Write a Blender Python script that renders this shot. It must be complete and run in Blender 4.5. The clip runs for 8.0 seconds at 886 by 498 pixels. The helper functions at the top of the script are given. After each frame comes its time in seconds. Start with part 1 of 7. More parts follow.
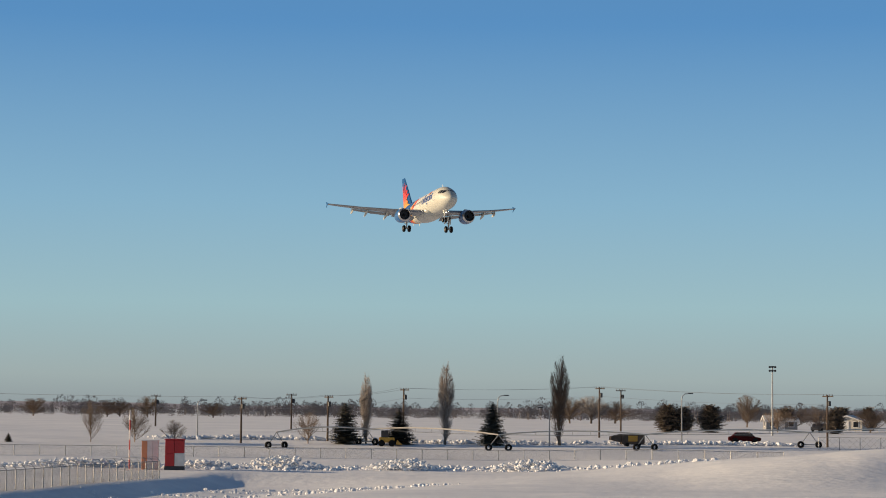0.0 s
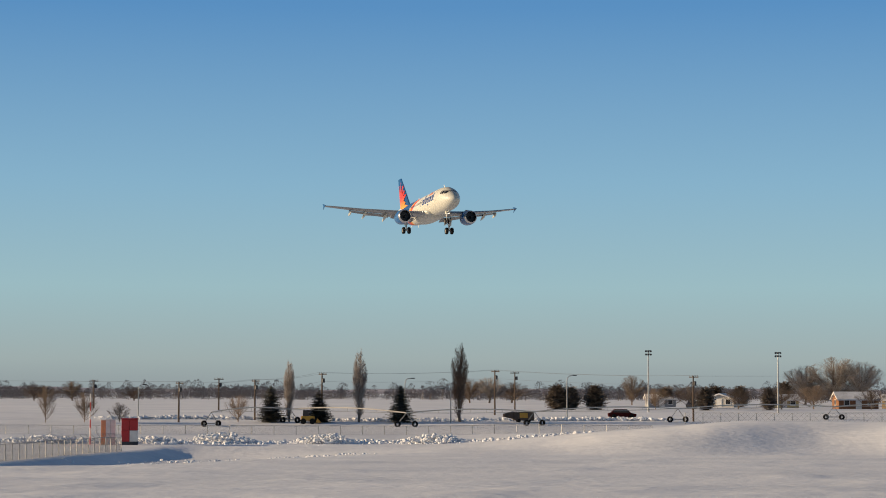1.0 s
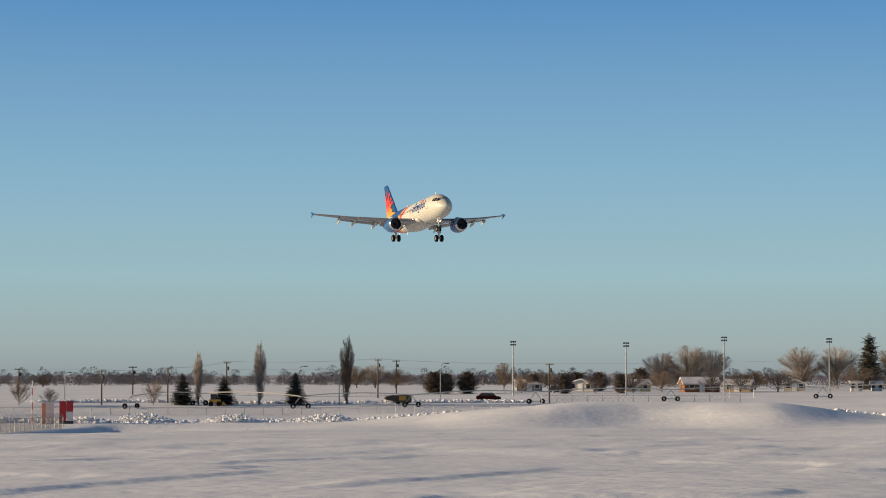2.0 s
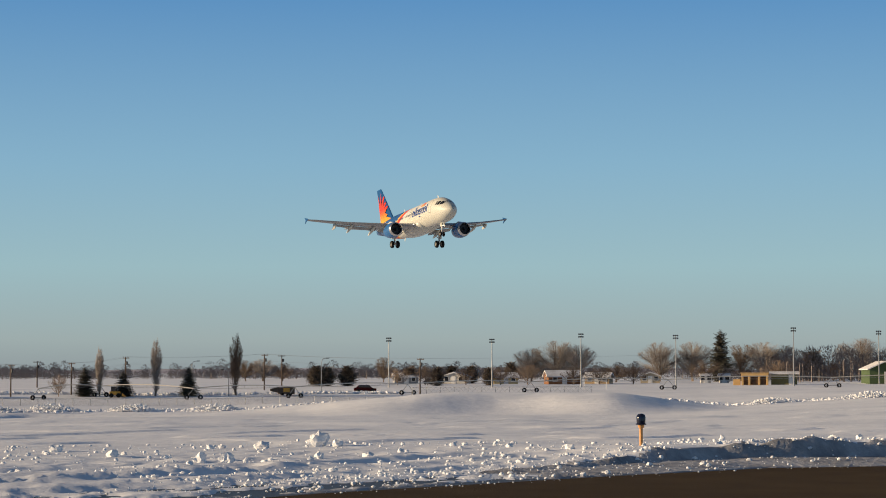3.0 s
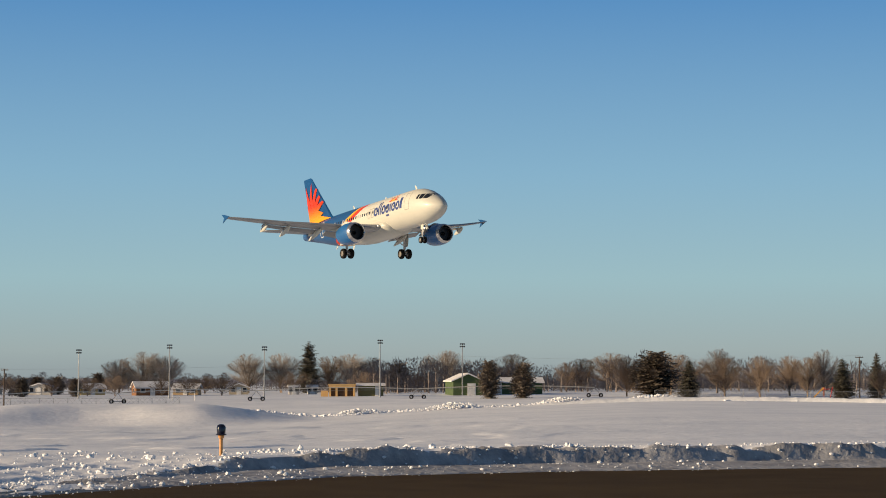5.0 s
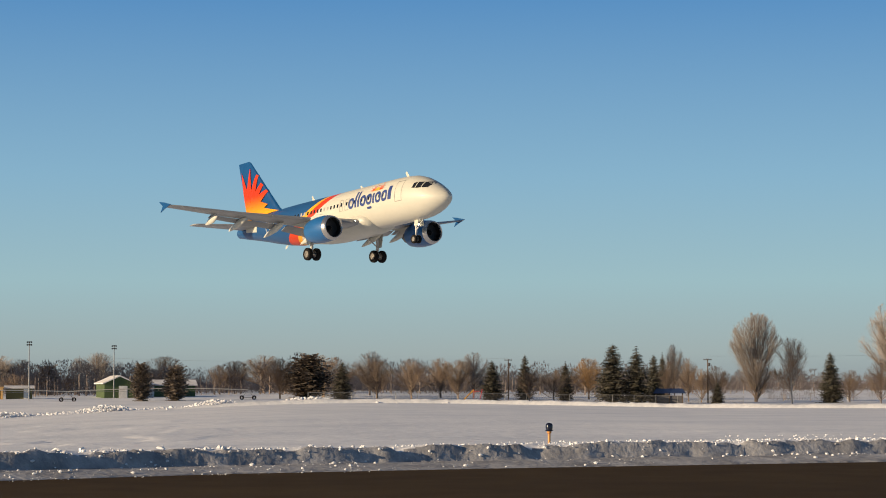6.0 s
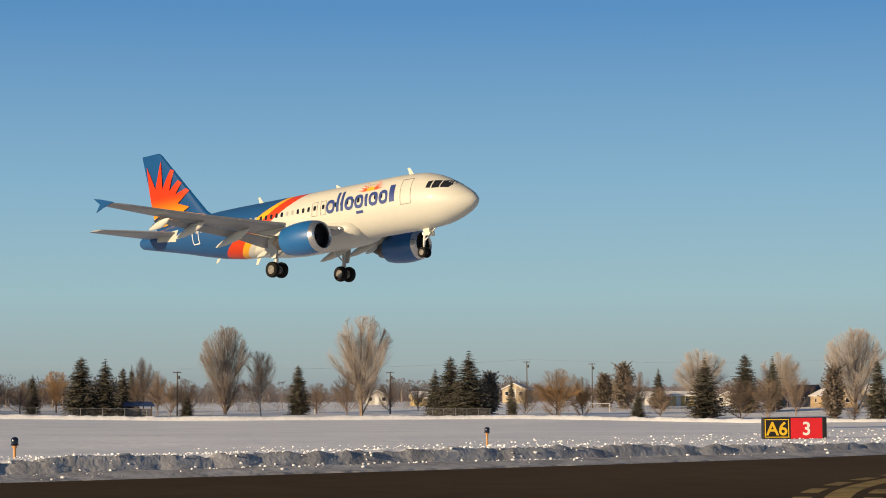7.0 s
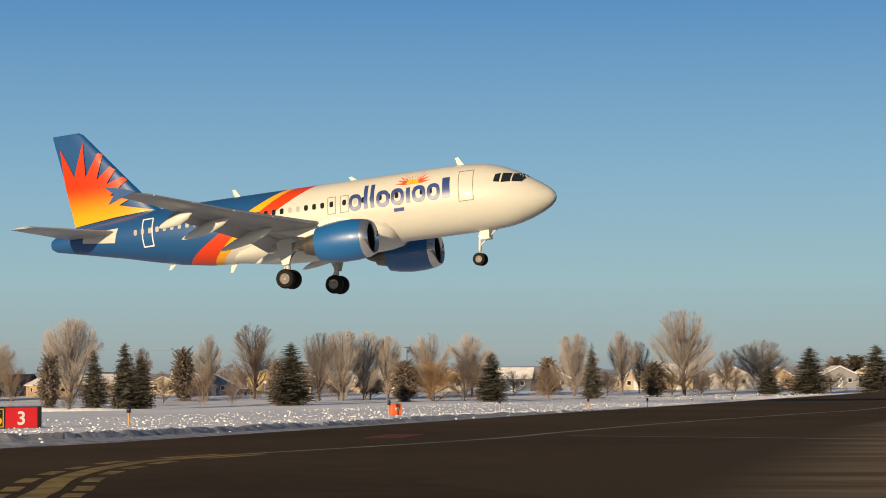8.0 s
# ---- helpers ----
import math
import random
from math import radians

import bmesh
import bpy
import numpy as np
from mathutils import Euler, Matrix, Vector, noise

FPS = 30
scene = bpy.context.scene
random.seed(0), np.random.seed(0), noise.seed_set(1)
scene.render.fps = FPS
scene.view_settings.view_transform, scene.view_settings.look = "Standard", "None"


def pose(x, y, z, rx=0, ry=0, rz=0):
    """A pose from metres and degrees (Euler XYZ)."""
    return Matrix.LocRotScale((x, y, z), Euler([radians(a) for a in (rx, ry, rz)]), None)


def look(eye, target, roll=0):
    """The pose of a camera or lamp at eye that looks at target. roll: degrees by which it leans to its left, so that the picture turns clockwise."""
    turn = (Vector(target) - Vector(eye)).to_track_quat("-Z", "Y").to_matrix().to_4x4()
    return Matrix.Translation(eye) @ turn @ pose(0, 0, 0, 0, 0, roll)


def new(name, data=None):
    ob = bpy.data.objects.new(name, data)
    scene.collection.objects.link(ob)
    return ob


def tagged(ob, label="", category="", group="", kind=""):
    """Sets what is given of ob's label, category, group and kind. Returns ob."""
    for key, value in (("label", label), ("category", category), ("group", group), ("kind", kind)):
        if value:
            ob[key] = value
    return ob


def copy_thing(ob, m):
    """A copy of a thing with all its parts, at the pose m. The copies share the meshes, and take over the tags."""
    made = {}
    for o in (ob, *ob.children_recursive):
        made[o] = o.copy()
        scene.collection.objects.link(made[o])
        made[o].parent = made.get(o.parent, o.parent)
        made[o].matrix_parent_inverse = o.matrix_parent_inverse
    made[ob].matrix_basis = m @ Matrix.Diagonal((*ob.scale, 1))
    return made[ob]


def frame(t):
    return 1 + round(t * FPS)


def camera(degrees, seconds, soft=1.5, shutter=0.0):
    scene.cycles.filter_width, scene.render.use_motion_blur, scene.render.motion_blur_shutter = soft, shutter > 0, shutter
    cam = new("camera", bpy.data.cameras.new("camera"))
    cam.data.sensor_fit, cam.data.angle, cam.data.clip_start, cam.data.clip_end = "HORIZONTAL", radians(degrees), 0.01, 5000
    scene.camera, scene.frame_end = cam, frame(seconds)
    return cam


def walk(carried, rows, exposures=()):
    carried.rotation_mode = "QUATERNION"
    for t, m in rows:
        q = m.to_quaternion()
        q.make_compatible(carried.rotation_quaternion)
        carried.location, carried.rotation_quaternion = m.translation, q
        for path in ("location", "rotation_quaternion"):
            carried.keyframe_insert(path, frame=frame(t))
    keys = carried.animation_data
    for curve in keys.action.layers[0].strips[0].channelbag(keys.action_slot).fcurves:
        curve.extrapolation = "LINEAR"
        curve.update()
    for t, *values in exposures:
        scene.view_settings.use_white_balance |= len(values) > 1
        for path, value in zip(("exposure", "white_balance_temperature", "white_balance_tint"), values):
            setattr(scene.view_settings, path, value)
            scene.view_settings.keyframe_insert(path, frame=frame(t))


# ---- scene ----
EYE_HEIGHT = 1.6
SLIDE = radians(-21.5)          # heading of the camera's straight way back

cam = camera(24.05, 8.0, soft=1.0)


def aim(d, yaw, pitch, roll):
    eye = Vector((d * math.sin(SLIDE), d * math.cos(SLIDE), EYE_HEIGHT))
    y, p = radians(yaw), radians(pitch)
    return look(eye, eye + Vector((math.sin(y) * math.cos(p), math.cos(y) * math.cos(p), math.sin(p))), roll)


# seconds, metres ahead of the last standpoint, heading, tilt, lean
CAMERA_ROWS = [
    (0.0, 92.0, -24.368, 4.460, 0.64), (0.5, 78.8, -23.014, 4.153, 0.363), (1.0, 64.0, -21.632, 3.961, 0.184),
    (1.5, 46.5, -20.158, 3.765, 0.076), (2.2, 21.5, -17.95, 3.51, 0.0), (2.8, 4.0, -16.2, 3.38, -0.06), (3.0, 0.8, -15.551, 3.395, -0.069),
    (3.3, 0.0, -14.35, 3.43, -0.05), (3.5, 0.0, -13.482, 3.456, -0.04), (4.0, 0.0, -10.971, 3.571, -0.014), (4.2, 0.0, -9.842, 3.628, -0.003),
    (5.3, 0.0, -1.805, 3.703, 0.055), (5.5, 0.0, 0.0, 3.706, 0.07), (6.0, 0.0, 5.204, 3.768, -0.024),
    (6.5, 0.0, 11.679, 3.929, -0.1), (7.0, 0.0, 19.726, 4.087, -0.245), (7.5, 0.0, 29.488, 3.96, -0.337),
    (8.0, 0.0, 41.038, 3.688, -0.333)]
walk(cam, [(t, aim(*r)) for t, *r in CAMERA_ROWS], [(0.0, 0.02), (3.5, 0.0), (6.5, 0.0), (8.0, -0.07)])

# ---- light ----
SUN_HEADING, SUN_HEIGHT = radians(-108), radians(11.5)
scene.view_settings.exposure = 0.0
world = bpy.data.worlds.new("winter_sky")
scene.world = world
world.use_nodes = True
wn, wl = world.node_tree.nodes, world.node_tree.links
sky = wn.new("ShaderNodeTexSky")
sky.sky_type, sky.sun_disc = "NISHITA", False
sky.sun_elevation, sky.sun_rotation = SUN_HEIGHT, SUN_HEADING
sky.air_density, sky.dust_density, sky.ozone_density, sky.altitude = 1.0, 0.3, 3.0, 1400
# clear cold air: the sky texture, cooled by a tone that runs from the hazy horizon to the zenith
co, xyz, tone, dim, both = wn.new("ShaderNodeTexCoord"), wn.new("ShaderNodeSeparateXYZ"), wn.new("ShaderNodeValToRGB"), wn.new("ShaderNodeMix"), wn.new("ShaderNodeMix")
wl.new(co.outputs["Generated"], xyz.inputs[0])
wl.new(xyz.outputs["Z"], tone.inputs[0])
steps = [(0.0, (0.285, 0.33, 0.35)), (0.016, (0.355, 0.43, 0.432)), (0.05, (0.342, 0.515, 0.56)), (0.10, (0.25, 0.455, 0.61)), (0.185, (0.103, 0.282, 0.55)), (0.45, (0.09, 0.13, 0.205)), (1.0, (0.052, 0.078, 0.13))]
for k, (at, colour) in enumerate(steps):
    e = tone.color_ramp.elements[k] if k < 2 else tone.color_ramp.elements.new(at)
    e.position, e.color = at, (*colour, 1)
dim.data_type = both.data_type = "RGBA"
dim.blend_type = "MULTIPLY"
dim.inputs["Factor"].default_value = 1.0
wl.new(sky.outputs[0], dim.inputs["A"])
dim.inputs["B"].default_value = (0.09, 0.09, 0.09, 1)
both.inputs["Factor"].default_value = 0.97
wl.new(dim.outputs["Result"], both.inputs["A"])
# a little deeper a quarter turn from the sun, paler away from it
turn_fade, shade = wn.new("ShaderNodeMath"), wn.new("ShaderNodeVectorMath")
turn_fade.operation, shade.operation = "MULTIPLY_ADD", "SCALE"
wl.new(xyz.outputs["X"], turn_fade.inputs[0])
turn_fade.inputs[1].default_value, turn_fade.inputs[2].default_value = 0.04, 0.98
wl.new(tone.outputs[0], shade.inputs[0])
wl.new(turn_fade.outputs[0], shade.inputs["Scale"])
wl.new(shade.outputs[0], both.inputs["B"])
wl.new(both.outputs["Result"], wn["Background"].inputs[0])
wn["Background"].inputs[1].default_value = 1.0
sun = new("sun", bpy.data.lights.new("sun", "SUN"))
sun.data.energy, sun.data.angle, sun.data.color = 6.6, radians(0.53), (1.0, 0.76, 0.48)
sun.matrix_world = look((0, 0, 0), (-math.sin(SUN_HEADING) * math.cos(SUN_HEIGHT), -math.cos(SUN_HEADING) * math.cos(SUN_HEIGHT), -math.sin(SUN_HEIGHT)))


# ---- materials ----
def material(name, colour, rough=0.6, metal=0.0, spots=None, scale=4.0, fine=40.0, bump=0.0, bump_scale=20.0, emit=0.0, coat=0.0, amount=1.0, per_object=0.0):
    """A surface whose colour wanders between two tones at two scales, with fine relief."""
    m = bpy.data.materials.new(name)
    m.use_nodes = True
    n, l = m.node_tree.nodes, m.node_tree.links
    b = n["Principled BSDF"]
    b.inputs["Roughness"].default_value, b.inputs["Metallic"].default_value = rough, metal
    b.inputs["Coat Weight"].default_value = coat
    b.inputs["Specular IOR Level"].default_value = 0.5 if rough < 0.7 else 0.06
    spots = spots or tuple(c * 0.75 for c in colour)
    co = n.new("ShaderNodeTexCoord")
    big, small = n.new("ShaderNodeTexNoise"), n.new("ShaderNodeTexNoise")
    big.inputs["Scale"].default_value, small.inputs["Scale"].default_value = scale, fine
    big.inputs["Detail"].default_value = small.inputs["Detail"].default_value = 4
    l.new(co.outputs["Object"], big.inputs["Vector"])
    l.new(co.outputs["Object"], small.inputs["Vector"])
    add = n.new("ShaderNodeMath")
    add.operation = "MULTIPLY_ADD"
    l.new(small.outputs["Fac"], add.inputs[0])
    add.inputs[1].default_value = 0.5
    l.new(big.outputs["Fac"], add.inputs[2])
    fit = n.new("ShaderNodeMapRange")
    l.new(add.outputs[0], fit.inputs["Value"])
    fit.inputs["From Min"].default_value, fit.inputs["From Max"].default_value = 0.5, 1.0
    fit.inputs["To Max"].default_value = amount
    mix = n.new("ShaderNodeMix")
    mix.data_type = "RGBA"
    l.new(fit.outputs["Result"], mix.inputs["Factor"])
    mix.inputs["A"].default_value, mix.inputs["B"].default_value = (*colour, 1), (*spots, 1)
    out = mix.outputs["Result"]
    if per_object:
        info, hsv = n.new("ShaderNodeObjectInfo"), n.new("ShaderNodeHueSaturation")
        vary = n.new("ShaderNodeMapRange")
        l.new(info.outputs["Random"], vary.inputs["Value"])
        vary.inputs["To Min"].default_value, vary.inputs["To Max"].default_value = 1 - per_object, 1 + per_object
        l.new(vary.outputs["Result"], hsv.inputs["Value"])
        l.new(out, hsv.inputs["Color"])
        out = hsv.outputs["Color"]
    l.new(out, b.inputs["Base Color"])
    if bump:
        nb, bp = n.new("ShaderNodeTexNoise"), n.new("ShaderNodeBump")
        nb.inputs["Scale"].default_value, nb.inputs["Detail"].default_value = bump_scale, 6
        l.new(co.outputs["Object"], nb.inputs["Vector"])
        l.new(nb.outputs["Fac"], bp.inputs["Height"])
        bp.inputs["Distance"].default_value = bump
        l.new(bp.outputs["Normal"], b.inputs["Normal"])
    if emit:
        b.inputs["Emission Color"].default_value = (*colour, 1)
        b.inputs["Emission Strength"].default_value = emit
    return m


SNOW = material("snow", (0.86, 0.86, 0.88), 0.75, spots=(0.66, 0.68, 0.73), scale=0.09, fine=0.6, bump=0.06, bump_scale=1.3)
SNOW_LUMP = material("lumpy_snow", (0.86, 0.86, 0.87), 0.8, spots=(0.68, 0.69, 0.72), scale=2, fine=14, bump=0.03, bump_scale=9)
# grey for sand in the snow, darker still for the shaded bank face
DIRTY_SHADED_SNOW = material("dirty_shaded_ploughed_snow", (0.47, 0.47, 0.49), 0.8, spots=(0.22, 0.22, 0.235), scale=1.3, fine=7, bump=0.03, bump_scale=7)
ASPHALT = material("asphalt", (0.041, 0.025, 0.010), 0.95, spots=(0.080, 0.051, 0.022), scale=0.06, fine=0.9, bump=0.01, bump_scale=25)
YELLOW_LINE = material("yellow_paint", (0.38, 0.265, 0.08), 0.8, spots=(0.12, 0.082, 0.035), scale=0.8, fine=6)
WHITE_LINE = material("worn_white_paint", (0.34, 0.31, 0.28), 0.8, spots=(0.10, 0.09, 0.08), scale=0.5, fine=5)
RED_LINE = material("worn_red_paint", (0.24, 0.05, 0.035), 0.8, spots=(0.06, 0.035, 0.022), scale=0.9, fine=7)
BARK = material("bark", (0.24, 0.19, 0.15), 0.9, spots=(0.13, 0.10, 0.08), scale=3, fine=20, per_object=0.2)
FROST_TWIG = material("frosted_twigs", (0.40, 0.355, 0.325), 0.9, spots=(0.265, 0.235, 0.21), scale=0.5, fine=6, per_object=0.22)
BROWN_TWIG = material("brown_twigs", (0.23, 0.175, 0.135), 0.9, spots=(0.13, 0.098, 0.078), scale=0.5, fine=6, per_object=0.25)
GOLD_TWIG = material("golden_willow_twigs", (0.36, 0.23, 0.11), 0.9, spots=(0.22, 0.14, 0.075), scale=0.5, fine=6, per_object=0.15)
NEEDLE_BROWN = material("brownish_needles", (0.15, 0.122, 0.094), 0.85, spots=(0.29, 0.245, 0.205), scale=0.7, fine=9, per_object=0.25)
NEEDLE = material("spruce_needles", (0.058, 0.056, 0.038), 0.85, spots=(0.21, 0.195, 0.165), scale=0.7, fine=9, per_object=0.25)
# haze of distance mixed into the brown of the wood
FAR_WOOD = material("far_hazed_wood", (0.25, 0.21, 0.19), 0.95, spots=(0.16, 0.137, 0.128), scale=0.05, fine=0.5)
WOOD = material("weathered_wood", (0.14, 0.10, 0.075), 0.85, spots=(0.07, 0.055, 0.045), scale=2, fine=30)
STEEL = material("galvanised_steel", (0.38, 0.38, 0.38), 0.45, 0.7, spots=(0.24, 0.24, 0.24), scale=3, fine=30)
DARK_STEEL = material("dark_steel", (0.05, 0.05, 0.055), 0.5, 0.4, scale=3, fine=30)
RUBBER = material("tyre_rubber", (0.010, 0.010, 0.010), 0.75, spots=(0.018, 0.017, 0.016), scale=6, fine=50)
GLASS = material("dark_glass", (0.012, 0.014, 0.018), 0.06, spots=(0.02, 0.022, 0.026), scale=1)


# ---- mesh tools ----
def part(name, bm, mat, parent=None, label=""):
    me = bpy.data.meshes.new(name)
    bm.normal_update()
    bm.to_mesh(me)
    bm.free()
    me.materials.append(mat)
    ob = new(name, me)
    if parent is not None:
        ob.parent = parent
    if label:
        ob["label"] = label
    return ob


def mesh_part(name, verts, faces, mat, parent=None, label="", smooth=False):
    me = bpy.data.meshes.new(name)
    me.from_pydata([tuple(v) for v in verts], [], faces)
    if smooth:
        me.shade_smooth()
    me.materials.append(mat)
    ob = new(name, me)
    if parent is not None:
        ob.parent = parent
    if label:
        ob["label"] = label
    return ob


def smooth(ob, degrees=40):
    ob.data.shade_smooth()
    ob.data.set_sharp_from_angle(angle=radians(degrees))
    return ob


def box(bm, size, at, turn=None, bevel=0.0):
    m = Matrix.Translation(at) @ (turn or Matrix()) @ Matrix.Diagonal((*size, 1))
    made = bmesh.ops.create_cube(bm, size=1, matrix=m)["verts"]
    if bevel:
        bmesh.ops.bevel(bm, geom=list({e for v in made for e in v.link_edges}), offset=bevel, segments=2, affect="EDGES", profile=0.5)


def rod(bm, a, b, r0, r1=None, sides=8):
    a, b = Vector(a), Vector(b)
    r1 = r0 if r1 is None else r1
    turn = (b - a).to_track_quat("Z", "Y").to_matrix().to_4x4()
    bmesh.ops.create_cone(bm, cap_ends=True, segments=sides, radius1=r0, radius2=r1, depth=(b - a).length, matrix=Matrix.Translation((a + b) / 2) @ turn)


def loft(bm, rings, cap=True, closed=True):
    """Skin over rings that have the same number of points."""
    vs = [[bm.verts.new(p) for p in r] for r in rings]
    k = len(vs[0])
    for a, b in zip(vs, vs[1:]):
        for i in range(k if closed else k - 1):
            j = (i + 1) % k
            bm.faces.new((a[i], a[j], b[j], b[i]))
    if cap and closed:
        bm.faces.new(vs[0][::-1])
        bm.faces.new(vs[-1])
    return vs


def lathe(bm, profile, origin=(0, 0, 0), sides=32, axis="x", cap=False):
    """Turn a profile of (place along the axis, radius) round the axis."""
    rings = []
    for s, r in profile:
        ring = []
        for i in range(sides):
            a = 2 * math.pi * i / sides
            c, d = r * math.cos(a), r * math.sin(a)
            p = {"x": (s, c, d), "y": (d, s, c), "z": (c, d, s)}[axis]
            ring.append(Vector(origin) + Vector(p))
        rings.append(ring)
    loft(bm, rings, cap)
    bmesh.ops.recalc_face_normals(bm, faces=bm.faces[:])


def thing(name, label, category, group="", at=None):
    ob = new(name)
    ob.empty_display_size = 0.3
    tagged(ob, label, category, group)
    if at is not None:
        ob.matrix_basis = at
    return ob


# ---- ground ----
def lattice(x, y, seed):
    n = (x.astype(np.int64) * 374761393 + y.astype(np.int64) * 668265263 + seed * 69069) & 0x7FFFFFFF
    n = ((n ^ (n >> 13)) * 1274126177) & 0x7FFFFFFF
    return ((n ^ (n >> 16)) & 0xFFFF) / 65535.0


def rough(x, y, seed=0):
    """Smooth value noise between 0 and 1 on arrays."""
    x0, y0 = np.floor(x), np.floor(y)
    u, v = x - x0, y - y0
    u, v = u * u * (3 - 2 * u), v * v * (3 - 2 * v)
    a, b = lattice(x0, y0, seed), lattice(x0 + 1, y0, seed)
    c, d = lattice(x0, y0 + 1, seed), lattice(x0 + 1, y0 + 1, seed)
    return (a * (1 - u) + b * u) * (1 - v) + (c * (1 - u) + d * u) * v


# far edge of the pavement, from beside the camera round to the far end of the taxiway
EDGE = [(-17, -60), (-16.5, -6), (-15, 10), (-12.2, 19.5), (-9.3, 27), (-6.6, 32.2), (-4.4, 35.8), (-0.5, 38.3), (4.5, 40.3), (9, 41.7), (14, 43.2), (20, 45.2), (26, 47.4), (31, 49.7), (43, 57.2), (61, 68.6), (120, 106), (248, 187), (480, 334)]


def smoothstep(a, b, x):
    t = np.clip((x - a) / (b - a), 0, 1)
    return t * t * (3 - 2 * t)


def edge_distance(x, y):
    """Metres beyond the pavement's edge (negative on the pavement) and metres along it."""
    best = np.full(np.shape(x), 1e9)
    side, along, run = np.ones(np.shape(x)), np.zeros(np.shape(x)), 0.0
    for (ax, ay), (bx, by) in zip(EDGE, EDGE[1:]):
        dx, dy = bx - ax, by - ay
        size = math.hypot(dx, dy)
        t = np.clip(((x - ax) * dx + (y - ay) * dy) / size**2, 0, 1)
        d = np.hypot(x - ax - t * dx, y - ay - t * dy)
        near = d < best
        cross = dx * (y - ay) - dy * (x - ax)
        side = np.where(near, np.sign(cross), side)
        along = np.where(near, run + t * size, along)
        best = np.where(near, d, best)
        run += size
    return best * side, along


LEFT = np.array([(0, 0), (46, 0), (100, -0.85), (170, -2.05), (235, -3.3), (262, -3.2), (275, -2.7), (298, -1.65), (315, -1.1), (330, -0.75), (360, -0.6), (480, -0.3), (900, 0.0), (5000, 0.0)])
RIGHT = np.array([(0, 0), (60, 0), (100, -0.1), (200, -0.55), (245, -0.8), (259, -0.45), (268, -0.6), (300, -0.5), (330, -0.4), (375, 0.2), (430, 0.4), (5000, 0.6)])


def land(x, y):
    """Height of the lie of the land."""
    r, az = np.hypot(x, y), np.degrees(np.arctan2(x, y))
    w = smoothstep(-13, 3, az) + smoothstep(-90, -130, az)
    w = np.clip(w, 0, 1)
    z = np.interp(r, LEFT[:, 0], LEFT[:, 1]) * (1 - w) + np.interp(r, RIGHT[:, 0], RIGHT[:, 1]) * w
    # the hollow before the park and the houses
    z = z - np.interp(az, (4, 12, 22, 28, 33, 38, 46, 60), (0, 0.5, 0.6, 1.1, 0.9, 0.6, 0.4, 0)) * smoothstep(90, 235, r) * smoothstep(460, 320, r)
    # the long mound in the field
    lump = smoothstep(-22.5, -15.0, az) * smoothstep(-7.4, -11.4, az) * np.exp(-np.abs((r - 250 + 4 * np.sin(az)) / 21.0) ** 2.8)
    z = z + 2.35 * lump * (1 + 0.06 * (rough(az * 1.3, r / 60, 61) - 0.5)) + 0.045 * (rough(az * 7 + r / 6, r / 22, 62) - 0.5) * smoothstep(0.1, 0.5, lump)
    # the barbed fence stands on a crest whose far side from the sun falls into a hollow
    ax, ay, bx, by = -113.3, 214.0, -101.5, 155.0
    size = math.hypot(bx - ax, by - ay)
    u = ((x - ax) * (bx - ax) + (y - ay) * (by - ay)) / size
    off = ((x - ax) * (by - ay) - (y - ay) * (bx - ax)) / -size
    hold = smoothstep(-13, -4, u) * smoothstep(size + 20, size, u) * np.where(off < 0, smoothstep(-16, -7, off), smoothstep(26, 7, off))
    crest = -3.38 - 0.75 * smoothstep(0.3, 3.6, off)
    z = z * (1 - hold) + crest * hold
    return z


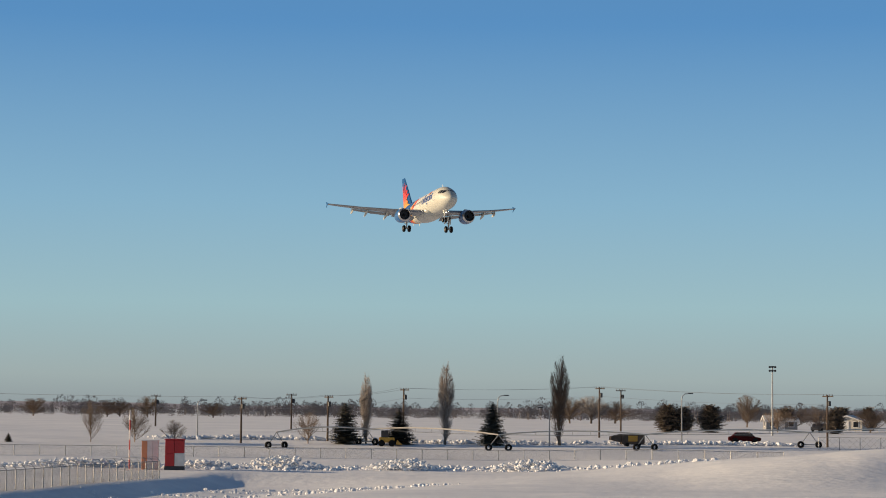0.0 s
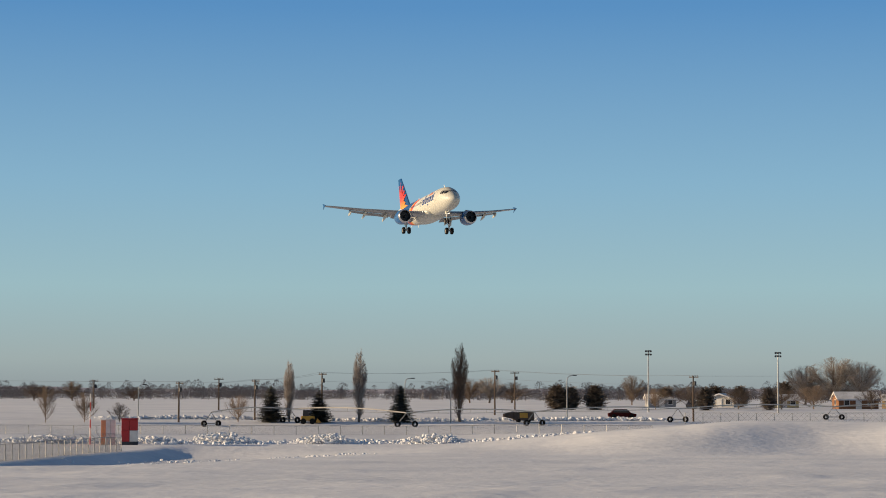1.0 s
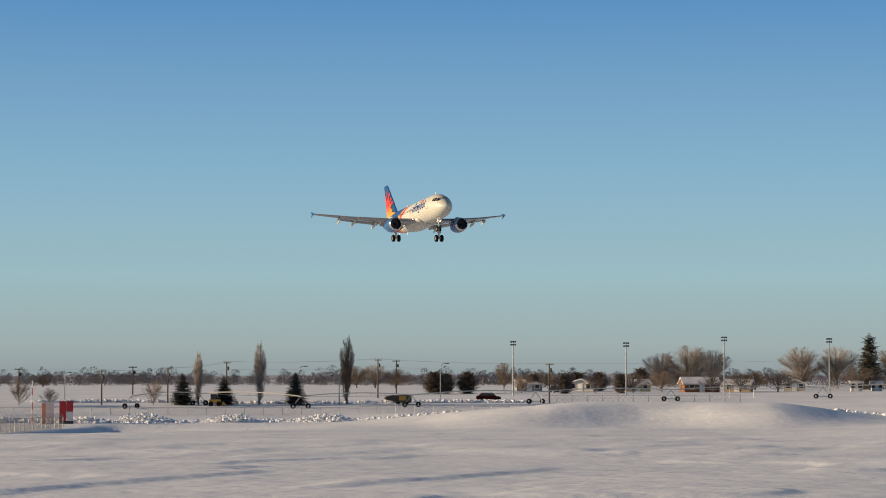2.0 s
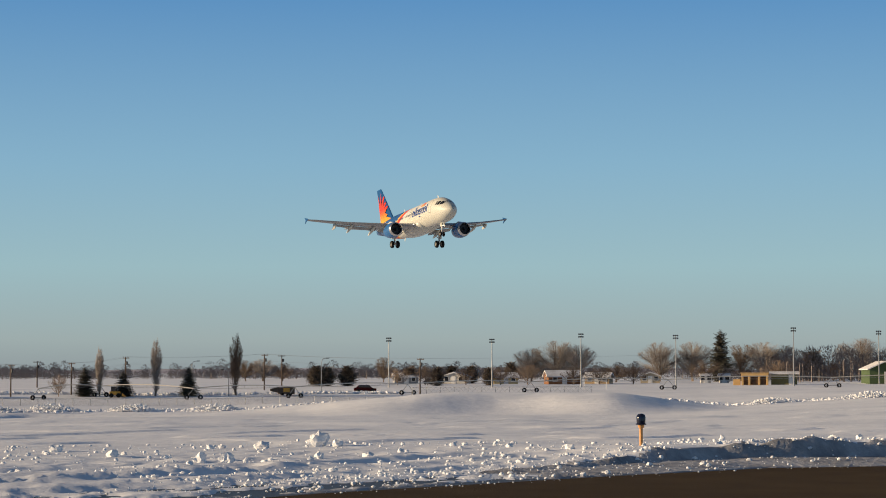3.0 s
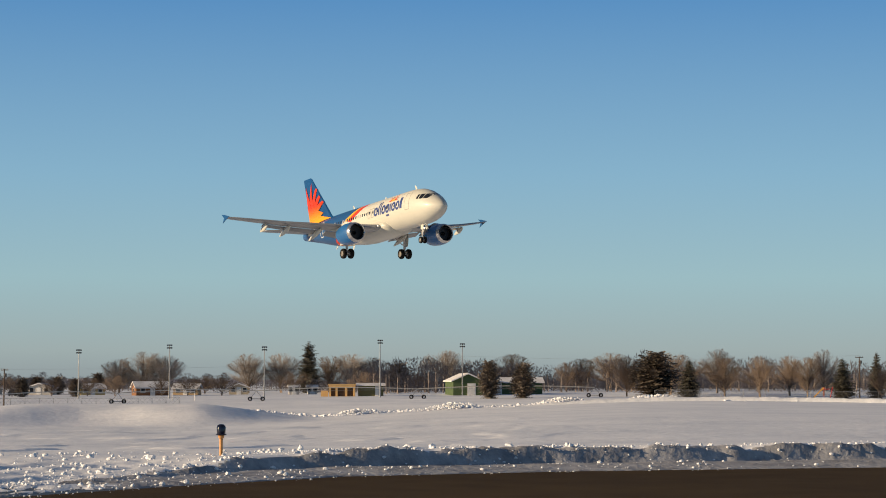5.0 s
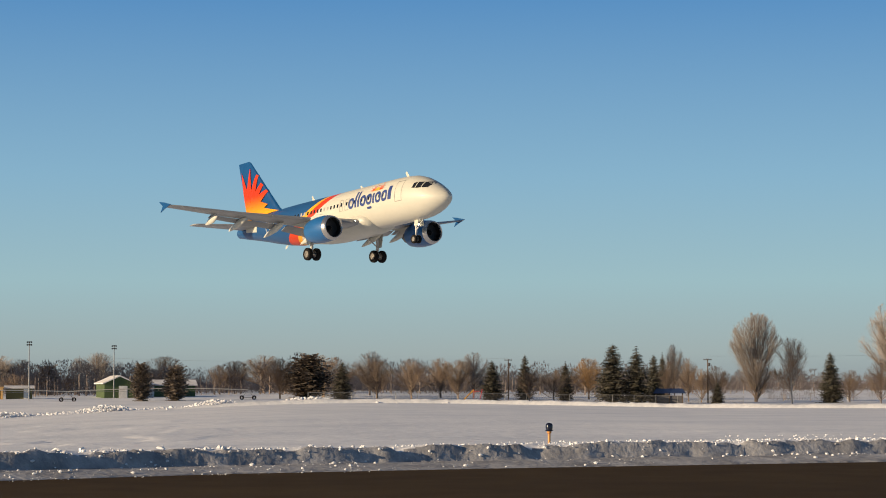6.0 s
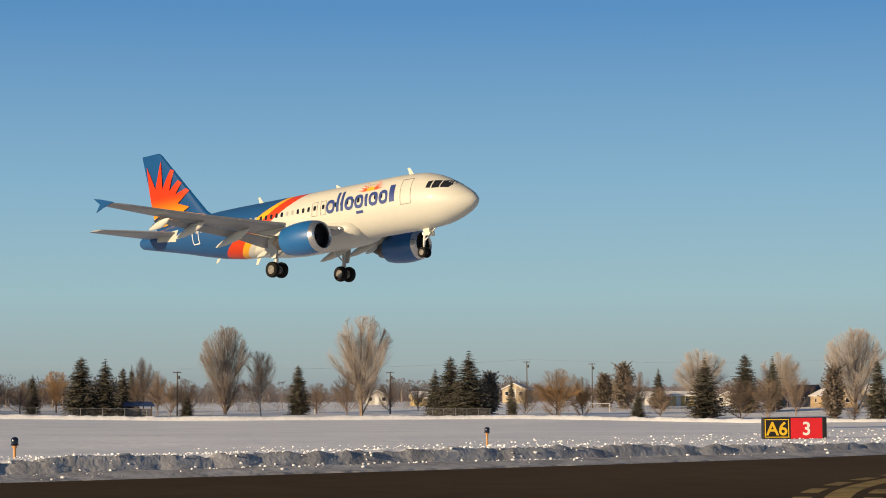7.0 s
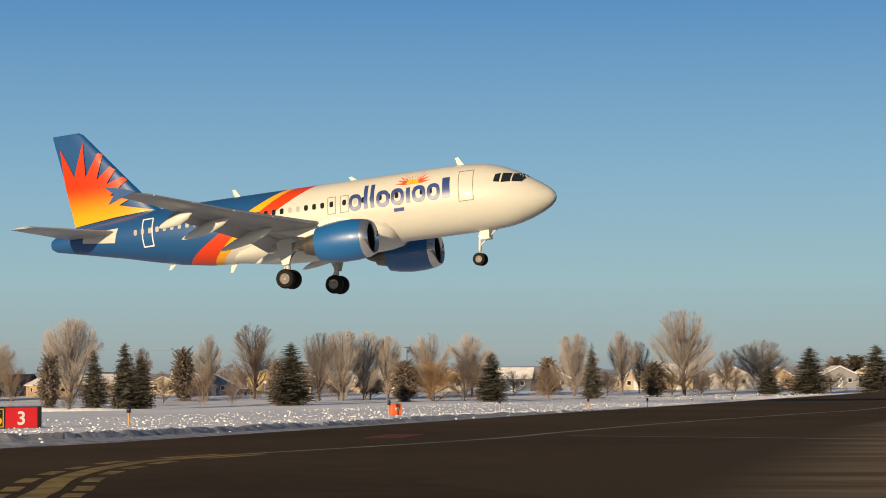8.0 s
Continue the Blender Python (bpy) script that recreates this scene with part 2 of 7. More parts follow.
def snow_height(x, y):
    """The snow's surface, with the ploughed bank along the pavement."""
    d, s = edge_distance(x, y)
    z = land(x, y)
    near = smoothstep(400, 120, np.hypot(x, y))
    z = z + near * (0.05 * rough(x / 14, y / 9, 3) + 0.020 * (rough(x / 1.7, y / 1.1, 4) - 0.5) + 0.07 * np.maximum(0, rough(x / 6, y / 3.5, 14) - 0.62))
    z = z + smoothstep(180, 110, np.hypot(x, y)) * smoothstep(3, 8, d) * 0.05 * smoothstep(0.58, 0.68, rough(x / 2.4, y / 5.5, 24)) * smoothstep(6, -6, np.degrees(np.arctan2(x, y)))
    z = z + smoothstep(290, 210, np.hypot(x, y)) * smoothstep(60, 110, np.hypot(x, y)) * 0.09 * smoothstep(0.56, 0.66, rough(x / 6, y / 7, 25)) * rough(x / 2, y / 3, 26) * smoothstep(-4, -10, np.degrees(np.arctan2(x, y)))
    chop = rough(s / 0.9, d / 0.6, 5) * 0.3 + rough(s / 0.4, d / 0.35, 6) * 0.4 + rough(s / 0.22, d / 0.25, 16) * 0.3
    bend, wet = smoothstep(100, 93, s), smoothstep(99, 91, s)
    # a skim of slush, then the cut face of the ploughed bank, then the snow lying back to the field
    lip = 1.45 - 0.6 * smoothstep(128, 140, s) + 0.16 * rough(s / 6.5, d * 0, 7) + 0.07 * rough(s / 0.5, d * 0, 8)
    crest = (0.24 + 0.03 * rough(s / 0.9, d * 0, 21) + 0.03 * rough(s / 0.24, d * 0, 22)) * (1 - 0.92 * bend) * (1 - 0.5 * smoothstep(124, 140, s))
    z = z + 0.07 * smoothstep(0.0, 1.2, d) * smoothstep(25, 8, d)
    z = z + crest * smoothstep(lip, lip + 0.16, d) * (0.40 + 0.60 * smoothstep(6.5, 2.2, d)) * smoothstep(18, 6, d)
    z = z + smoothstep(lip - 0.1, lip + 0.05, d) * smoothstep(lip + 1.0, lip + 0.3, d) * (0.13 * (rough(s / 0.4, d / 0.22, 17) - 0.5) + 0.07 * (rough(s / 0.18, d / 0.14, 18) - 0.5))
    z = z + smoothstep(0.1, 1.0, d) * smoothstep(9, 3, d) * 0.022 * (chop - 0.5)
    # churned and rutted where the pavement bends, with bare wet patches
    z = z + bend * smoothstep(0.3, 2, d) * smoothstep(12, 6, d) * (0.11 * (chop - 0.5) - 0.05 * smoothstep(0.55, 0.7, rough(s / 5, d / 0.6, 11)))
    z = z + bend * smoothstep(0.6, 2, d) * smoothstep(10, 5, d) * 0.10 * (rough(s / 5, d / 0.45, 71) - 0.5)
    bare = wet * smoothstep(4.3, 2.3, d)
    shreds = smoothstep(0.46, 0.60, rough(s / 1.8, d / 0.22, 33) * 0.55 + rough(s / 0.4, d / 0.17, 34) * 0.45 + 0.02 * d)
    z = z * (1 - bare) + bare * (-0.03 + 0.055 * shreds)
    return np.where(d < 0.05, -0.12, z - 0.02 * smoothstep(0.8, 0.0, d))


def ground_z(x, y):
    return float(snow_height(np.array([x], float), np.array([y], float))[0])


def polar(azimuth, distance):
    a = radians(azimuth)
    return distance * math.sin(a), distance * math.cos(a)


def grid_mesh(name, xs, ys, zs, mat):
    rows, cols = xs.shape
    me = bpy.data.meshes.new(name)
    co = np.stack([xs, ys, zs], -1).reshape(-1, 3)
    i = (np.arange(rows - 1)[:, None] * cols + np.arange(cols - 1)[None]).ravel()
    quads = np.stack([i, i + 1, i + cols + 1, i + cols], 1)
    me.vertices.add(len(co))
    me.vertices.foreach_set("co", co.ravel())
    me.loops.add(quads.size)
    me.loops.foreach_set("vertex_index", quads.ravel())
    me.polygons.add(len(quads))
    me.polygons.foreach_set("loop_start", np.arange(0, quads.size, 4))
    me.update(calc_edges=True)
    me.validate()
    me.shade_smooth()
    me.materials.append(mat)
    return new(name, me)


def build_ground():
    az = np.concatenate([np.arange(-180, -45, 3.0), np.arange(-45, 58, 0.16), np.arange(58, 180.1, 3.0)])
    az[-1] = 180
    r = np.concatenate([[0.3, 4, 10, 16, 20], np.arange(22, 34, 0.3), np.arange(34, 56, 0.13), np.arange(56, 88, 0.25), 88 * 1.012 ** np.arange(0, 121), 88 * 1.012**121 * 1.06 ** np.arange(1, 52)])
    r = r[r < 4900]
    a, rr = np.meshgrid(np.radians(az), r)
    x, y = rr * np.sin(a), rr * np.cos(a)
    ob = grid_mesh("ground", x, y, snow_height(x, y), SNOW)
    # the ploughed face and slush: sandy snow, its shade deepened in the colour too
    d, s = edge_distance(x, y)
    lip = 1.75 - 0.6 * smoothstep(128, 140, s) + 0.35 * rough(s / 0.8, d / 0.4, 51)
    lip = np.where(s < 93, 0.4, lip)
    dirty_shaded = ((d < lip) & (d > -1) & (rr < 400))[:-1, :-1].astype(np.int32)
    ob.data.materials.append(DIRTY_SHADED_SNOW)
    ob.data.polygons.foreach_set("material_index", dirty_shaded.ravel())
    tagged(ob, "wind-packed snow over a wide flat airfield", "snow field", kind="structure")
    # pavement
    bm = bmesh.new()
    pts = [(px, py) for px, py in EDGE] + [(560, 300), (300, -60)]
    bm.faces.new([bm.verts.new((px, py, 0.0)) for px, py in pts])
    bmesh.ops.triangulate(bm, faces=bm.faces[:])
    bmesh.ops.recalc_face_normals(bm, faces=bm.faces[:])
    if sum(f.normal.z for f in bm.faces) < 0:
        bmesh.ops.reverse_faces(bm, faces=bm.faces[:])
    tagged(part("road", bm, ASPHALT), "dark bare asphalt taxiway cleared of snow", "taxiway", kind="structure")


build_ground()

# ---- the airliner ----
# stations of the hull: place, half width, half height, middle height
HULL = np.array([
    (0.0, 0.04, 0.04, -0.56), (-0.12, 0.33, 0.31, -0.55), (-0.4, 0.62, 0.58, -0.53), (-0.9, 0.96, 0.90, -0.48), (-1.6, 1.30, 1.26, -0.39), (-2.3, 1.53, 1.56, -0.29),
    (-3.0, 1.70, 1.79, -0.19), (-4.0, 1.86, 1.98, -0.08), (-5.2, 1.95, 2.05, -0.02), (-6.5, 1.975, 2.07, 0.0), (-20.5, 1.975, 2.07, 0.0), (-22.5, 1.95, 2.02, 0.05),
    (-24.5, 1.85, 1.86, 0.18), (-26.5, 1.63, 1.60, 0.34), (-28.5, 1.32, 1.29, 0.49), (-30.5, 0.95, 0.97, 0.58), (-32.2, 0.62, 0.68, 0.63), (-33.3, 0.40, 0.48, 0.65), (-33.6, 0.24, 0.30, 0.65)])


def hull_at(x):
    o = HULL[::-1]
    return [float(np.interp(x, o[:, 0], o[:, k])) for k in (1, 2, 3)]


def hull_point(x, z, side, lift=0.012):
    """A point on the hull's side (-1: starboard) at height z, a little proud of it."""
    w, h, c = hull_at(x)
    k = max(-0.999, min(0.999, (z - c) / h))
    a = math.asin(k)
    return Vector((x, side * (w + lift) * math.cos(a), c + (h + lift) * math.sin(a)))


def hull_patch(bm, corners, side, nu=4, nv=3, lift=0.012):
    """A patch of the hull's side between four corners (x, z), going round."""
    (ax, az), (bx, bz), (cx, cz), (dx, dz) = corners
    vs = []
    for j in range(nv + 1):
        v = j / nv
        row = []
        for i in range(nu + 1):
            u = i / nu
            x = (ax * (1 - u) + bx * u) * (1 - v) + (dx * (1 - u) + cx * u) * v
            z = (az * (1 - u) + bz * u) * (1 - v) + (dz * (1 - u) + cz * u) * v
            row.append(bm.verts.new(hull_point(x, z, side, lift)))
        vs.append(row)
    for a, b in zip(vs, vs[1:]):
        for i in range(nu):
            q = (a[i], a[i + 1], b[i + 1], b[i])
            bm.faces.new(q if side > 0 else q[::-1])


def oval(bm, x, z, w, h, side, lift=0.013, hole=0.0, power=0.6):
    """A rounded window or plate on the hull, in rings that follow its curve; a hole makes it a hoop."""
    n = 12 if h < 0.5 else 20
    rings = []
    for r in ((1.0, 0.5) if not hole else (1.0, (1 + hole) / 2, hole)):
        ring = []
        for i in range(n):
            a = 2 * math.pi * i / n
            c, s = math.cos(a), math.sin(a)
            ring.append(bm.verts.new(hull_point(x + r * w / 2 * abs(c) ** power * (1 if c > 0 else -1), z + r * h / 2 * abs(s) ** power * (1 if s > 0 else -1), side, lift)))
        rings.append(ring)
    for p, q in zip(rings, rings[1:]):
        for i in range(n):
            f = (p[i], p[(i + 1) % n], q[(i + 1) % n], q[i])
            bm.faces.new(f if side > 0 else f[::-1])
    if not hole:
        bm.faces.new(rings[-1] if side > 0 else rings[-1][::-1])


def outline(bm, x0, x1, z0, z1, side, t=0.05):
    """A door's seam."""
    for c in (((x0, z0), (x1, z0), (x1, z0 + t), (x0, z0 + t)), ((x0, z1 - t), (x1, z1 - t), (x1, z1), (x0, z1))):
        hull_patch(bm, c, side, 3, 1)
    for c in (((x0, z0), (x0 + t, z0), (x0 + t, z1), (x0, z1)), ((x1 - t, z0), (x1, z0), (x1, z1), (x1 - t, z1))):
        hull_patch(bm, c, side, 1, 6)


def airfoil(le, chord, z, y, thick=0.12, twist=0.0, n=12):
    """A wing section: leading edge at le, going aft; y may be (y, dz) for an upright fin."""
    pts = []
    for i in range(2 * n):
        s = i / n if i < n else 2 - i / n
        u = 0.5 * (1 - math.cos(math.pi * s))
        t = 5 * thick * (0.2969 * math.sqrt(u) - 0.126 * u - 0.3516 * u**2 + 0.2843 * u**3 - 0.1015 * u**4)
        h = (t + 0.015 * math.sin(math.pi * u)) if i < n else (-t + 0.015 * math.sin(math.pi * u))
        pts.append((le - u * chord, y, z + h * chord - u * chord * math.tan(twist)))
    return pts


def livery():
    """White paint forward, blue aft, with a slanting orange and yellow sash between them."""
    m = material("airliner_paint", (0.56, 0.55, 0.48), 0.45, spots=(0.525, 0.515, 0.45), scale=0.5, fine=3, coat=0.25)
    n, l = m.node_tree.nodes, m.node_tree.links
    b = n["Principled BSDF"]
    b.inputs["Specular IOR Level"].default_value = 0.3
    white = b.inputs["Base Color"].links[0].from_socket
    co, xyz = n.new("ShaderNodeTexCoord"), n.new("ShaderNodeSeparateXYZ")
    l.new(co.outputs["Object"], xyz.inputs[0])

    def calc(op, p, q, r=None):
        node = n.new("ShaderNodeMath")
        node.operation = op
        for k, v in enumerate((p, q, r)):
            if v is None:
                continue
            if isinstance(v, (int, float)):
                node.inputs[k].default_value = v
            else:
                l.new(v, node.inputs[k])
        return node.outputs[0]

    x, z = xyz.outputs["X"], xyz.outputs["Z"]

    def border(base, slope, bend, knee):
        up = calc("ADD", z, 1.9)
        return calc("ADD", calc("MULTIPLY_ADD", up, slope, base), calc("MULTIPLY", calc("MULTIPLY", up, bend), calc("SUBTRACT", z, knee)))

    fore, aft = border(-21.4, 1.68, 0.0, 0.8), border(-24.0, 1.82, 0.0, 1.3)
    s = calc("DIVIDE", calc("SUBTRACT", x, aft), calc("SUBTRACT", fore, aft))
    cross = calc("MULTIPLY_ADD", z, -0.13, 0.52)
    sash = n.new("ShaderNodeMix")
    sash.data_type = "RGBA"
    high = calc("GREATER_THAN", z, 0.0)
    first = calc("GREATER_THAN", s, calc("ADD", cross, 0.0))
    pick = calc("ABSOLUTE", calc("SUBTRACT", first, high), None)
    l.new(pick, sash.inputs["Factor"])
    sash.inputs["A"].default_value, sash.inputs["B"].default_value = (0.58, 0.042, 0.004, 1), (0.80, 0.36, 0.012, 1)
    low = n.new("ShaderNodeMix")
    low.data_type = "RGBA"
    l.new(calc("GREATER_THAN", s, 0.0), low.inputs["Factor"])
    low.inputs["A"].default_value = (0.010, 0.070, 0.205, 1)
    l.new(sash.outputs["Result"], low.inputs["B"])
    top = n.new("ShaderNodeMix")
    top.data_type = "RGBA"
    l.new(calc("GREATER_THAN", s, 1.0), top.inputs["Factor"])
    l.new(low.outputs["Result"], top.inputs["A"])
    l.new(white, top.inputs["B"])
    l.new(top.outputs["Result"], b.inputs["Base Color"])
    return m


PLANE_PAINT = livery()
PLANE_WHITE = material("white_aircraft_paint", (0.55, 0.54, 0.47), 0.42, spots=(0.48, 0.475, 0.415), scale=0.6, fine=4, coat=0.3)
PLANE_BLUE = material("blue_aircraft_paint", (0.006, 0.066, 0.205), 0.3, spots=(0.005, 0.056, 0.18), scale=0.5, fine=4)
PLANE_BLUE.node_tree.nodes["Principled BSDF"].inputs["Specular IOR Level"].default_value = 0.25
ENGINE_BLUE = material("bright_blue_cowl_paint", (0.009, 0.11, 0.31), 0.4, spots=(0.008, 0.09, 0.27), scale=0.7, fine=4, coat=0.4)
WING_GREY = material("grey_wing_paint", (0.30, 0.31, 0.32), 0.4, spots=(0.22, 0.225, 0.23), scale=0.5, fine=5, coat=0.1)
POLISHED = material("polished_aluminium", (0.62, 0.61, 0.60), 0.22, 0.9, spots=(0.5, 0.5, 0.5), scale=2, fine=12)
SOOT = material("dark_engine_metal", (0.03, 0.03, 0.032), 0.5, 0.5, scale=3, fine=20)
NOZZLE = material("heat_stained_metal", (0.20, 0.18, 0.16), 0.4, 0.8, spots=(0.10, 0.09, 0.08), scale=2, fine=15)
LETTER_BLUE = material("dark_blue_lettering", (0.03, 0.06, 0.22), 0.35, scale=2, fine=10)
DECAL_ORANGE = material("orange_decal", (0.75, 0.10, 0.015), 0.32, spots=(0.66, 0.085, 0.015), scale=1, fine=8, coat=0.3)
DECAL_YELLOW = material("yellow_decal", (0.90, 0.45, 0.03), 0.32, spots=(0.80, 0.36, 0.02), scale=1, fine=8, coat=0.3)
SEAM = material("door_seam", (0.20, 0.19, 0.18), 0.6, scale=4)
SEAM_WHITE = material("white_door_outline", (0.75, 0.76, 0.78), 0.5, scale=4)
SHADE_PALE = material("pale_window_blind", (0.42, 0.40, 0.37), 0.5, scale=4)
LANDING_LIGHT = material("landing_light_glass", (1.0, 0.86, 0.62), 0.2, emit=6.0)
RIM_GREY = material("grey_wheel_paint", (0.30, 0.28, 0.25), 0.55, spots=(0.14, 0.13, 0.12), scale=4, fine=25)
GEAR_WHITE = material("white_gear_paint", (0.62, 0.62, 0.60), 0.4, spots=(0.35, 0.34, 0.32), scale=3, fine=20)


def fade(name, low, high, z0, z1):
    """Paint that runs from one colour to another with height."""
    m = material(name, low, 0.3, spots=low)
    n, l = m.node_tree.nodes, m.node_tree.links
    co, xyz, ramp, mix = n.new("ShaderNodeTexCoord"), n.new("ShaderNodeSeparateXYZ"), n.new("ShaderNodeMapRange"), n.new("ShaderNodeMix")
    mix.data_type = "RGBA"
    l.new(co.outputs["Object"], xyz.inputs[0])
    l.new(xyz.outputs["Z"], ramp.inputs["Value"])
    ramp.inputs["From Min"].default_value, ramp.inputs["From Max"].default_value = z0, z1
    ramp.interpolation_type = "SMOOTHSTEP"
    l.new(ramp.outputs["Result"], mix.inputs["Factor"])
    n["Principled BSDF"].inputs["Specular IOR Level"].default_value = 0.2
    mix.inputs["A"].default_value, mix.inputs["B"].default_value = (*low, 1), (*high, 1)
    l.new(mix.outputs["Result"], n["Principled BSDF"].inputs["Base Color"])
    return m


FIN_SUN = fade("sunburst_paint", (0.80, 0.34, 0.008), (0.58, 0.034, 0.003), 1.7, 4.2)

FIN_LOW, FIN_HIGH = (-25.6, -31.9, 1.75), (-30.9, -33.0, 7.6)      # leading edge, trailing edge, height


def fin_span(z):
    k = (z - FIN_LOW[2]) / (FIN_HIGH[2] - FIN_LOW[2])
    return FIN_LOW[0] + (FIN_HIGH[0] - FIN_LOW[0]) * k, FIN_LOW[1] + (FIN_HIGH[1] - FIN_LOW[1]) * k


def fin_half(x, z):
    le, te = fin_span(z)
    u = min(0.999, max(0.001, (le - x) / (le - te)))
    return (le - te) * 5 * 0.10 * (0.2969 * math.sqrt(u) - 0.126 * u - 0.3516 * u**2 + 0.2843 * u**3 - 0.1015 * u**4)


def sunburst(bm, side):
    """Sun rays rising from the fin's root: tips and the notches between them."""
    cx, cz = -30.75, 3.0
    rim = [(-31.93, 1.61), (-32.36, 3.95), (-32.52, 6.72), (-31.66, 4.69), (-30.82, 6.98), (-30.84, 4.59), (-29.82, 6.15), (-29.46, 6.0), (-30.0, 4.42), (-29.02, 5.19), (-28.65, 4.9), (-29.33, 4.05), (-28.19, 4.41), (-27.89, 4.16), (-28.75, 3.51), (-29.11, 3.31), (-27.84, 2.87), (-28.52, 2.59), (-26.13, 2.02), (-29.0, 1.86), (-31.93, 1.61)]
    for (ax, az), (bx, bz) in zip(rim, rim[1:]):
        grid = []
        for j in range(11):
            v = j / 10
            row = []
            for i in range(5):
                px, pz = ax + (bx - ax) * i / 4, az + (bz - az) * i / 4
                x, z = cx + (px - cx) * v, cz + (pz - cz) * v
                le, te = fin_span(max(z, 1.75))
                x = min(max(x, te + 0.02), le - 0.05)
                row.append(bm.verts.new((x, side * (fin_half(x, max(z, 1.75)) + 0.02), z)))
            grid.append(row)
        for p, q in zip(grid, grid[1:]):
            for i in range(4):
                bm.faces.new((p[i], p[i + 1], q[i + 1], q[i]))
    bmesh.ops.remove_doubles(bm, verts=bm.verts[:], dist=0.003)
    bmesh.ops.recalc_face_normals(bm, faces=bm.faces[:])


WING = [(0.8, -10.0, 7.0, -1.45), (2.2, -10.75, 6.3, -1.36), (6.4, -12.95, 4.15, -0.92), (11.5, -15.6, 2.85, -0.25), (16.2, -18.05, 1.75, 0.52), (17.05, -18.75, 1.35, 0.68)]


def wing_at(y):
    t = np.array(WING)
    return [float(np.interp(y, t[:, 0], t[:, k])) for k in (1, 2, 3)]


def slanted(bm, side, y0, y1, back, drop, chord, tilt, thick=0.10):
    """A flap or slat: a thin airfoil hung off the wing between two stations."""
    rings = []
    for k in range(5):
        y = y0 + (y1 - y0) * k / 4
        le, c, z = wing_at(y)
        rings.append([(p[0], p[1], p[2]) for p in airfoil(le - back * c, chord * c, z + drop * c, side * y, thick, radians(tilt), 8)])
    loft(bm, rings)
    bmesh.ops.recalc_face_normals(bm, faces=bm.faces[:])


def wheel(parent, at, r, w, sub=""):
    bm = bmesh.new()
    lathe(bm, [(-w / 2, 0.55 * r), (-w / 2, 0.86 * r), (-0.36 * w, 0.97 * r), (-0.15 * w, r), (0.15 * w, r), (0.36 * w, 0.97 * r), (w / 2, 0.86 * r), (w / 2, 0.55 * r)], at, 28, "y")
    ty = smooth(part("tyre", bm, RUBBER, parent, "black rubber tyre"))
    bm = bmesh.new()
    lathe(bm, [(-0.42 * w, 0.02), (-0.42 * w, 0.16 * r), (-0.5 * w, 0.2 * r), (-0.3 * w, 0.42 * r), (-0.46 * w, 0.56 * r), (0.46 * w, 0.56 * r), (0.3 * w, 0.42 * r), (0.5 * w, 0.2 * r), (0.42 * w, 0.16 * r), (0.42 * w, 0.02)], at, 24, "y", True)
    smooth(part("rim", bm, RIM_GREY, ty, "grey metal wheel rim"))


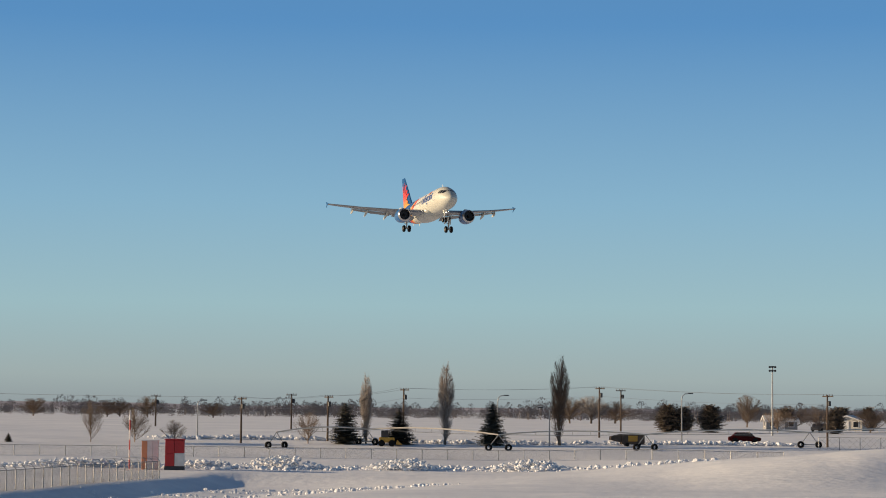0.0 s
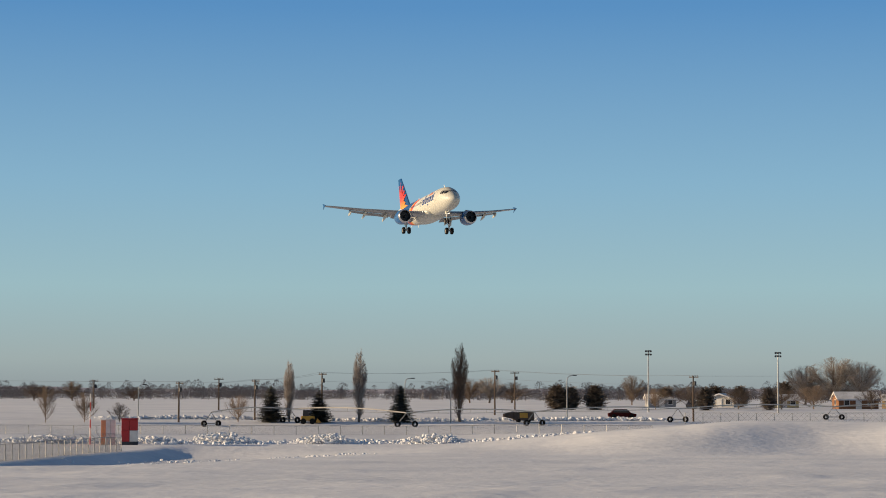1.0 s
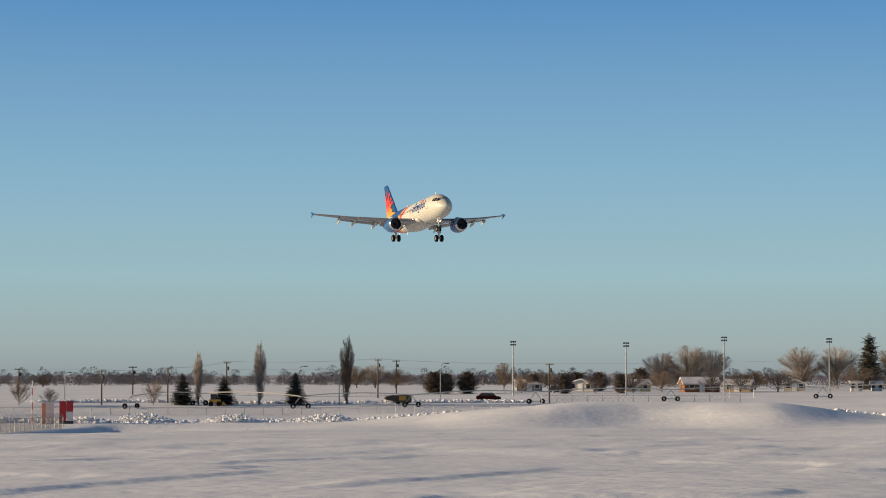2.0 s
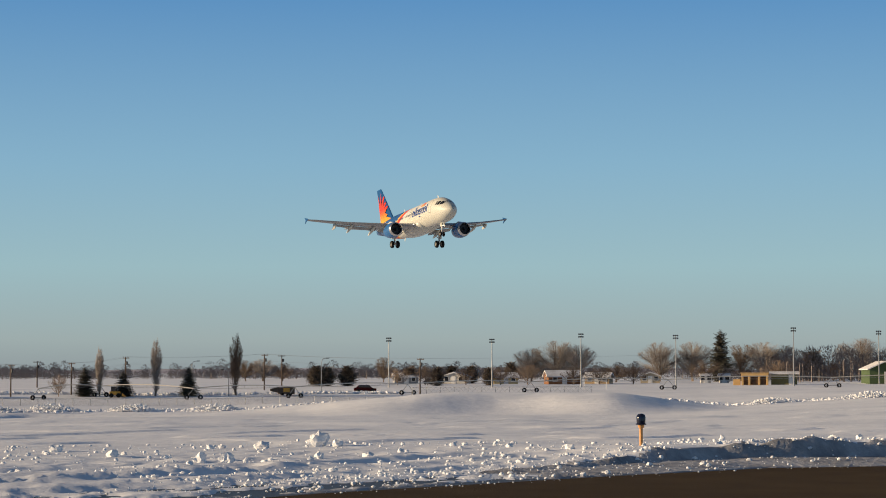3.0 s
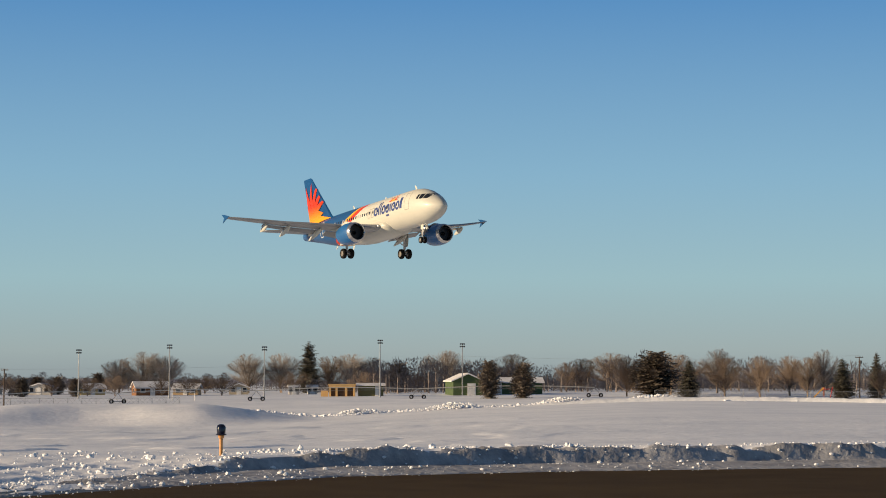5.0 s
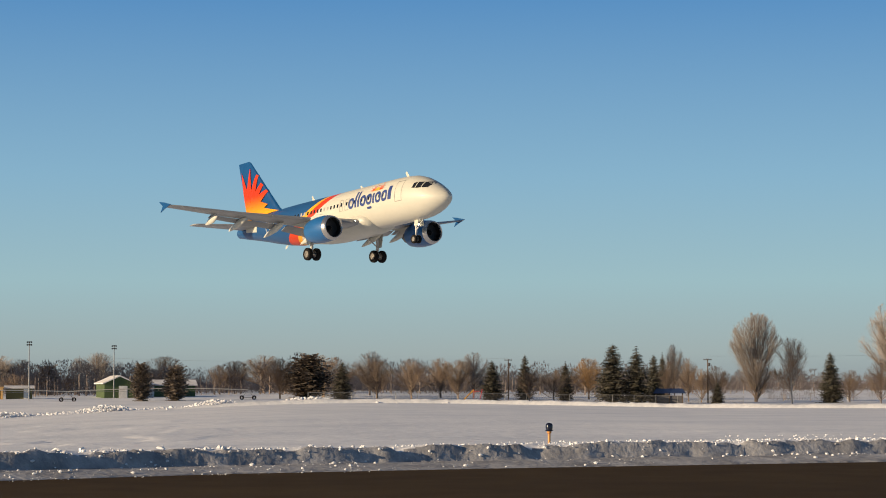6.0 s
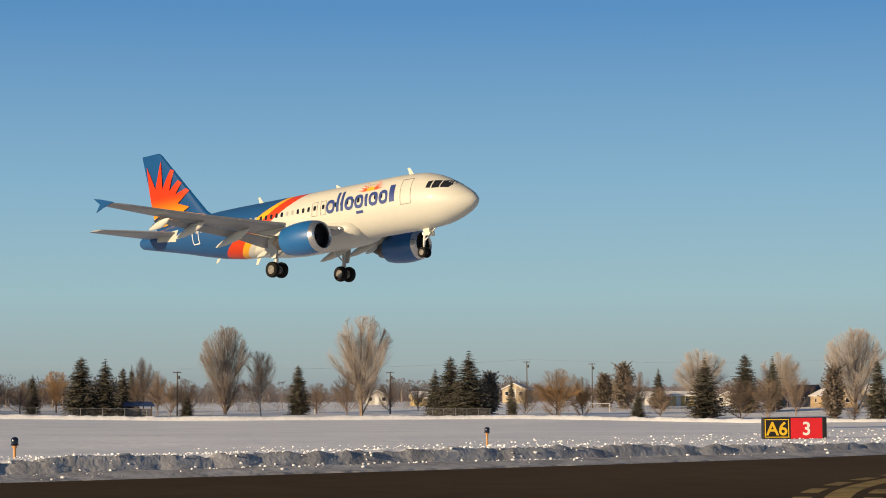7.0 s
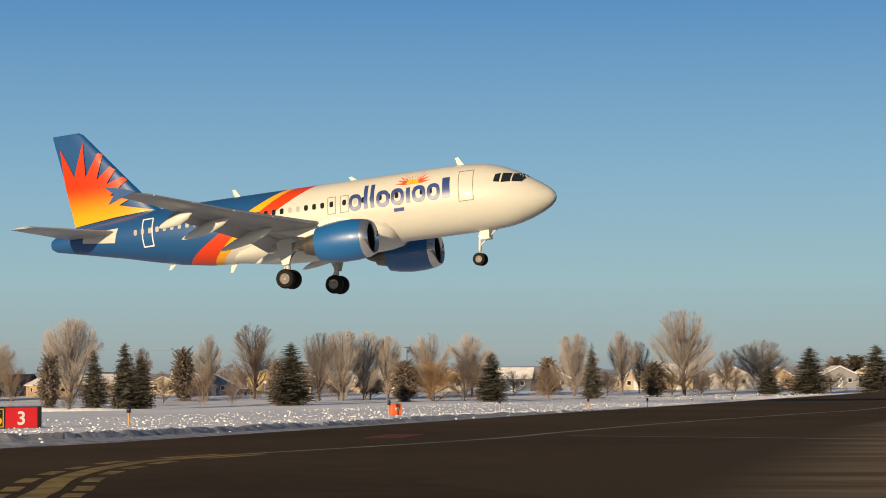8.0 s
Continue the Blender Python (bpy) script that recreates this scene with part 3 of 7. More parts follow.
def build_airliner():
    plane = thing("airliner", "white and blue twin-engine airliner descending with its wheels down", "airplane")
    bm = bmesh.new()
    xs = sorted(set([round(float(v), 2) for v in HULL[:, 0]] + [-6.5 - 1.0 * i for i in range(14)] + [-0.03, -0.25, -0.65, -1.2, -2.0, -2.6, -3.5, -4.6]), reverse=True)
    rings = []
    for x in xs:
        w, h, c = hull_at(x)
        rings.append([(x, w * math.cos(a), c + h * math.sin(a)) for a in [2 * math.pi * i / 48 for i in range(48)]])
    loft(bm, rings)
    bmesh.ops.recalc_face_normals(bm, faces=bm.faces[:])
    hull = smooth(part("fuselage", bm, PLANE_PAINT, plane, "glossy white hull, blue aft, with an orange and yellow sash"), 60)

    # belly fairing
    bm = bmesh.new()
    rings = []
    for x, w, h, c in ((-9.7, 0.9, 0.2, -1.7), (-9.8, 1.45, 0.55, -1.5), (-10.1, 1.85, 0.92, -1.38), (-10.7, 2.06, 1.1, -1.32), (-12, 2.16, 1.18, -1.32), (-16.5, 2.16, 1.18, -1.34), (-18.3, 1.95, 0.9, -1.5), (-20, 1.4, 0.55, -1.6), (-21.3, 0.5, 0.2, -1.75)):
        rings.append([(x, w * math.cos(a), c + h * math.sin(a)) for a in [2 * math.pi * i / 32 for i in range(32)]])
    loft(bm, rings)
    bmesh.ops.recalc_face_normals(bm, faces=bm.faces[:])
    smooth(part("belly_fairing", bm, PLANE_WHITE, plane), 60)

    # fin with its fillet, tailplane
    bm = bmesh.new()
    rings = []
    for z, le, te, th in ((1.2, -24.6, -31.75, 0.085), (1.75, -25.3, -31.9, 0.09), (2.3, -26.15, -32.0, 0.10), (4.5, -28.15, -32.35, 0.10), (7.45, -30.78, -32.98, 0.10), (7.62, -31.1, -32.98, 0.08)):
        rings.append([(p[0], p[2], z) for p in airfoil(le, le - te, 0, 0, th)])
    loft(bm, rings)
    bmesh.ops.recalc_face_normals(bm, faces=bm.faces[:])
    fin = smooth(part("tail_fin", bm, PLANE_BLUE, plane, "blue tail fin with an orange sunburst"), 50)
    for side in (-1, 1):
        bm = bmesh.new()
        sunburst(bm, side)
        smooth(part("sunburst", bm, FIN_SUN, fin, "orange sunburst running to yellow at its foot"), 60)
    for side in (-1, 1):
        bm = bmesh.new()
        loft(bm, [airfoil(le, c, z, side * y, 0.09) for y, le, c, z in ((0.5, -28.1, 3.9, 0.78), (1.2, -28.5, 3.6, 0.82), (6.05, -31.35, 1.6, 1.16), (6.25, -31.6, 1.25, 1.17))])
        bmesh.ops.recalc_face_normals(bm, faces=bm.faces[:])
        smooth(part("tailplane", bm, WING_GREY, plane, "grey horizontal tailplane"), 50)
        bm = bmesh.new()
        hull_patch(bm, ((-31.0, 0.42), (-28.5, 0.12), (-28.2, 1.02), (-30.9, 0.98)), side, 6, 3, 0.02)
        part("tailplane_seal", bm, PLANE_WHITE, plane, "pale plate round the tailplane's root")

    # wings
    for side in (-1, 1):
        bm = bmesh.new()
        loft(bm, [airfoil(le, c * (0.86 if y > 2 else 1), z, side * y, 0.135 - 0.0022 * y, radians(1.5)) for y, le, c, z in WING])
        bmesh.ops.recalc_face_normals(bm, faces=bm.faces[:])
        wing = smooth(part("wing", bm, WING_GREY, plane, "long grey swept wing"), 50)
        bm = bmesh.new()
        slanted(bm, side, 2.4, 6.2, 0.80, -0.045, 0.235, 21)
        part("inner_flap", bm, WING_GREY, wing, "lowered trailing-edge flap")
        bm = bmesh.new()
        slanted(bm, side, 6.6, 13.0, 0.80, -0.045, 0.235, 21)
        part("outer_flap", bm, WING_GREY, wing, "lowered trailing-edge flap")
        for y0, y1 in ((2.7, 4.9), (6.7, 9.1), (9.2, 11.5), (11.6, 13.9), (14.0, 16.2)):
            bm = bmesh.new()
            slanted(bm, side, y0, y1, -0.055, -0.035, 0.15, -22, 0.16)
            part("slat", bm, WING_GREY, wing, "lowered leading-edge slat")
        for y, size in ((3.55, 3.6), (7.3, 3.6), (10.6, 3.2), (12.9, 2.2)):
            le, c, z = wing_at(y)
            bm = bmesh.new()
            lathe(bm, [(-0.5, 0.02), (-0.42, 0.35), (-0.2, 0.75), (0.1, 1.0), (0.35, 0.7), (0.5, 0.03)], (0, 0, 0), 14)
            tilt = Matrix.Rotation(radians(-15), 4, "Y")
            bmesh.ops.transform(bm, matrix=Matrix.Translation((le - 0.86 * c, side * y, z - 0.10 * c - 0.32)) @ tilt @ Matrix.Diagonal((size, 0.19, 0.34, 1)), verts=bm.verts[:])
            smooth(part("flap_track_fairing", bm, PLANE_WHITE, wing, "pale canoe-shaped fairing under the flap"))
        # wingtip fence
        bm = bmesh.new()
        tip = [(-18.6, 0.72), (-19.9, 1.08), (-20.55, 1.2), (-19.95, 0.72), (-20.35, 0.2), (-19.75, 0.42)]
        loft(bm, [[(x, side * (17.03 + d), z) for x, z in tip] for d in (0, 0.07)])
        bmesh.ops.recalc_face_normals(bm, faces=bm.faces[:])
        part("wingtip_fence", bm, PLANE_BLUE, wing, "small blue arrow-shaped wingtip fence")

        # engine
        ex, ey, ez = -9.54, side * 5.75, -2.18
        bm = bmesh.new()
        lathe(bm, [(-0.46, 1.12), (-0.6, 1.145), (-1.1, 1.205), (-1.9, 1.215), (-2.7, 1.13), (-3.35, 0.98), (-3.32, 0.90), (-2.6, 0.95)], (ex, ey, ez), 40)
        engine = smooth(part("engine", bm, ENGINE_BLUE, plane, "bright blue engine cowl with a polished lip"))
        bm = bmesh.new()
        lathe(bm, [(-0.46, 1.118), (-0.3, 1.085), (-0.16, 1.03), (-0.04, 0.98), (0.0, 0.925), (-0.06, 0.87), (-0.25, 0.84)], (ex, ey, ez), 40)
        smooth(part("intake_lip", bm, POLISHED, engine, "polished metal intake lip"))
        bm = bmesh.new()
        lathe(bm, [(-0.25, 0.84), (-0.75, 0.85), (-0.76, 0.84), (-0.77, 0.25), (-0.6, 0.2), (-0.35, 0.02)], (ex, ey, ez), 36)
        smooth(part("fan", bm, SOOT, engine, "dark fan and spinner inside the intake"))
        bm = bmesh.new()
        lathe(bm, [(-2.6, 0.86), (-3.4, 0.72), (-4.2, 0.52), (-4.18, 0.47), (-4.0, 0.40), (-4.6, 0.22), (-4.95, 0.03)], (ex, ey, ez), 32)
        smooth(part("exhaust_nozzle", bm, NOZZLE, engine, "heat-stained metal nozzle and plug"))
        bm = bmesh.new()
        rings = []
        for x, z0, z1, w in ((-10.6, -1.15, -1.0, 0.08), (-11.8, -1.3, -0.72, 0.2), (-13.4, -1.75, -0.95, 0.22), (-15.2, -1.35, -1.0, 0.16), (-16.1, -1.12, -1.0, 0.05)):
            rings.append([(x, ey + s * w, z) for s, z in ((-1, z0), (1, z0), (1, z1), (-1, z1))])
        loft(bm, rings)
        bmesh.ops.recalc_face_normals(bm, faces=bm.faces[:])
        part("pylon", bm, PLANE_WHITE, engine, "pale engine pylon")

        # main gear
        gx, gy, gz = -15.85, side * 3.8, -3.78
        bm = bmesh.new()
        rod(bm, (gx + 0.1, gy, -1.5), (gx, gy, gz + 0.55), 0.15, 0.15, 14)
        rod(bm, (gx, gy, gz + 0.7), (gx, gy, gz - 0.02), 0.09, 0.09, 12)
        rod(bm, (gx, gy - 0.5, gz), (gx, gy + 0.5, gz), 0.08, 0.08, 12)
        rod(bm, (gx, gy, gz + 0.9), (gx + 0.05, gy - side * 1.7, -1.7), 0.06, 0.06, 8)
        rod(bm, (gx - 0.12, gy, gz + 0.85), (gx - 0.35, gy, gz + 0.45), 0.04, 0.04, 8)
        rod(bm, (gx - 0.35, gy, gz + 0.45), (gx - 0.05, gy, gz + 0.05), 0.04, 0.04, 8)
        gear = smooth(part("main_gear", bm, GEAR_WHITE, plane, "lowered main landing gear leg"))
        for o in (-0.47, 0.47):
            wheel(gear, (gx, gy + o, gz), 0.585, 0.42)
        bm = bmesh.new()
        doorway = [(0.55, 2.35), (-0.5, 2.35), (-0.42, 1.6), (-0.2, 0.85), (0.22, 0.85), (0.45, 1.5)]
        loft(bm, [[(gx + u, gy + side * (0.28 + e), gz + v) for u, v in doorway] for e in (0, 0.05)])
        bmesh.ops.recalc_face_normals(bm, faces=bm.faces[:])
        part("gear_door", bm, PLANE_WHITE, gear, "white gear door along the leg")

        # landing light at the wing root
        bm = bmesh.new()
        bmesh.ops.create_uvsphere(bm, u_segments=12, v_segments=8, radius=0.07, matrix=Matrix.Translation((-10.9, side * 2.35, -1.32)))
        smooth(part("landing_light", bm, LANDING_LIGHT, wing, "lit landing light"))

    # nose gear
    bm = bmesh.new()
    rod(bm, (-4.85, 0, -1.7), (-5.05, 0, -3.2), 0.10, 0.10, 12)
    rod(bm, (-5.05, 0, -3.15), (-5.07, 0, -3.72), 0.06, 0.06, 12)
    rod(bm, (-5.07, -0.3, -3.7), (-5.07, 0.3, -3.7), 0.05, 0.05, 10)
    rod(bm, (-4.98, 0, -2.9), (-3.7, 0, -1.9), 0.05, 0.05, 8)
    rod(bm, (-4.95, -0.22, -2.35), (-4.95, 0.22, -2.35), 0.05, 0.05, 8)
    gear = smooth(part("nose_gear", bm, GEAR_WHITE, plane, "lowered nose landing gear leg"))
    for o in (-0.25, 0.25):
        wheel(gear, (-5.07, o, -3.7), 0.385, 0.24)
        bm = bmesh.new()
        bmesh.ops.create_uvsphere(bm, u_segments=12, v_segments=8, radius=0.09, matrix=Matrix.Translation((-4.86, o * 0.8, -2.4)))
        smooth(part("taxi_light", bm, LANDING_LIGHT, gear, "lit nose-gear light"))
        bm = bmesh.new()
        box(bm, (0.55, 0.03, 0.55), (-4.55, o * 1.2, -2.3), Matrix.Rotation(radians(8 if o > 0 else -8), 4, "X"), 0.01)
        part("nose_gear_door", bm, PLANE_WHITE, gear, "white nose-gear door")

    # things on the hull, both sides
    for side in (-1, 1):
        for quad in (((-1.72, 0.44), (-2.28, 0.50), (-2.22, 1.0), (-1.98, 1.0)), ((-2.36, 0.50), (-2.88, 0.52), (-2.80, 1.08), (-2.30, 1.03)), ((-2.98, 0.54), (-3.32, 0.60), (-3.22, 1.05), (-2.90, 1.09))):
            bm = bmesh.new()
            hull_patch(bm, quad, side, 3, 3, 0.015)
            smooth(part("cockpit_window", bm, GLASS, hull, "dark cockpit window"))
        bm = bmesh.new()
        hull_patch(bm, ((-1.45, 0.72), (-1.74, 0.42), (-1.98, 1.0), (-1.80, 1.08)), side, 3, 3, 0.015)
        smooth(part("windscreen", bm, GLASS, hull, "dark cockpit windscreen"))
        k = 0
        x = -7.15
        while x > -27.0:
            if not (-13.9 < x < -12.2):
                bm = bmesh.new()
                oval(bm, x, 0.55, 0.25, 0.36, side)
                pale = x < -21.8 or k % 7 in (2, 3)
                part("cabin_window", bm, SHADE_PALE if pale else GLASS, hull, "cabin window with its blind drawn" if pale else "dark cabin window")
            k += 1
            x -= 0.533
        for x in (-12.65, -13.48):
            bm = bmesh.new()
            outline(bm, x - 0.27, x + 0.27, -0.05, 1.0, side, 0.035)
            part("overwing_exit", bm, SEAM, hull, "outlined overwing exit")
            bm = bmesh.new()
            oval(bm, x, 0.55, 0.25, 0.36, side)
            part("cabin_window", bm, GLASS, hull, "dark cabin window")
        bm = bmesh.new()
        outline(bm, -5.42, -4.5, -0.35, 1.5, side, 0.04)
        part("front_door", bm, SEAM, hull, "outlined front cabin door")
        bm = bmesh.new()
        outline(bm, -26.4, -25.6, -0.45, 1.35, side, 0.08)
        part("rear_door", bm, SEAM_WHITE, hull, "rear cabin door outlined in white")
        # name along the side: a plain bar for each sign, and a small sun over it
        x = -12.3
        for wide, z0, z1 in ((0.72, 0.0, 0.92), (0.24, 0.0, 1.42), (0.24, 0.0, 1.42), (0.74, 0.0, 0.92), (0.74, -0.42, 0.92), (0.24, 0.0, 0.92), (0.74, 0.0, 0.92), (0.72, 0.0, 0.92), (0.46, 0.0, 1.22)):
            bm = bmesh.new()
            if wide > 0.5:
                oval(bm, x + wide / 2, 0.46, wide + 0.1, 1.02, side, 0.02, 0.52, 0.8)
                if z0 < 0:
                    hull_patch(bm, ((x + 0.1, z0), (x + wide, z0), (x + wide, z0 + 0.2), (x + 0.1, z0 + 0.2)), side, 4, 2, 0.022)
            else:
                hull_patch(bm, ((x, z0), (x + wide, z0), (x + wide, z1), (x, z1)), side, 3, 6, 0.02)
            smooth(part("name_bar", bm, LETTER_BLUE, hull, "dark blue bar of the name on the hull"))
            x += wide + 0.19
        bm = bmesh.new()
        cx, cz = -8.3, 1.12
        pts = []
        for i in range(23):
            a = math.pi * i / 22
            r = 1.15 if i % 2 else 0.62
            pts.append((cx + r * math.cos(a), cz + 0.72 * r * math.sin(a)))
        c = bm.verts.new(hull_point(cx, cz, side, 0.022))
        ring = [bm.verts.new(hull_point(px, min(pz, 1.96), side, 0.022)) for px, pz in pts]
        for p, q in zip(ring, ring[1:]):
            bm.faces.new((c, p, q) if side > 0 else (c, q, p))
        part("small_sun", bm, DECAL_ORANGE, hull, "small orange sun above the name")
        bm = bmesh.new()
        c = bm.verts.new(hull_point(cx, cz, side, 0.03))
        ring = [bm.verts.new(hull_point(cx + 0.4 * math.cos(math.pi * i / 10), cz + 0.3 * math.sin(math.pi * i / 10), side, 0.03)) for i in range(11)]
        for p, q in zip(ring, ring[1:]):
            bm.faces.new((c, p, q) if side > 0 else (c, q, p))
        part("small_sun_disc", bm, DECAL_YELLOW, hull, "yellow disc of the small sun")
    # aerials
    for x, z, s in ((-5.5, 2.05, 1), (-12.4, 2.07, 0.5), (-20.2, 2.05, 1), (-10.5, -2.05, -0.6), (-20.8, -2.05, -1), (-25.0, -1.6, -0.6)):
        bm = bmesh.new()
        loft(bm, [airfoil(x - abs(k) * 0.35, 0.42 - 0.2 * abs(k), 0, 0, 0.12, 0, 6) for k in (0, 1)])
        vs = bm.verts[:]
        for i, v in enumerate(vs):
            up = 0.0 if i < len(vs) // 2 else 0.5 * s
            v.co = (v.co.x, v.co.z, z + up)
        bmesh.ops.recalc_face_normals(bm, faces=bm.faces[:])
        part("aerial", bm, PLANE_WHITE, hull, "white blade aerial")
    return plane


airliner = build_airliner()

# seconds, place of the nose, heading, nose-up, lean
FLIGHT = [
    (0.0, -175.37, 401.89, 37.84, 139.94, 2.91, 0.69), (0.5, -160.59, 388.24, 35.78, 140.57, 3.12, 0.75), (1.0, -145.73, 373.25, 33.78, 141.15, 3.49, 0.82),
    (1.5, -131.0, 358.55, 31.77, 141.77, 3.66, 0.91), (3.5, -66.95, 285.38, 25.58, 143.35, 4.82, 1.73), (4.0, -50.3, 265.04, 24.14, 144.04, 4.8, 1.69),
    (5.5, -0.01, 203.85, 20.26, 145.72, 4.68, 1.08), (6.0, 17.06, 181.05, 18.8, 146.39, 4.58, 0.56), (6.5, 34.25, 159.57, 17.55, 146.9, 4.66, 0.23),
    (7.0, 51.25, 135.78, 16.05, 147.62, 4.78, 0.12), (7.5, 69.43, 114.17, 14.49, 149.16, 5.01, 0.26), (8.0, 85.01, 87.53, 13.1, 150.35, 5.54, -0.05)]


def motions():
    walk(airliner, [(t, pose(x, y, z, lean, -up, 90 - heading)) for t, x, y, z, heading, up, lean in FLIGHT])


# ---- trees ----
def limb(vs, fs, a, b, r0, r1):
    """A three-sided tapered twig."""
    d = (b - a)
    if d.length < 1e-4:
        return
    s = d.orthogonal().normalized()
    t = d.cross(s).normalized()
    k = len(vs)
    for p, r in ((a, r0), (b, r1)):
        for i in range(3):
            g = 2.094 * i
            vs.append(p + (s * math.cos(g) + t * math.sin(g)) * r)
    for i in range(3):
        j = (i + 1) % 3
        fs.append((k + i, k + j, k + 3 + j, k + 3 + i))


def bare_tree(rng, height, spread, base, rise, twigs, twig_size, thick):
    """Upswept stems that fork into branches and fine twigs, inside an uneven egg of half width spread."""
    tv, tf, cv, cf = [], [], [], []
    shift = rng.uniform(0, 50)

    def room(p):
        """How far out the crown reaches at that height and side."""
        k = min(1, max(0.02, (p.z - base) / (height - base)))
        g = math.atan2(p.y, p.x)
        lobe = 1 + 0.26 * noise.noise(Vector((math.cos(g) * 1.5 + shift, math.sin(g) * 1.5, k * 3.2)))
        if rise > 2.8:      # columnar
            return spread * lobe * min(1, 3.4 * (1 - k)) ** 0.6 * (0.72 + 0.28 * math.sin(math.pi * k))
        return 1.2 * spread * lobe * max(0.05, math.sin(math.pi * k ** 0.8)) ** 0.55

    def held(a, b):
        """The twig, cut short where it would leave the crown."""
        for k in range(5):
            if b.z < height * (0.97 + 0.04 * noise.noise(Vector((b.x * 0.9 + shift, b.y * 0.9, 3)))) and math.hypot(b.x, b.y) < room(b):
                break
            b = a.lerp(b, rng.uniform(0.5, 0.95))
        return b

    def bent(a, m, b, w0, w1, steps):
        pts = [a * (1 - k / steps) ** 2 + m * 2 * (k / steps) * (1 - k / steps) + b * (k / steps) ** 2 for k in range(steps + 1)]
        for k in range(steps):
            limb(tv, tf, pts[k], pts[k + 1], w0 + (w1 - w0) * k / steps, w0 + (w1 - w0) * (k + 1) / steps)
        return list(zip(pts, pts[1:]))

    stem_top = Vector((rng.uniform(-0.02, 0.02) * height, rng.uniform(-0.02, 0.02) * height, height * 0.9))
    spine = bent(Vector((0, 0, -0.3)), Vector((rng.uniform(-0.03, 0.03) * height, rng.uniform(-0.03, 0.03) * height, height * 0.45)), stem_top, thick, thick * 0.12, 8)
    shoots = spine[3:]
    mains = []
    for i in range(22):
        h = base * 0.7 + 0.45 * (height - base) * (i + rng.random()) / 22
        k = min(7, int(8 * (h + 0.3) / (0.9 * height + 0.3)))
        a = spine[k][0].lerp(spine[k][1], rng.random())
        g = 2.4 * i + rng.uniform(-0.4, 0.4)
        end = Vector((0, 0, h + (0.96 * height - h) * rng.uniform(0.13, 0.97)))
        end += Vector((math.cos(g), math.sin(g), 0)) * room(Vector((math.cos(g), math.sin(g), end.z))) * rng.uniform(0.3, 0.9)
        m = Vector((end.x * 0.62, end.y * 0.62, a.z + (end.z - a.z) * (0.42 if rise < 1.1 else 0.3)))
        w = thick * 0.42 * (1 - 0.5 * i / 22)
        mains += bent(a, m, end, w, w * 0.15, 5)
    shoots += mains
    forks = []
    for a, b in mains + spine[4:]:
        for j in range(5):
            p = a.lerp(b, rng.random())
            g = math.atan2(p.y, p.x) + rng.gauss(0, 1.3)
            size = spread * rng.uniform(0.15, 0.42)
            q = held(p, p + (b - a).normalized() * size * 0.8 + Vector((math.cos(g), math.sin(g), 0.75 * min(rise, 2.2))) * size * 0.55)
            w = thick * 0.065
            limb(tv, tf, p, q, w, w * 0.3)
            forks.append((p, q))
    pool = forks * 3 + mains
    for i in range(int(twigs * 1.5)):
        a, b = pool[rng.randrange(len(pool))]
        p = a.lerp(b, 0.2 + 0.8 * rng.random())
        out = Vector((p.x, p.y, 0))
        out = out / max(0.3, out.length)
        s = twig_size * rng.uniform(0.35, 1.0)
        way = (b - a).normalized() * 0.7 + out * 0.35 + Vector((rng.uniform(-0.6, 0.6), rng.uniform(-0.6, 0.6), rng.uniform(0.0, 0.75) * min(1.5, rise)))
        q = held(p, p + way * s)
        limb(cv, cf, p, q, 0.0095 * height / 10, 0.0045 * height / 10)
        for j in range(3):
            o = p.lerp(q, rng.uniform(0.15, 1))
            e = held(o, o + (way * 0.45 + Vector((rng.uniform(-1, 1), rng.uniform(-1, 1), rng.uniform(-0.3, 1.0))) * 0.42) * s)
            limb(cv, cf, o, e, 0.006 * height / 10, 0.003 * height / 10)
    return tv, tf, cv, cf


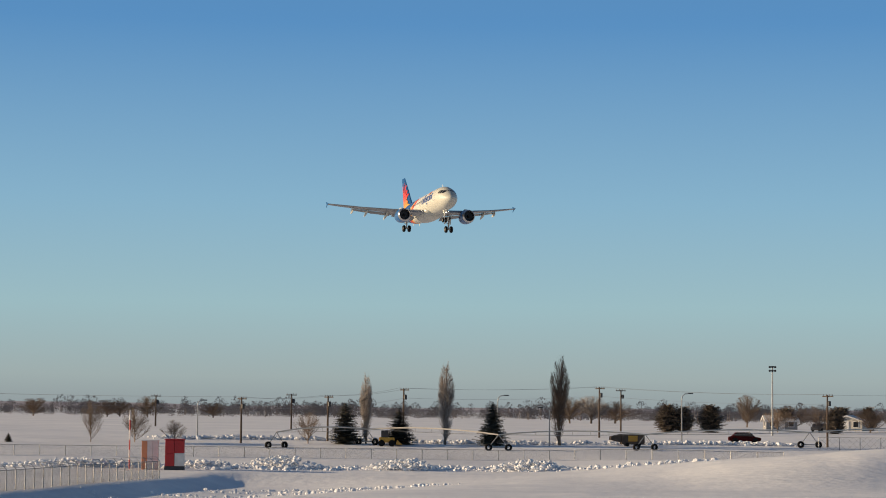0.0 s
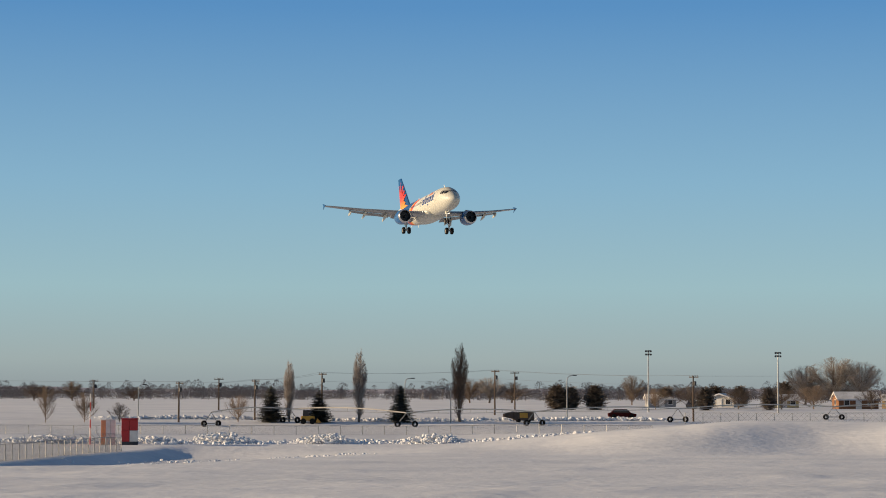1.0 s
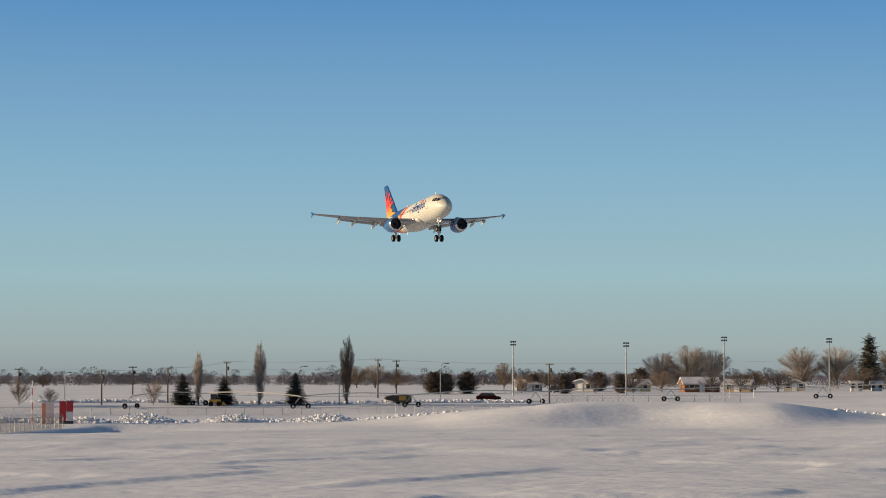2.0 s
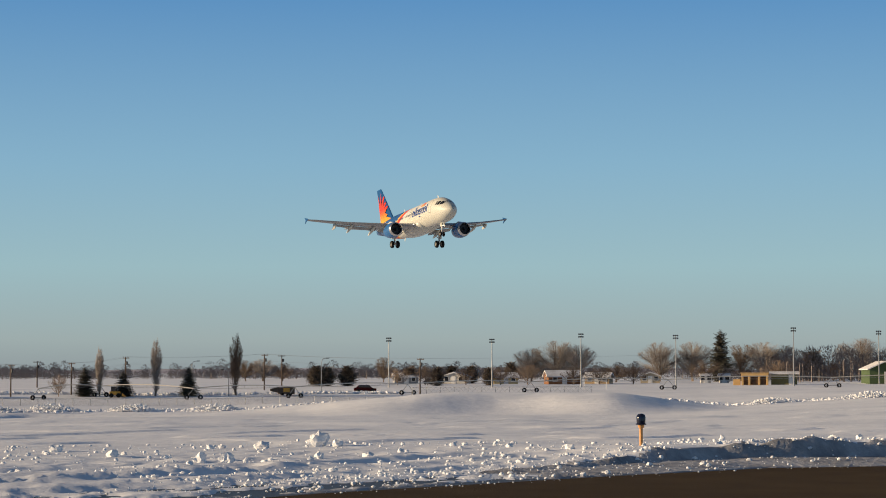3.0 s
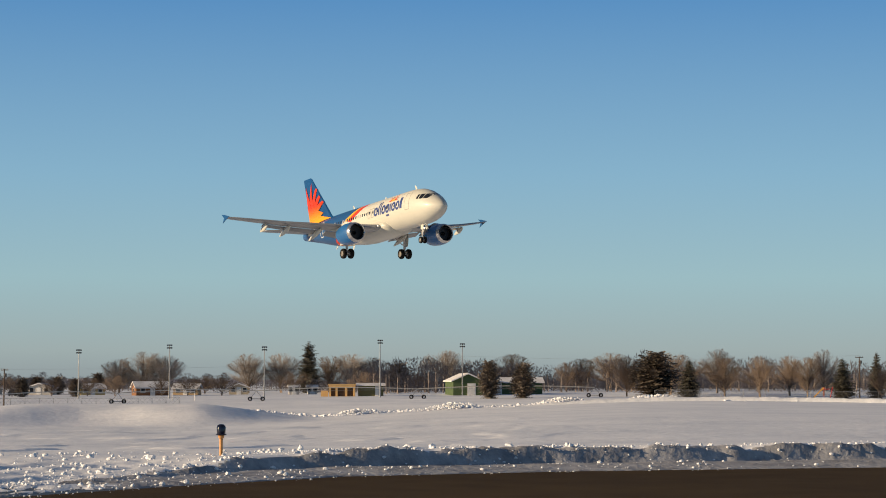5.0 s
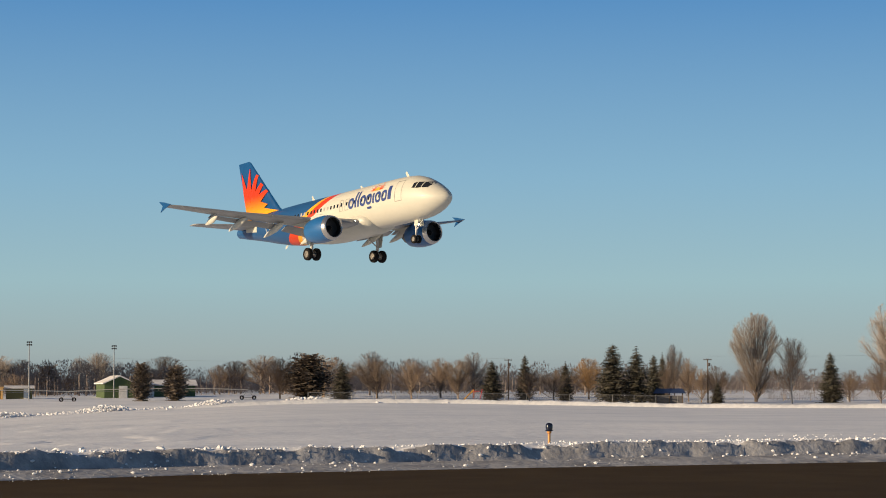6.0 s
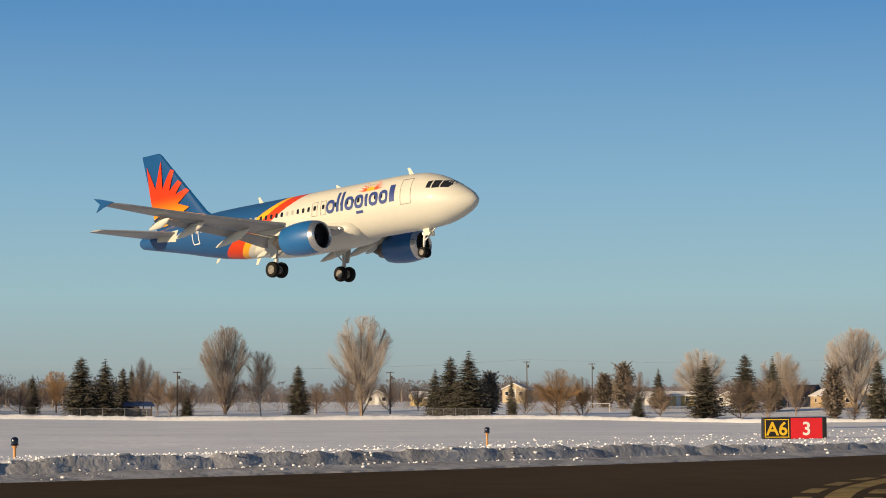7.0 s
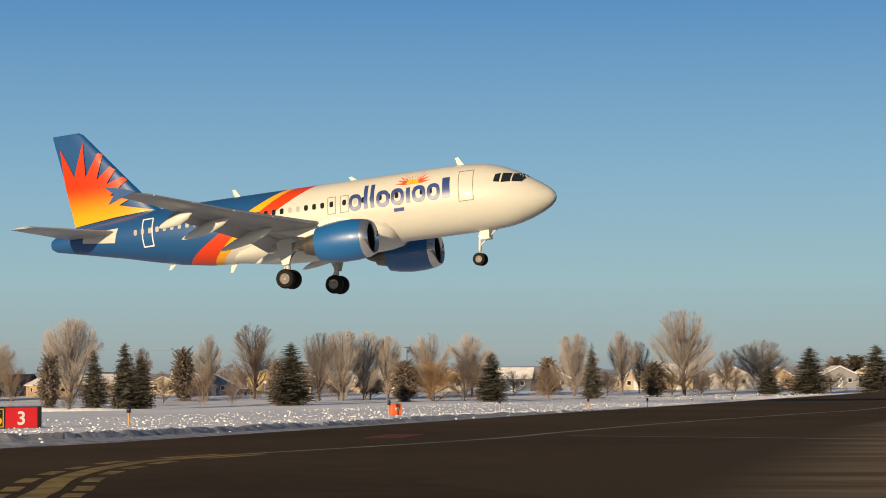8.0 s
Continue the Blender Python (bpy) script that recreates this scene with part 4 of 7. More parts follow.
def spruce(rng, height, spread, tiers, blunt=0.0):
    """A straight stem with drooping whorls of ragged needle fans."""
    tv, tf, cv, cf = [], [], [], []
    limb(tv, tf, Vector((0, 0, -0.3)), Vector((0, 0, height * 0.97)), 0.022 * height, 0.004 * height)
    for k in range(tiers):
        f = k / (tiers - 1)
        h = height * (0.05 + 0.93 * f)
        full = (1 - f) ** 0.8 * (1 - blunt) + blunt * math.sqrt(max(0, 1 - ((f - 0.38) / 0.63) ** 2))
        reach = spread * full * rng.uniform(0.82, 1.1) + 0.04 * spread
        n = max(8, int(20 * full + 7))
        for i in range(n):
            g = 6.283 * (i + rng.random()) / n
            r = reach * (0.55 + 0.55 * rng.random() ** 0.6) * (0.9 + 0.35 * noise.noise(Vector((math.cos(g) * 1.5 + spread, math.sin(g) * 1.5, f * 6))))
            out, across = Vector((math.cos(g), math.sin(g), 0)), Vector((-math.sin(g), math.cos(g), 0))
            a = Vector((0, 0, max(0.02 * height, h + rng.uniform(-1.6, 1.6) * height / tiers)))
            tip = a + out * r + Vector((0, 0, (0.4 * blunt - 0.16) * r + rng.uniform(-0.22, 0.22) * (1 + 1.6 * blunt) * r))
            steps = 4
            for s in range(steps):
                u0, u1 = s / steps, (s + 1) / steps
                p, q = a.lerp(tip, u0), a.lerp(tip, u1)
                w = (0.26 * r * (1.05 - u0) + 0.06 * spread) * rng.uniform(0.7, 1.2)
                for sd in (-1, 1):
                    e = q + across * sd * w + Vector((0, 0, -0.45 * w + rng.uniform(-0.1, 0.1) * w)) + out * 0.2 * w
                    j = len(cv)
                    cv.extend((p, q, e, p.lerp(e, 0.5) + Vector((0, 0, 0.12 * w))))
                    cf.extend(((j, j + 1, j + 3), (j + 1, j + 2, j + 3), (j, j + 3, j + 2)))
    return tv, tf, cv, cf


def tree_kind(seed, build, trunk_mat, crown_mat, label, category, *args):
    """A first tree of its kind; the rest are copies of it."""
    rng = random.Random(seed)
    tv, tf, cv, cf = build(rng, *args)
    ob = thing("tree", label, category)
    mesh_part("trunk", tv, tf, trunk_mat, ob)
    mesh_part("crown", cv, cf, crown_mat, ob)
    return ob


USED = set()


def plant(kind, azimuth, distance, height, base_height, wide=1.0, turn=None, label="", group=""):
    """Set a tree of that kind on the ground, at its height."""
    x, y = polar(azimuth, distance)
    plant_xy(kind, x, y, height, base_height, wide, turn, label, group)


def plant_xy(kind, x, y, height, base_height, wide=1.0, turn=None, label="", group=""):
    s = height / base_height
    m = pose(x, y, ground_z(x, y) - 0.05, 0, 0, turn if turn is not None else (x * 37 + y * 91) % 360)
    if kind in USED:
        ob = copy_thing(kind, m)
    else:
        USED.add(kind)
        ob = kind
        ob.matrix_basis = m
    ob.scale = (s * wide, s * wide, s)
    if label:
        ob["label"] = label
    if group:
        ob["group"] = group


POPLAR = tree_kind(1, bare_tree, BARK, FROST_TWIG, "tall columnar bare poplar with frosted twigs", "poplar tree", 12, 1.0, 0.1, 3.4, 1500, 0.9, 0.2)
POPLAR_DARK = tree_kind(2, bare_tree, BARK, BROWN_TWIG, "tall columnar bare poplar, dark and open", "poplar tree", 12, 1.35, 0.1, 3.0, 1200, 1.0, 0.24)
SPRUCE = tree_kind(3, spruce, BARK, NEEDLE, "dark green spruce dusted with frost", "spruce tree", 9, 2.1, 36, 0.35)
SPRUCE_B = tree_kind(4, spruce, BARK, NEEDLE, "dense dark spruce with drooping boughs", "spruce tree", 9, 2.0, 32, 0.25)
SPRUCE_OLD = tree_kind(5, spruce, BARK, NEEDLE, "old tall spruce with a blunt dark crown", "spruce tree", 13, 2.9, 38, 0.5)
PINE = tree_kind(6, spruce, BARK, NEEDLE_BROWN, "broad brownish evergreen with a round ragged crown", "evergreen tree", 8, 2.7, 28, 1.0)
ROUND = tree_kind(7, bare_tree, BARK, BROWN_TWIG, "bare round-headed tree with brown twigs", "bare tree", 10, 4.0, 1.2, 0.9, 1300, 1.5, 0.26)
ROUND_B = tree_kind(8, bare_tree, BARK, BROWN_TWIG, "bare spreading tree with dark brown twigs", "bare tree", 10, 4.2, 1.0, 0.75, 1300, 1.6, 0.28)
BROAD = tree_kind(9, bare_tree, BARK, FROST_TWIG, "bare cottonwood with frosted upswept twigs", "bare tree", 14, 3.8, 2.0, 1.5, 1400, 1.7, 0.3)
BROAD_B = tree_kind(10, bare_tree, BARK, FROST_TWIG, "broad bare cottonwood with a frosted crown", "bare tree", 14, 4.4, 1.6, 1.2, 1500, 1.8, 0.32)
BROAD_TALL = tree_kind(11, bare_tree, BARK, FROST_TWIG, "tall bare tree, its frosted crown an upright oval", "bare tree", 15, 4.2, 1.6, 2.2, 1700, 1.6, 0.3)
BROAD_TALL_B = tree_kind(12, bare_tree, BARK, FROST_TWIG, "tall bare tree with many upright frosted limbs", "bare tree", 15, 4.4, 1.2, 1.9, 1800, 1.6, 0.3)
BUSH_TREE = tree_kind(13, bare_tree, BARK, BROWN_TWIG, "small bare tree with thin brown twigs", "bare tree", 6, 2.1, 0.7, 1.2, 650, 0.9, 0.11)
GOLDBROWN = tree_kind(14, bare_tree, BARK, GOLD_TWIG, "bare tree with reddish golden twigs", "bare tree", 8, 3.1, 0.9, 1.0, 1100, 1.3, 0.2)
BIRCH = tree_kind(15, bare_tree, STEEL, BROWN_TWIG, "slender pale-stemmed birch with brown twigs", "birch tree", 10, 2.5, 1.4, 1.6, 800, 1.3, 0.16)
WILLOW = tree_kind(16, bare_tree, BARK, GOLD_TWIG, "golden willow with thin bare rods", "willow tree", 7, 3.1, 0.3, 0.8, 1700, 1.2, 0.13)
WILLOW_B = tree_kind(17, bare_tree, BARK, BROWN_TWIG, "brown thicket of thin bare rods", "willow shrub", 7, 3.1, 0.1, 0.9, 1000, 1.2, 0.12)
SIZE = {POPLAR: 12, POPLAR_DARK: 12, SPRUCE: 9, SPRUCE_B: 9, SPRUCE_OLD: 13, PINE: 8, ROUND: 10, ROUND_B: 10, BROAD: 14, BROAD_B: 14, BROAD_TALL: 15, BROAD_TALL_B: 15, BUSH_TREE: 6, GOLDBROWN: 8, BIRCH: 10, WILLOW: 7, WILLOW_B: 7}

# kind, place, height, breadth against the first of its kind
for kind, x, y, tall, broad in (
    (PINE, -94.8, 336.9, 3.1, 1.21),
    (BUSH_TREE, -104.1, 344.6, 3.1, 1.71),
    (BUSH_TREE, -99.2, 346.1, 3.5, 1.83),
    (BUSH_TREE, -94.1, 352.7, 3.1, 2.08),
    (PINE, -87.8, 344.0, 3.0, 1.18),
    (BUSH_TREE, -88.2, 354.2, 3.3, 2.13),
    (BUSH_TREE, -85.2, 362.1, 3.7, 1.93),
    (BUSH_TREE, -72.5, 362.8, 3.5, 2.37),
    (ROUND_B, -78.9, 412.5, 3.7, 1.94),
    (BUSH_TREE, -66.6, 364.0, 3.8, 2.00),
    (BUSH_TREE, -76.5, 360.0, 3.3, 1.49),
    (BUSH_TREE, -55.7, 375.9, 4.4, 1.94),
    (BUSH_TREE, -42.6, 377.6, 4.2, 2.00),
    (BUSH_TREE, 50.9, 336.2, 5.7, 1.16),
    (BUSH_TREE, 62.8, 313.8, 6.5, 0.81),
    (BUSH_TREE, 68.1, 302.4, 5.7, 0.96),
    (BUSH_TREE, 92.3, 316.8, 5.2, 1.22),
    (BUSH_TREE, 103.3, 313.4, 5.8, 0.93),
    (BUSH_TREE, 114.1, 330.9, 4.5, 1.15),
    (BUSH_TREE, 161.6, 287.8, 6.8, 0.94),
    (BUSH_TREE, 168.2, 272.2, 4.8, 1.08),
    (BUSH_TREE, 181.6, 275.5, 5.2, 1.13),
    (BUSH_TREE, 194.0, 254.5, 5.2, 1.18),
    (BUSH_TREE, 203.9, 259.5, 4.8, 1.54),
    (BUSH_TREE, 207.7, 256.4, 4.7, 1.56),
    (BUSH_TREE, 238.6, 256.1, 4.3, 1.70),
    (BUSH_TREE, 242.6, 238.2, 4.2, 1.43),
    (BUSH_TREE, 242.5, 223.8, 4.2, 1.51),
    (BUSH_TREE, 256.5, 223.1, 4.5, 1.58),
    (BUSH_TREE, 269.8, 223.0, 3.8, 1.64),
    (BUSH_TREE, 274.1, 217.6, 3.6, 1.72),
    (POPLAR, -125.3, 269.9, 7.5, 0.80),
    (POPLAR, -118.0, 272.7, 8.8, 0.88),
    (POPLAR_DARK, -108.1, 278.2, 9.3, 0.76),
    (SPRUCE, -126.8, 268.3, 4.1, 1.12),
    (SPRUCE_B, -122.0, 270.6, 3.7, 1.30),
    (SPRUCE, -113.7, 274.4, 4.2, 1.03),
    (BUSH_TREE, -148.0, 255.8, 4.2, 0.65),
    (BUSH_TREE, -144.5, 258.1, 3.5, 0.97),
    (BUSH_TREE, -141.3, 260.1, 2.3, 1.20),
    (BUSH_TREE, -130.0, 266.6, 3.2, 1.05),
    (SPRUCE_B, -154.4, 251.3, 0.9, 1.75),
    (ROUND, -265.3, 436.0, 3.6, 1.65),
    (ROUND_B, -258.6, 440.3, 4.4, 1.30),
    (ROUND, -252.6, 455.7, 3.2, 2.08),
    (ROUND_B, -274.2, 454.1, 3.5, 1.95),
    (ROUND, -282.9, 436.0, 3.8, 3.28),
    (BROAD, -164.6, 440.2, 5.2, 3.03),
    (ROUND_B, -163.9, 451.1, 4.3, 2.07),
    (ROUND_B, -168.2, 438.9, 4.9, 1.18),
    (PINE, -114.2, 330.8, 3.3, 1.49),
    (PINE, -112.4, 331.5, 3.1, 1.34),
    (PINE, -109.3, 332.5, 3.3, 1.49),
    (ROUND, -127.1, 410.8, 5.4, 0.92),
    (BUSH_TREE, -112.5, 383.8, 3.6, 2.92),
    (PINE, -113.6, 383.5, 3.0, 1.55),
    (PINE, -105.8, 385.8, 3.3, 1.40),
    (PINE, -102.1, 386.7, 3.3, 1.41),
    (BROAD, -102.4, 438.2, 7.5, 1.60),
    (BROAD_B, -97.1, 439.4, 9.0, 1.87),
    (BROAD, -92.5, 440.4, 8.2, 1.56),
    (PINE, -99.5, 408.0, 4.0, 1.22),
    (BROAD_B, -72.0, 423.9, 8.3, 1.62),
    (BROAD, -65.3, 425.0, 8.4, 1.56),
    (SPRUCE_OLD, -57.0, 406.0, 10.1, 1.05),
    (ROUND, -55.6, 426.4, 7.7, 1.15),
    (BROAD_B, -51.0, 427.0, 8.1, 1.84),
    (ROUND_B, -47.0, 427.4, 7.4, 1.26),
    (PINE, -39.6, 408.1, 5.6, 1.36),
    (BUSH_TREE, -34.7, 398.5, 3.9, 1.95),
    (BROAD, -32.0, 428.8, 8.7, 1.98),
    (PINE, -16.7, 314.6, 5.5, 0.91),
    (ROUND, -17.7, 419.6, 7.7, 1.34),
    (PINE, -11.6, 314.8, 5.1, 1.13),
    (BUSH_TREE, -6.0, 380.0, 5.6, 1.26),
    (ROUND, -3.5, 390.0, 6.4, 1.19),
    (ROUND_B, 2.0, 400.0, 7.5, 1.48),
    (ROUND, 4.2, 330.0, 6.6, 0.90),
    (PINE, 8.6, 329.9, 6.8, 1.62),
    (ROUND_B, 11.6, 344.8, 7.0, 1.67),
    (SPRUCE, 13.6, 319.7, 5.7, 0.98),
    (BROAD, 20.0, 359.4, 7.9, 1.21),
    (ROUND, 19.5, 329.4, 6.3, 1.09),
    (ROUND_B, 24.4, 321.1, 6.5, 0.92),
    (ROUND_B, 30.5, 338.6, 6.7, 1.03),
    (BROAD_B, 36.3, 343.1, 7.7, 1.00),
    (ROUND, 32.3, 328.4, 6.5, 0.78),
    (SPRUCE, 35.9, 312.9, 6.0, 0.96),
    (SPRUCE, 42.8, 327.2, 7.1, 0.62),
    (BUSH_TREE, 42.2, 317.2, 5.4, 1.05),
    (BUSH_TREE, 45.9, 316.7, 5.0, 1.22),
    (SPRUCE_B, 48.4, 321.4, 6.0, 0.75),
    (GOLDBROWN, 54.4, 335.6, 6.9, 0.93),
    (SPRUCE, 52.2, 300.5, 8.5, 0.95),
    (SPRUCE_B, 55.6, 299.9, 8.1, 1.00),
    (SPRUCE, 59.4, 306.3, 7.1, 0.67),
    (SPRUCE_B, 66.1, 333.5, 7.6, 0.57),
    (BROAD, 69.0, 338.0, 9.4, 0.63),
    (ROUND_B, 68.2, 322.9, 7.1, 0.52),
    (BUSH_TREE, 68.0, 312.7, 5.4, 0.96),
    (SPRUCE, 64.9, 287.8, 3.2, 1.02),
    (BROAD_TALL, 78.4, 320.5, 14.4, 0.94),
    (BIRCH, 76.2, 290.2, 9.9, 0.88),
    (BUSH_TREE, 78.5, 320.5, 6.6, 0.82),
    (SPRUCE, 86.8, 308.0, 7.6, 0.77),
    (BROAD_TALL_B, 91.6, 290.9, 15.2, 0.94),
    (BUSH_TREE, 88.1, 286.8, 6.7, 0.83),
    (SPRUCE_B, 100.1, 282.8, 6.7, 0.90),
    (SPRUCE, 101.5, 280.2, 8.5, 0.86),
    (SPRUCE_B, 101.2, 271.8, 9.0, 1.09),
    (PINE, 114.6, 298.8, 6.4, 0.84),
    (SPRUCE, 110.4, 279.0, 5.2, 0.53),
    (BUSH_TREE, 108.4, 269.0, 5.2, 0.83),
    (WILLOW, 112.5, 267.3, 7.0, 1.00),
    (WILLOW, 117.8, 270.5, 5.9, 0.57),
    (PINE, 155.4, 346.8, 6.0, 0.95),
    (PINE, 154.4, 336.3, 7.9, 0.78),
    (BUSH_TREE, 127.0, 271.8, 6.8, 0.72),
    (SPRUCE, 114.3, 244.6, 3.2, 1.03),
    (SPRUCE_B, 159.9, 333.6, 7.0, 0.73),
    (BUSH_TREE, 125.5, 261.4, 4.6, 0.93),
    (BROAD, 166.5, 330.4, 11.0, 1.28),
    (SPRUCE_B, 135.6, 267.6, 8.4, 1.06),
    (SPRUCE, 164.1, 309.1, 9.7, 0.88),
    (BROAD_B, 183.8, 332.6, 10.3, 1.10),
    (SPRUCE_B, 172.9, 315.8, 9.1, 0.68),
    (WILLOW_B, 140.0, 265.3, 5.9, 1.03),
    (WILLOW_B, 143.4, 263.5, 5.9, 0.85),
    (PINE, 146.4, 250.3, 7.2, 0.67),
    (BROAD_TALL, 177.2, 296.0, 14.2, 1.17),
    (SPRUCE, 148.9, 243.0, 7.9, 0.73),
    (BUSH_TREE, 130.8, 218.9, 2.4, 1.11),
    (SPRUCE, 140.1, 221.4, 8.3, 0.71),
    (SPRUCE_B, 141.8, 220.3, 7.2, 0.93),
    (ROUND, 184.1, 285.9, 9.0, 0.49),
    (PINE, 189.7, 282.1, 8.3, 0.75),
    (BROAD, 187.2, 271.7, 11.1, 0.62),
    (BUSH_TREE, 158.4, 230.9, 5.3, 0.98),
    (ROUND, 202.0, 279.7, 12.7, 0.81),
    (BUSH_TREE, 167.3, 236.9, 3.5, 1.09),
    (SPRUCE, 164.9, 220.1, 8.3, 1.08),
    (PINE, 172.2, 233.3, 5.9, 0.73),
    (BROAD_TALL_B, 195.3, 253.5, 10.9, 0.83),
    (BROAD_TALL, 198.1, 251.3, 11.2, 1.00),
    (BROAD_TALL_B, 203.9, 253.1, 11.1, 0.98),
    (BROAD_TALL, 206.7, 250.8, 10.4, 0.81),
    (PINE, 192.6, 230.0, 5.8, 1.13),
    (BROAD_B, 215.0, 250.4, 10.8, 1.01),
    (BROAD, 226.7, 253.4, 10.8, 1.08),
    (WILLOW, 195.9, 227.2, 6.1, 1.39),
    (WILLOW_B, 199.2, 224.3, 6.1, 1.23),
    (SPRUCE, 195.4, 214.3, 6.8, 1.12),
    (PINE, 242.7, 252.2, 6.1, 0.96),
    (BUSH_TREE, 215.0, 223.3, 5.0, 1.67),
    (BROAD_TALL, 238.8, 242.0, 10.6, 1.07),
    (SPRUCE_B, 219.6, 218.8, 8.2, 0.69),
    (BROAD, 251.5, 243.4, 11.2, 0.71),
    (ROUND, 260.7, 248.3, 9.3, 0.50),
    (PINE, 240.5, 225.9, 5.3, 1.25),
    (BROAD_TALL_B, 247.5, 225.8, 14.2, 1.09),
    (BUSH_TREE, 241.8, 217.2, 4.2, 1.62),
    (BROAD, 274.5, 232.9, 9.3, 1.63),
    (SPRUCE_B, 252.4, 212.6, 5.3, 1.97),
    (ROUND_B, 285.8, 250.5, 7.4, 0.63),
    (SPRUCE, 260.4, 210.8, 7.5, 1.37),
    (PINE, 329.7, 260.2, 5.8, 1.53),
    (PINE, 339.9, 263.3, 6.2, 1.45),
    (SPRUCE, 270.7, 205.7, 7.6, 1.46),
):
    plant_xy(kind, x, y, tall, SIZE[kind], min(2.2, max(0.5, broad * (1.3 if kind in (POPLAR, POPLAR_DARK) else 1.65 if kind in (SPRUCE, SPRUCE_B) else 1.1 if kind is PINE else 1.15))))


def sprig(vs, fs, p, q, r):
    """A pointed three-sided tuft."""
    k = len(vs)
    vs.extend((p + Vector((r, 0, 0)), p + Vector((-0.5 * r, 0.87 * r, 0)), p + Vector((-0.5 * r, -0.87 * r, 0)), q))
    fs.extend(((k, k + 1, k + 3), (k + 1, k + 2, k + 3), (k + 2, k, k + 3)))


def far_woods():
    """The belts of bare trees that close the view, too far off to count."""
    rng = random.Random(21)
    vs, fs = [], []
    for az0, az1, r0, r1, tall, count in ((-36, -12, 560, 900, 3.6, 1000), (-14, 12, 480, 700, 4.8, 430), (8, 56, 440, 640, 4.6, 430), (14, 56, 335, 385, 2.4, 260), (-8, 14, 390, 460, 3.4, 280), (-4, 54, 470, 600, 5.6, 800), (-7, 10, 375, 430, 6.2, 230), (-36, 56, 900, 1400, 7.0, 700)):
        for i in range(count):
            az, r = rng.uniform(az0, az1), rng.uniform(r0, r1)
            x, y = polar(az, r)
            z = float(land(np.array([x]), np.array([y]))[0])
            h = tall * rng.uniform(0.45, 1.1) * (0.65 + 0.6 * float(rough(np.array([az * 0.7]), np.array([r * 0.004]), 9)[0]))
            w = h * rng.uniform(0.35, 0.6)
            for k in range(150):
                g, u = rng.uniform(0, 6.283), rng.random() ** 1.25
                ht = h * (0.05 + 0.9 * u)
                s = w * (math.sin(math.pi * (0.12 + 0.84 * u)) ** 0.7 + 0.9 * (u < 0.3)) * rng.random() ** 0.5
                p = Vector((x + math.cos(g) * s, y + math.sin(g) * s, z + ht))
                q = p + Vector((rng.uniform(-0.5, 0.5), rng.uniform(-0.5, 0.5), rng.uniform(0.3, 1.2))) * 0.10 * h
                thick = (0.010 if r < 460 else 0.016) * h
                sprig(vs, fs, p, q, thick * 1.3)
            limb(vs, fs, Vector((x, y, z - 0.2)), Vector((x, y, z + 0.6 * h)), 0.03 * h, 0.01 * h)
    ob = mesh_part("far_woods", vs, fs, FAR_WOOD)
    tagged(ob, "distant belts of bare brown trees along the horizon", "woods", kind="stuff")


far_woods()


def far_hills():
    """Low snowy hills on the horizon."""
    az = np.radians(np.arange(-60, 90.1, 0.5))
    a, k = np.meshgrid(az, np.linspace(0, 1, 8))
    lift = 6 + 26 * smoothstep(10, 45, np.degrees(a)) * (0.6 + 0.8 * rough(np.degrees(a) / 6, a * 0, 12)) + 8 * rough(np.degrees(a) / 2.3, a * 0, 13)
    r = 3600 + 900 * k
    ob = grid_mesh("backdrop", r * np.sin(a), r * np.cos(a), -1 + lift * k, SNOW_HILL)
    tagged(ob, "low pale snowy hills far off", "hills", kind="structure")


# far haze put into the colour: snow dimmed and tinted purplish
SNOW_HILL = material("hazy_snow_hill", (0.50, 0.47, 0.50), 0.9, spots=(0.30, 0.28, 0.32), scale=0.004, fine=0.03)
far_hills()

# ---- snow lumps ----
ICO = None


def lump(vs, fs, rng, at, size, flat=0.75):
    """A broken lump of snow, on its flat side."""
    global ICO
    if ICO is None:
        bm = bmesh.new()
        bmesh.ops.create_icosphere(bm, subdivisions=1, radius=1)
        bm.verts.index_update()
        ICO = ([v.co.copy() for v in bm.verts], [[v.index for v in f.verts] for f in bm.faces])
        bm.free()
    k = len(vs)
    turn = Euler((rng.uniform(0, 6), rng.uniform(0, 6), rng.uniform(0, 6))).to_matrix()
    sx, sy = rng.uniform(0.7, 1.3), rng.uniform(0.7, 1.3)
    for v in ICO[0]:
        p = turn @ v
        p = p * rng.uniform(0.78, 1.12)
        vs.append((at[0] + p.x * size * sx, at[1] + p.y * size * sy, at[2] + p.z * size * flat + size * 0.3))
    fs.extend([[k + i for i in f] for f in ICO[1]])


def edge_point(s, d):
    """The place s metres along the pavement's edge and d metres beyond it."""
    run = 0.0
    for (ax, ay), (bx, by) in zip(EDGE, EDGE[1:]):
        size = math.hypot(bx - ax, by - ay)
        if run + size >= s:
            t = (s - run) / size
            nx, ny = -(by - ay) / size, (bx - ax) / size
            return ax + (bx - ax) * t + nx * d, ay + (by - ay) * t + ny * d
        run += size
    return EDGE[-1]


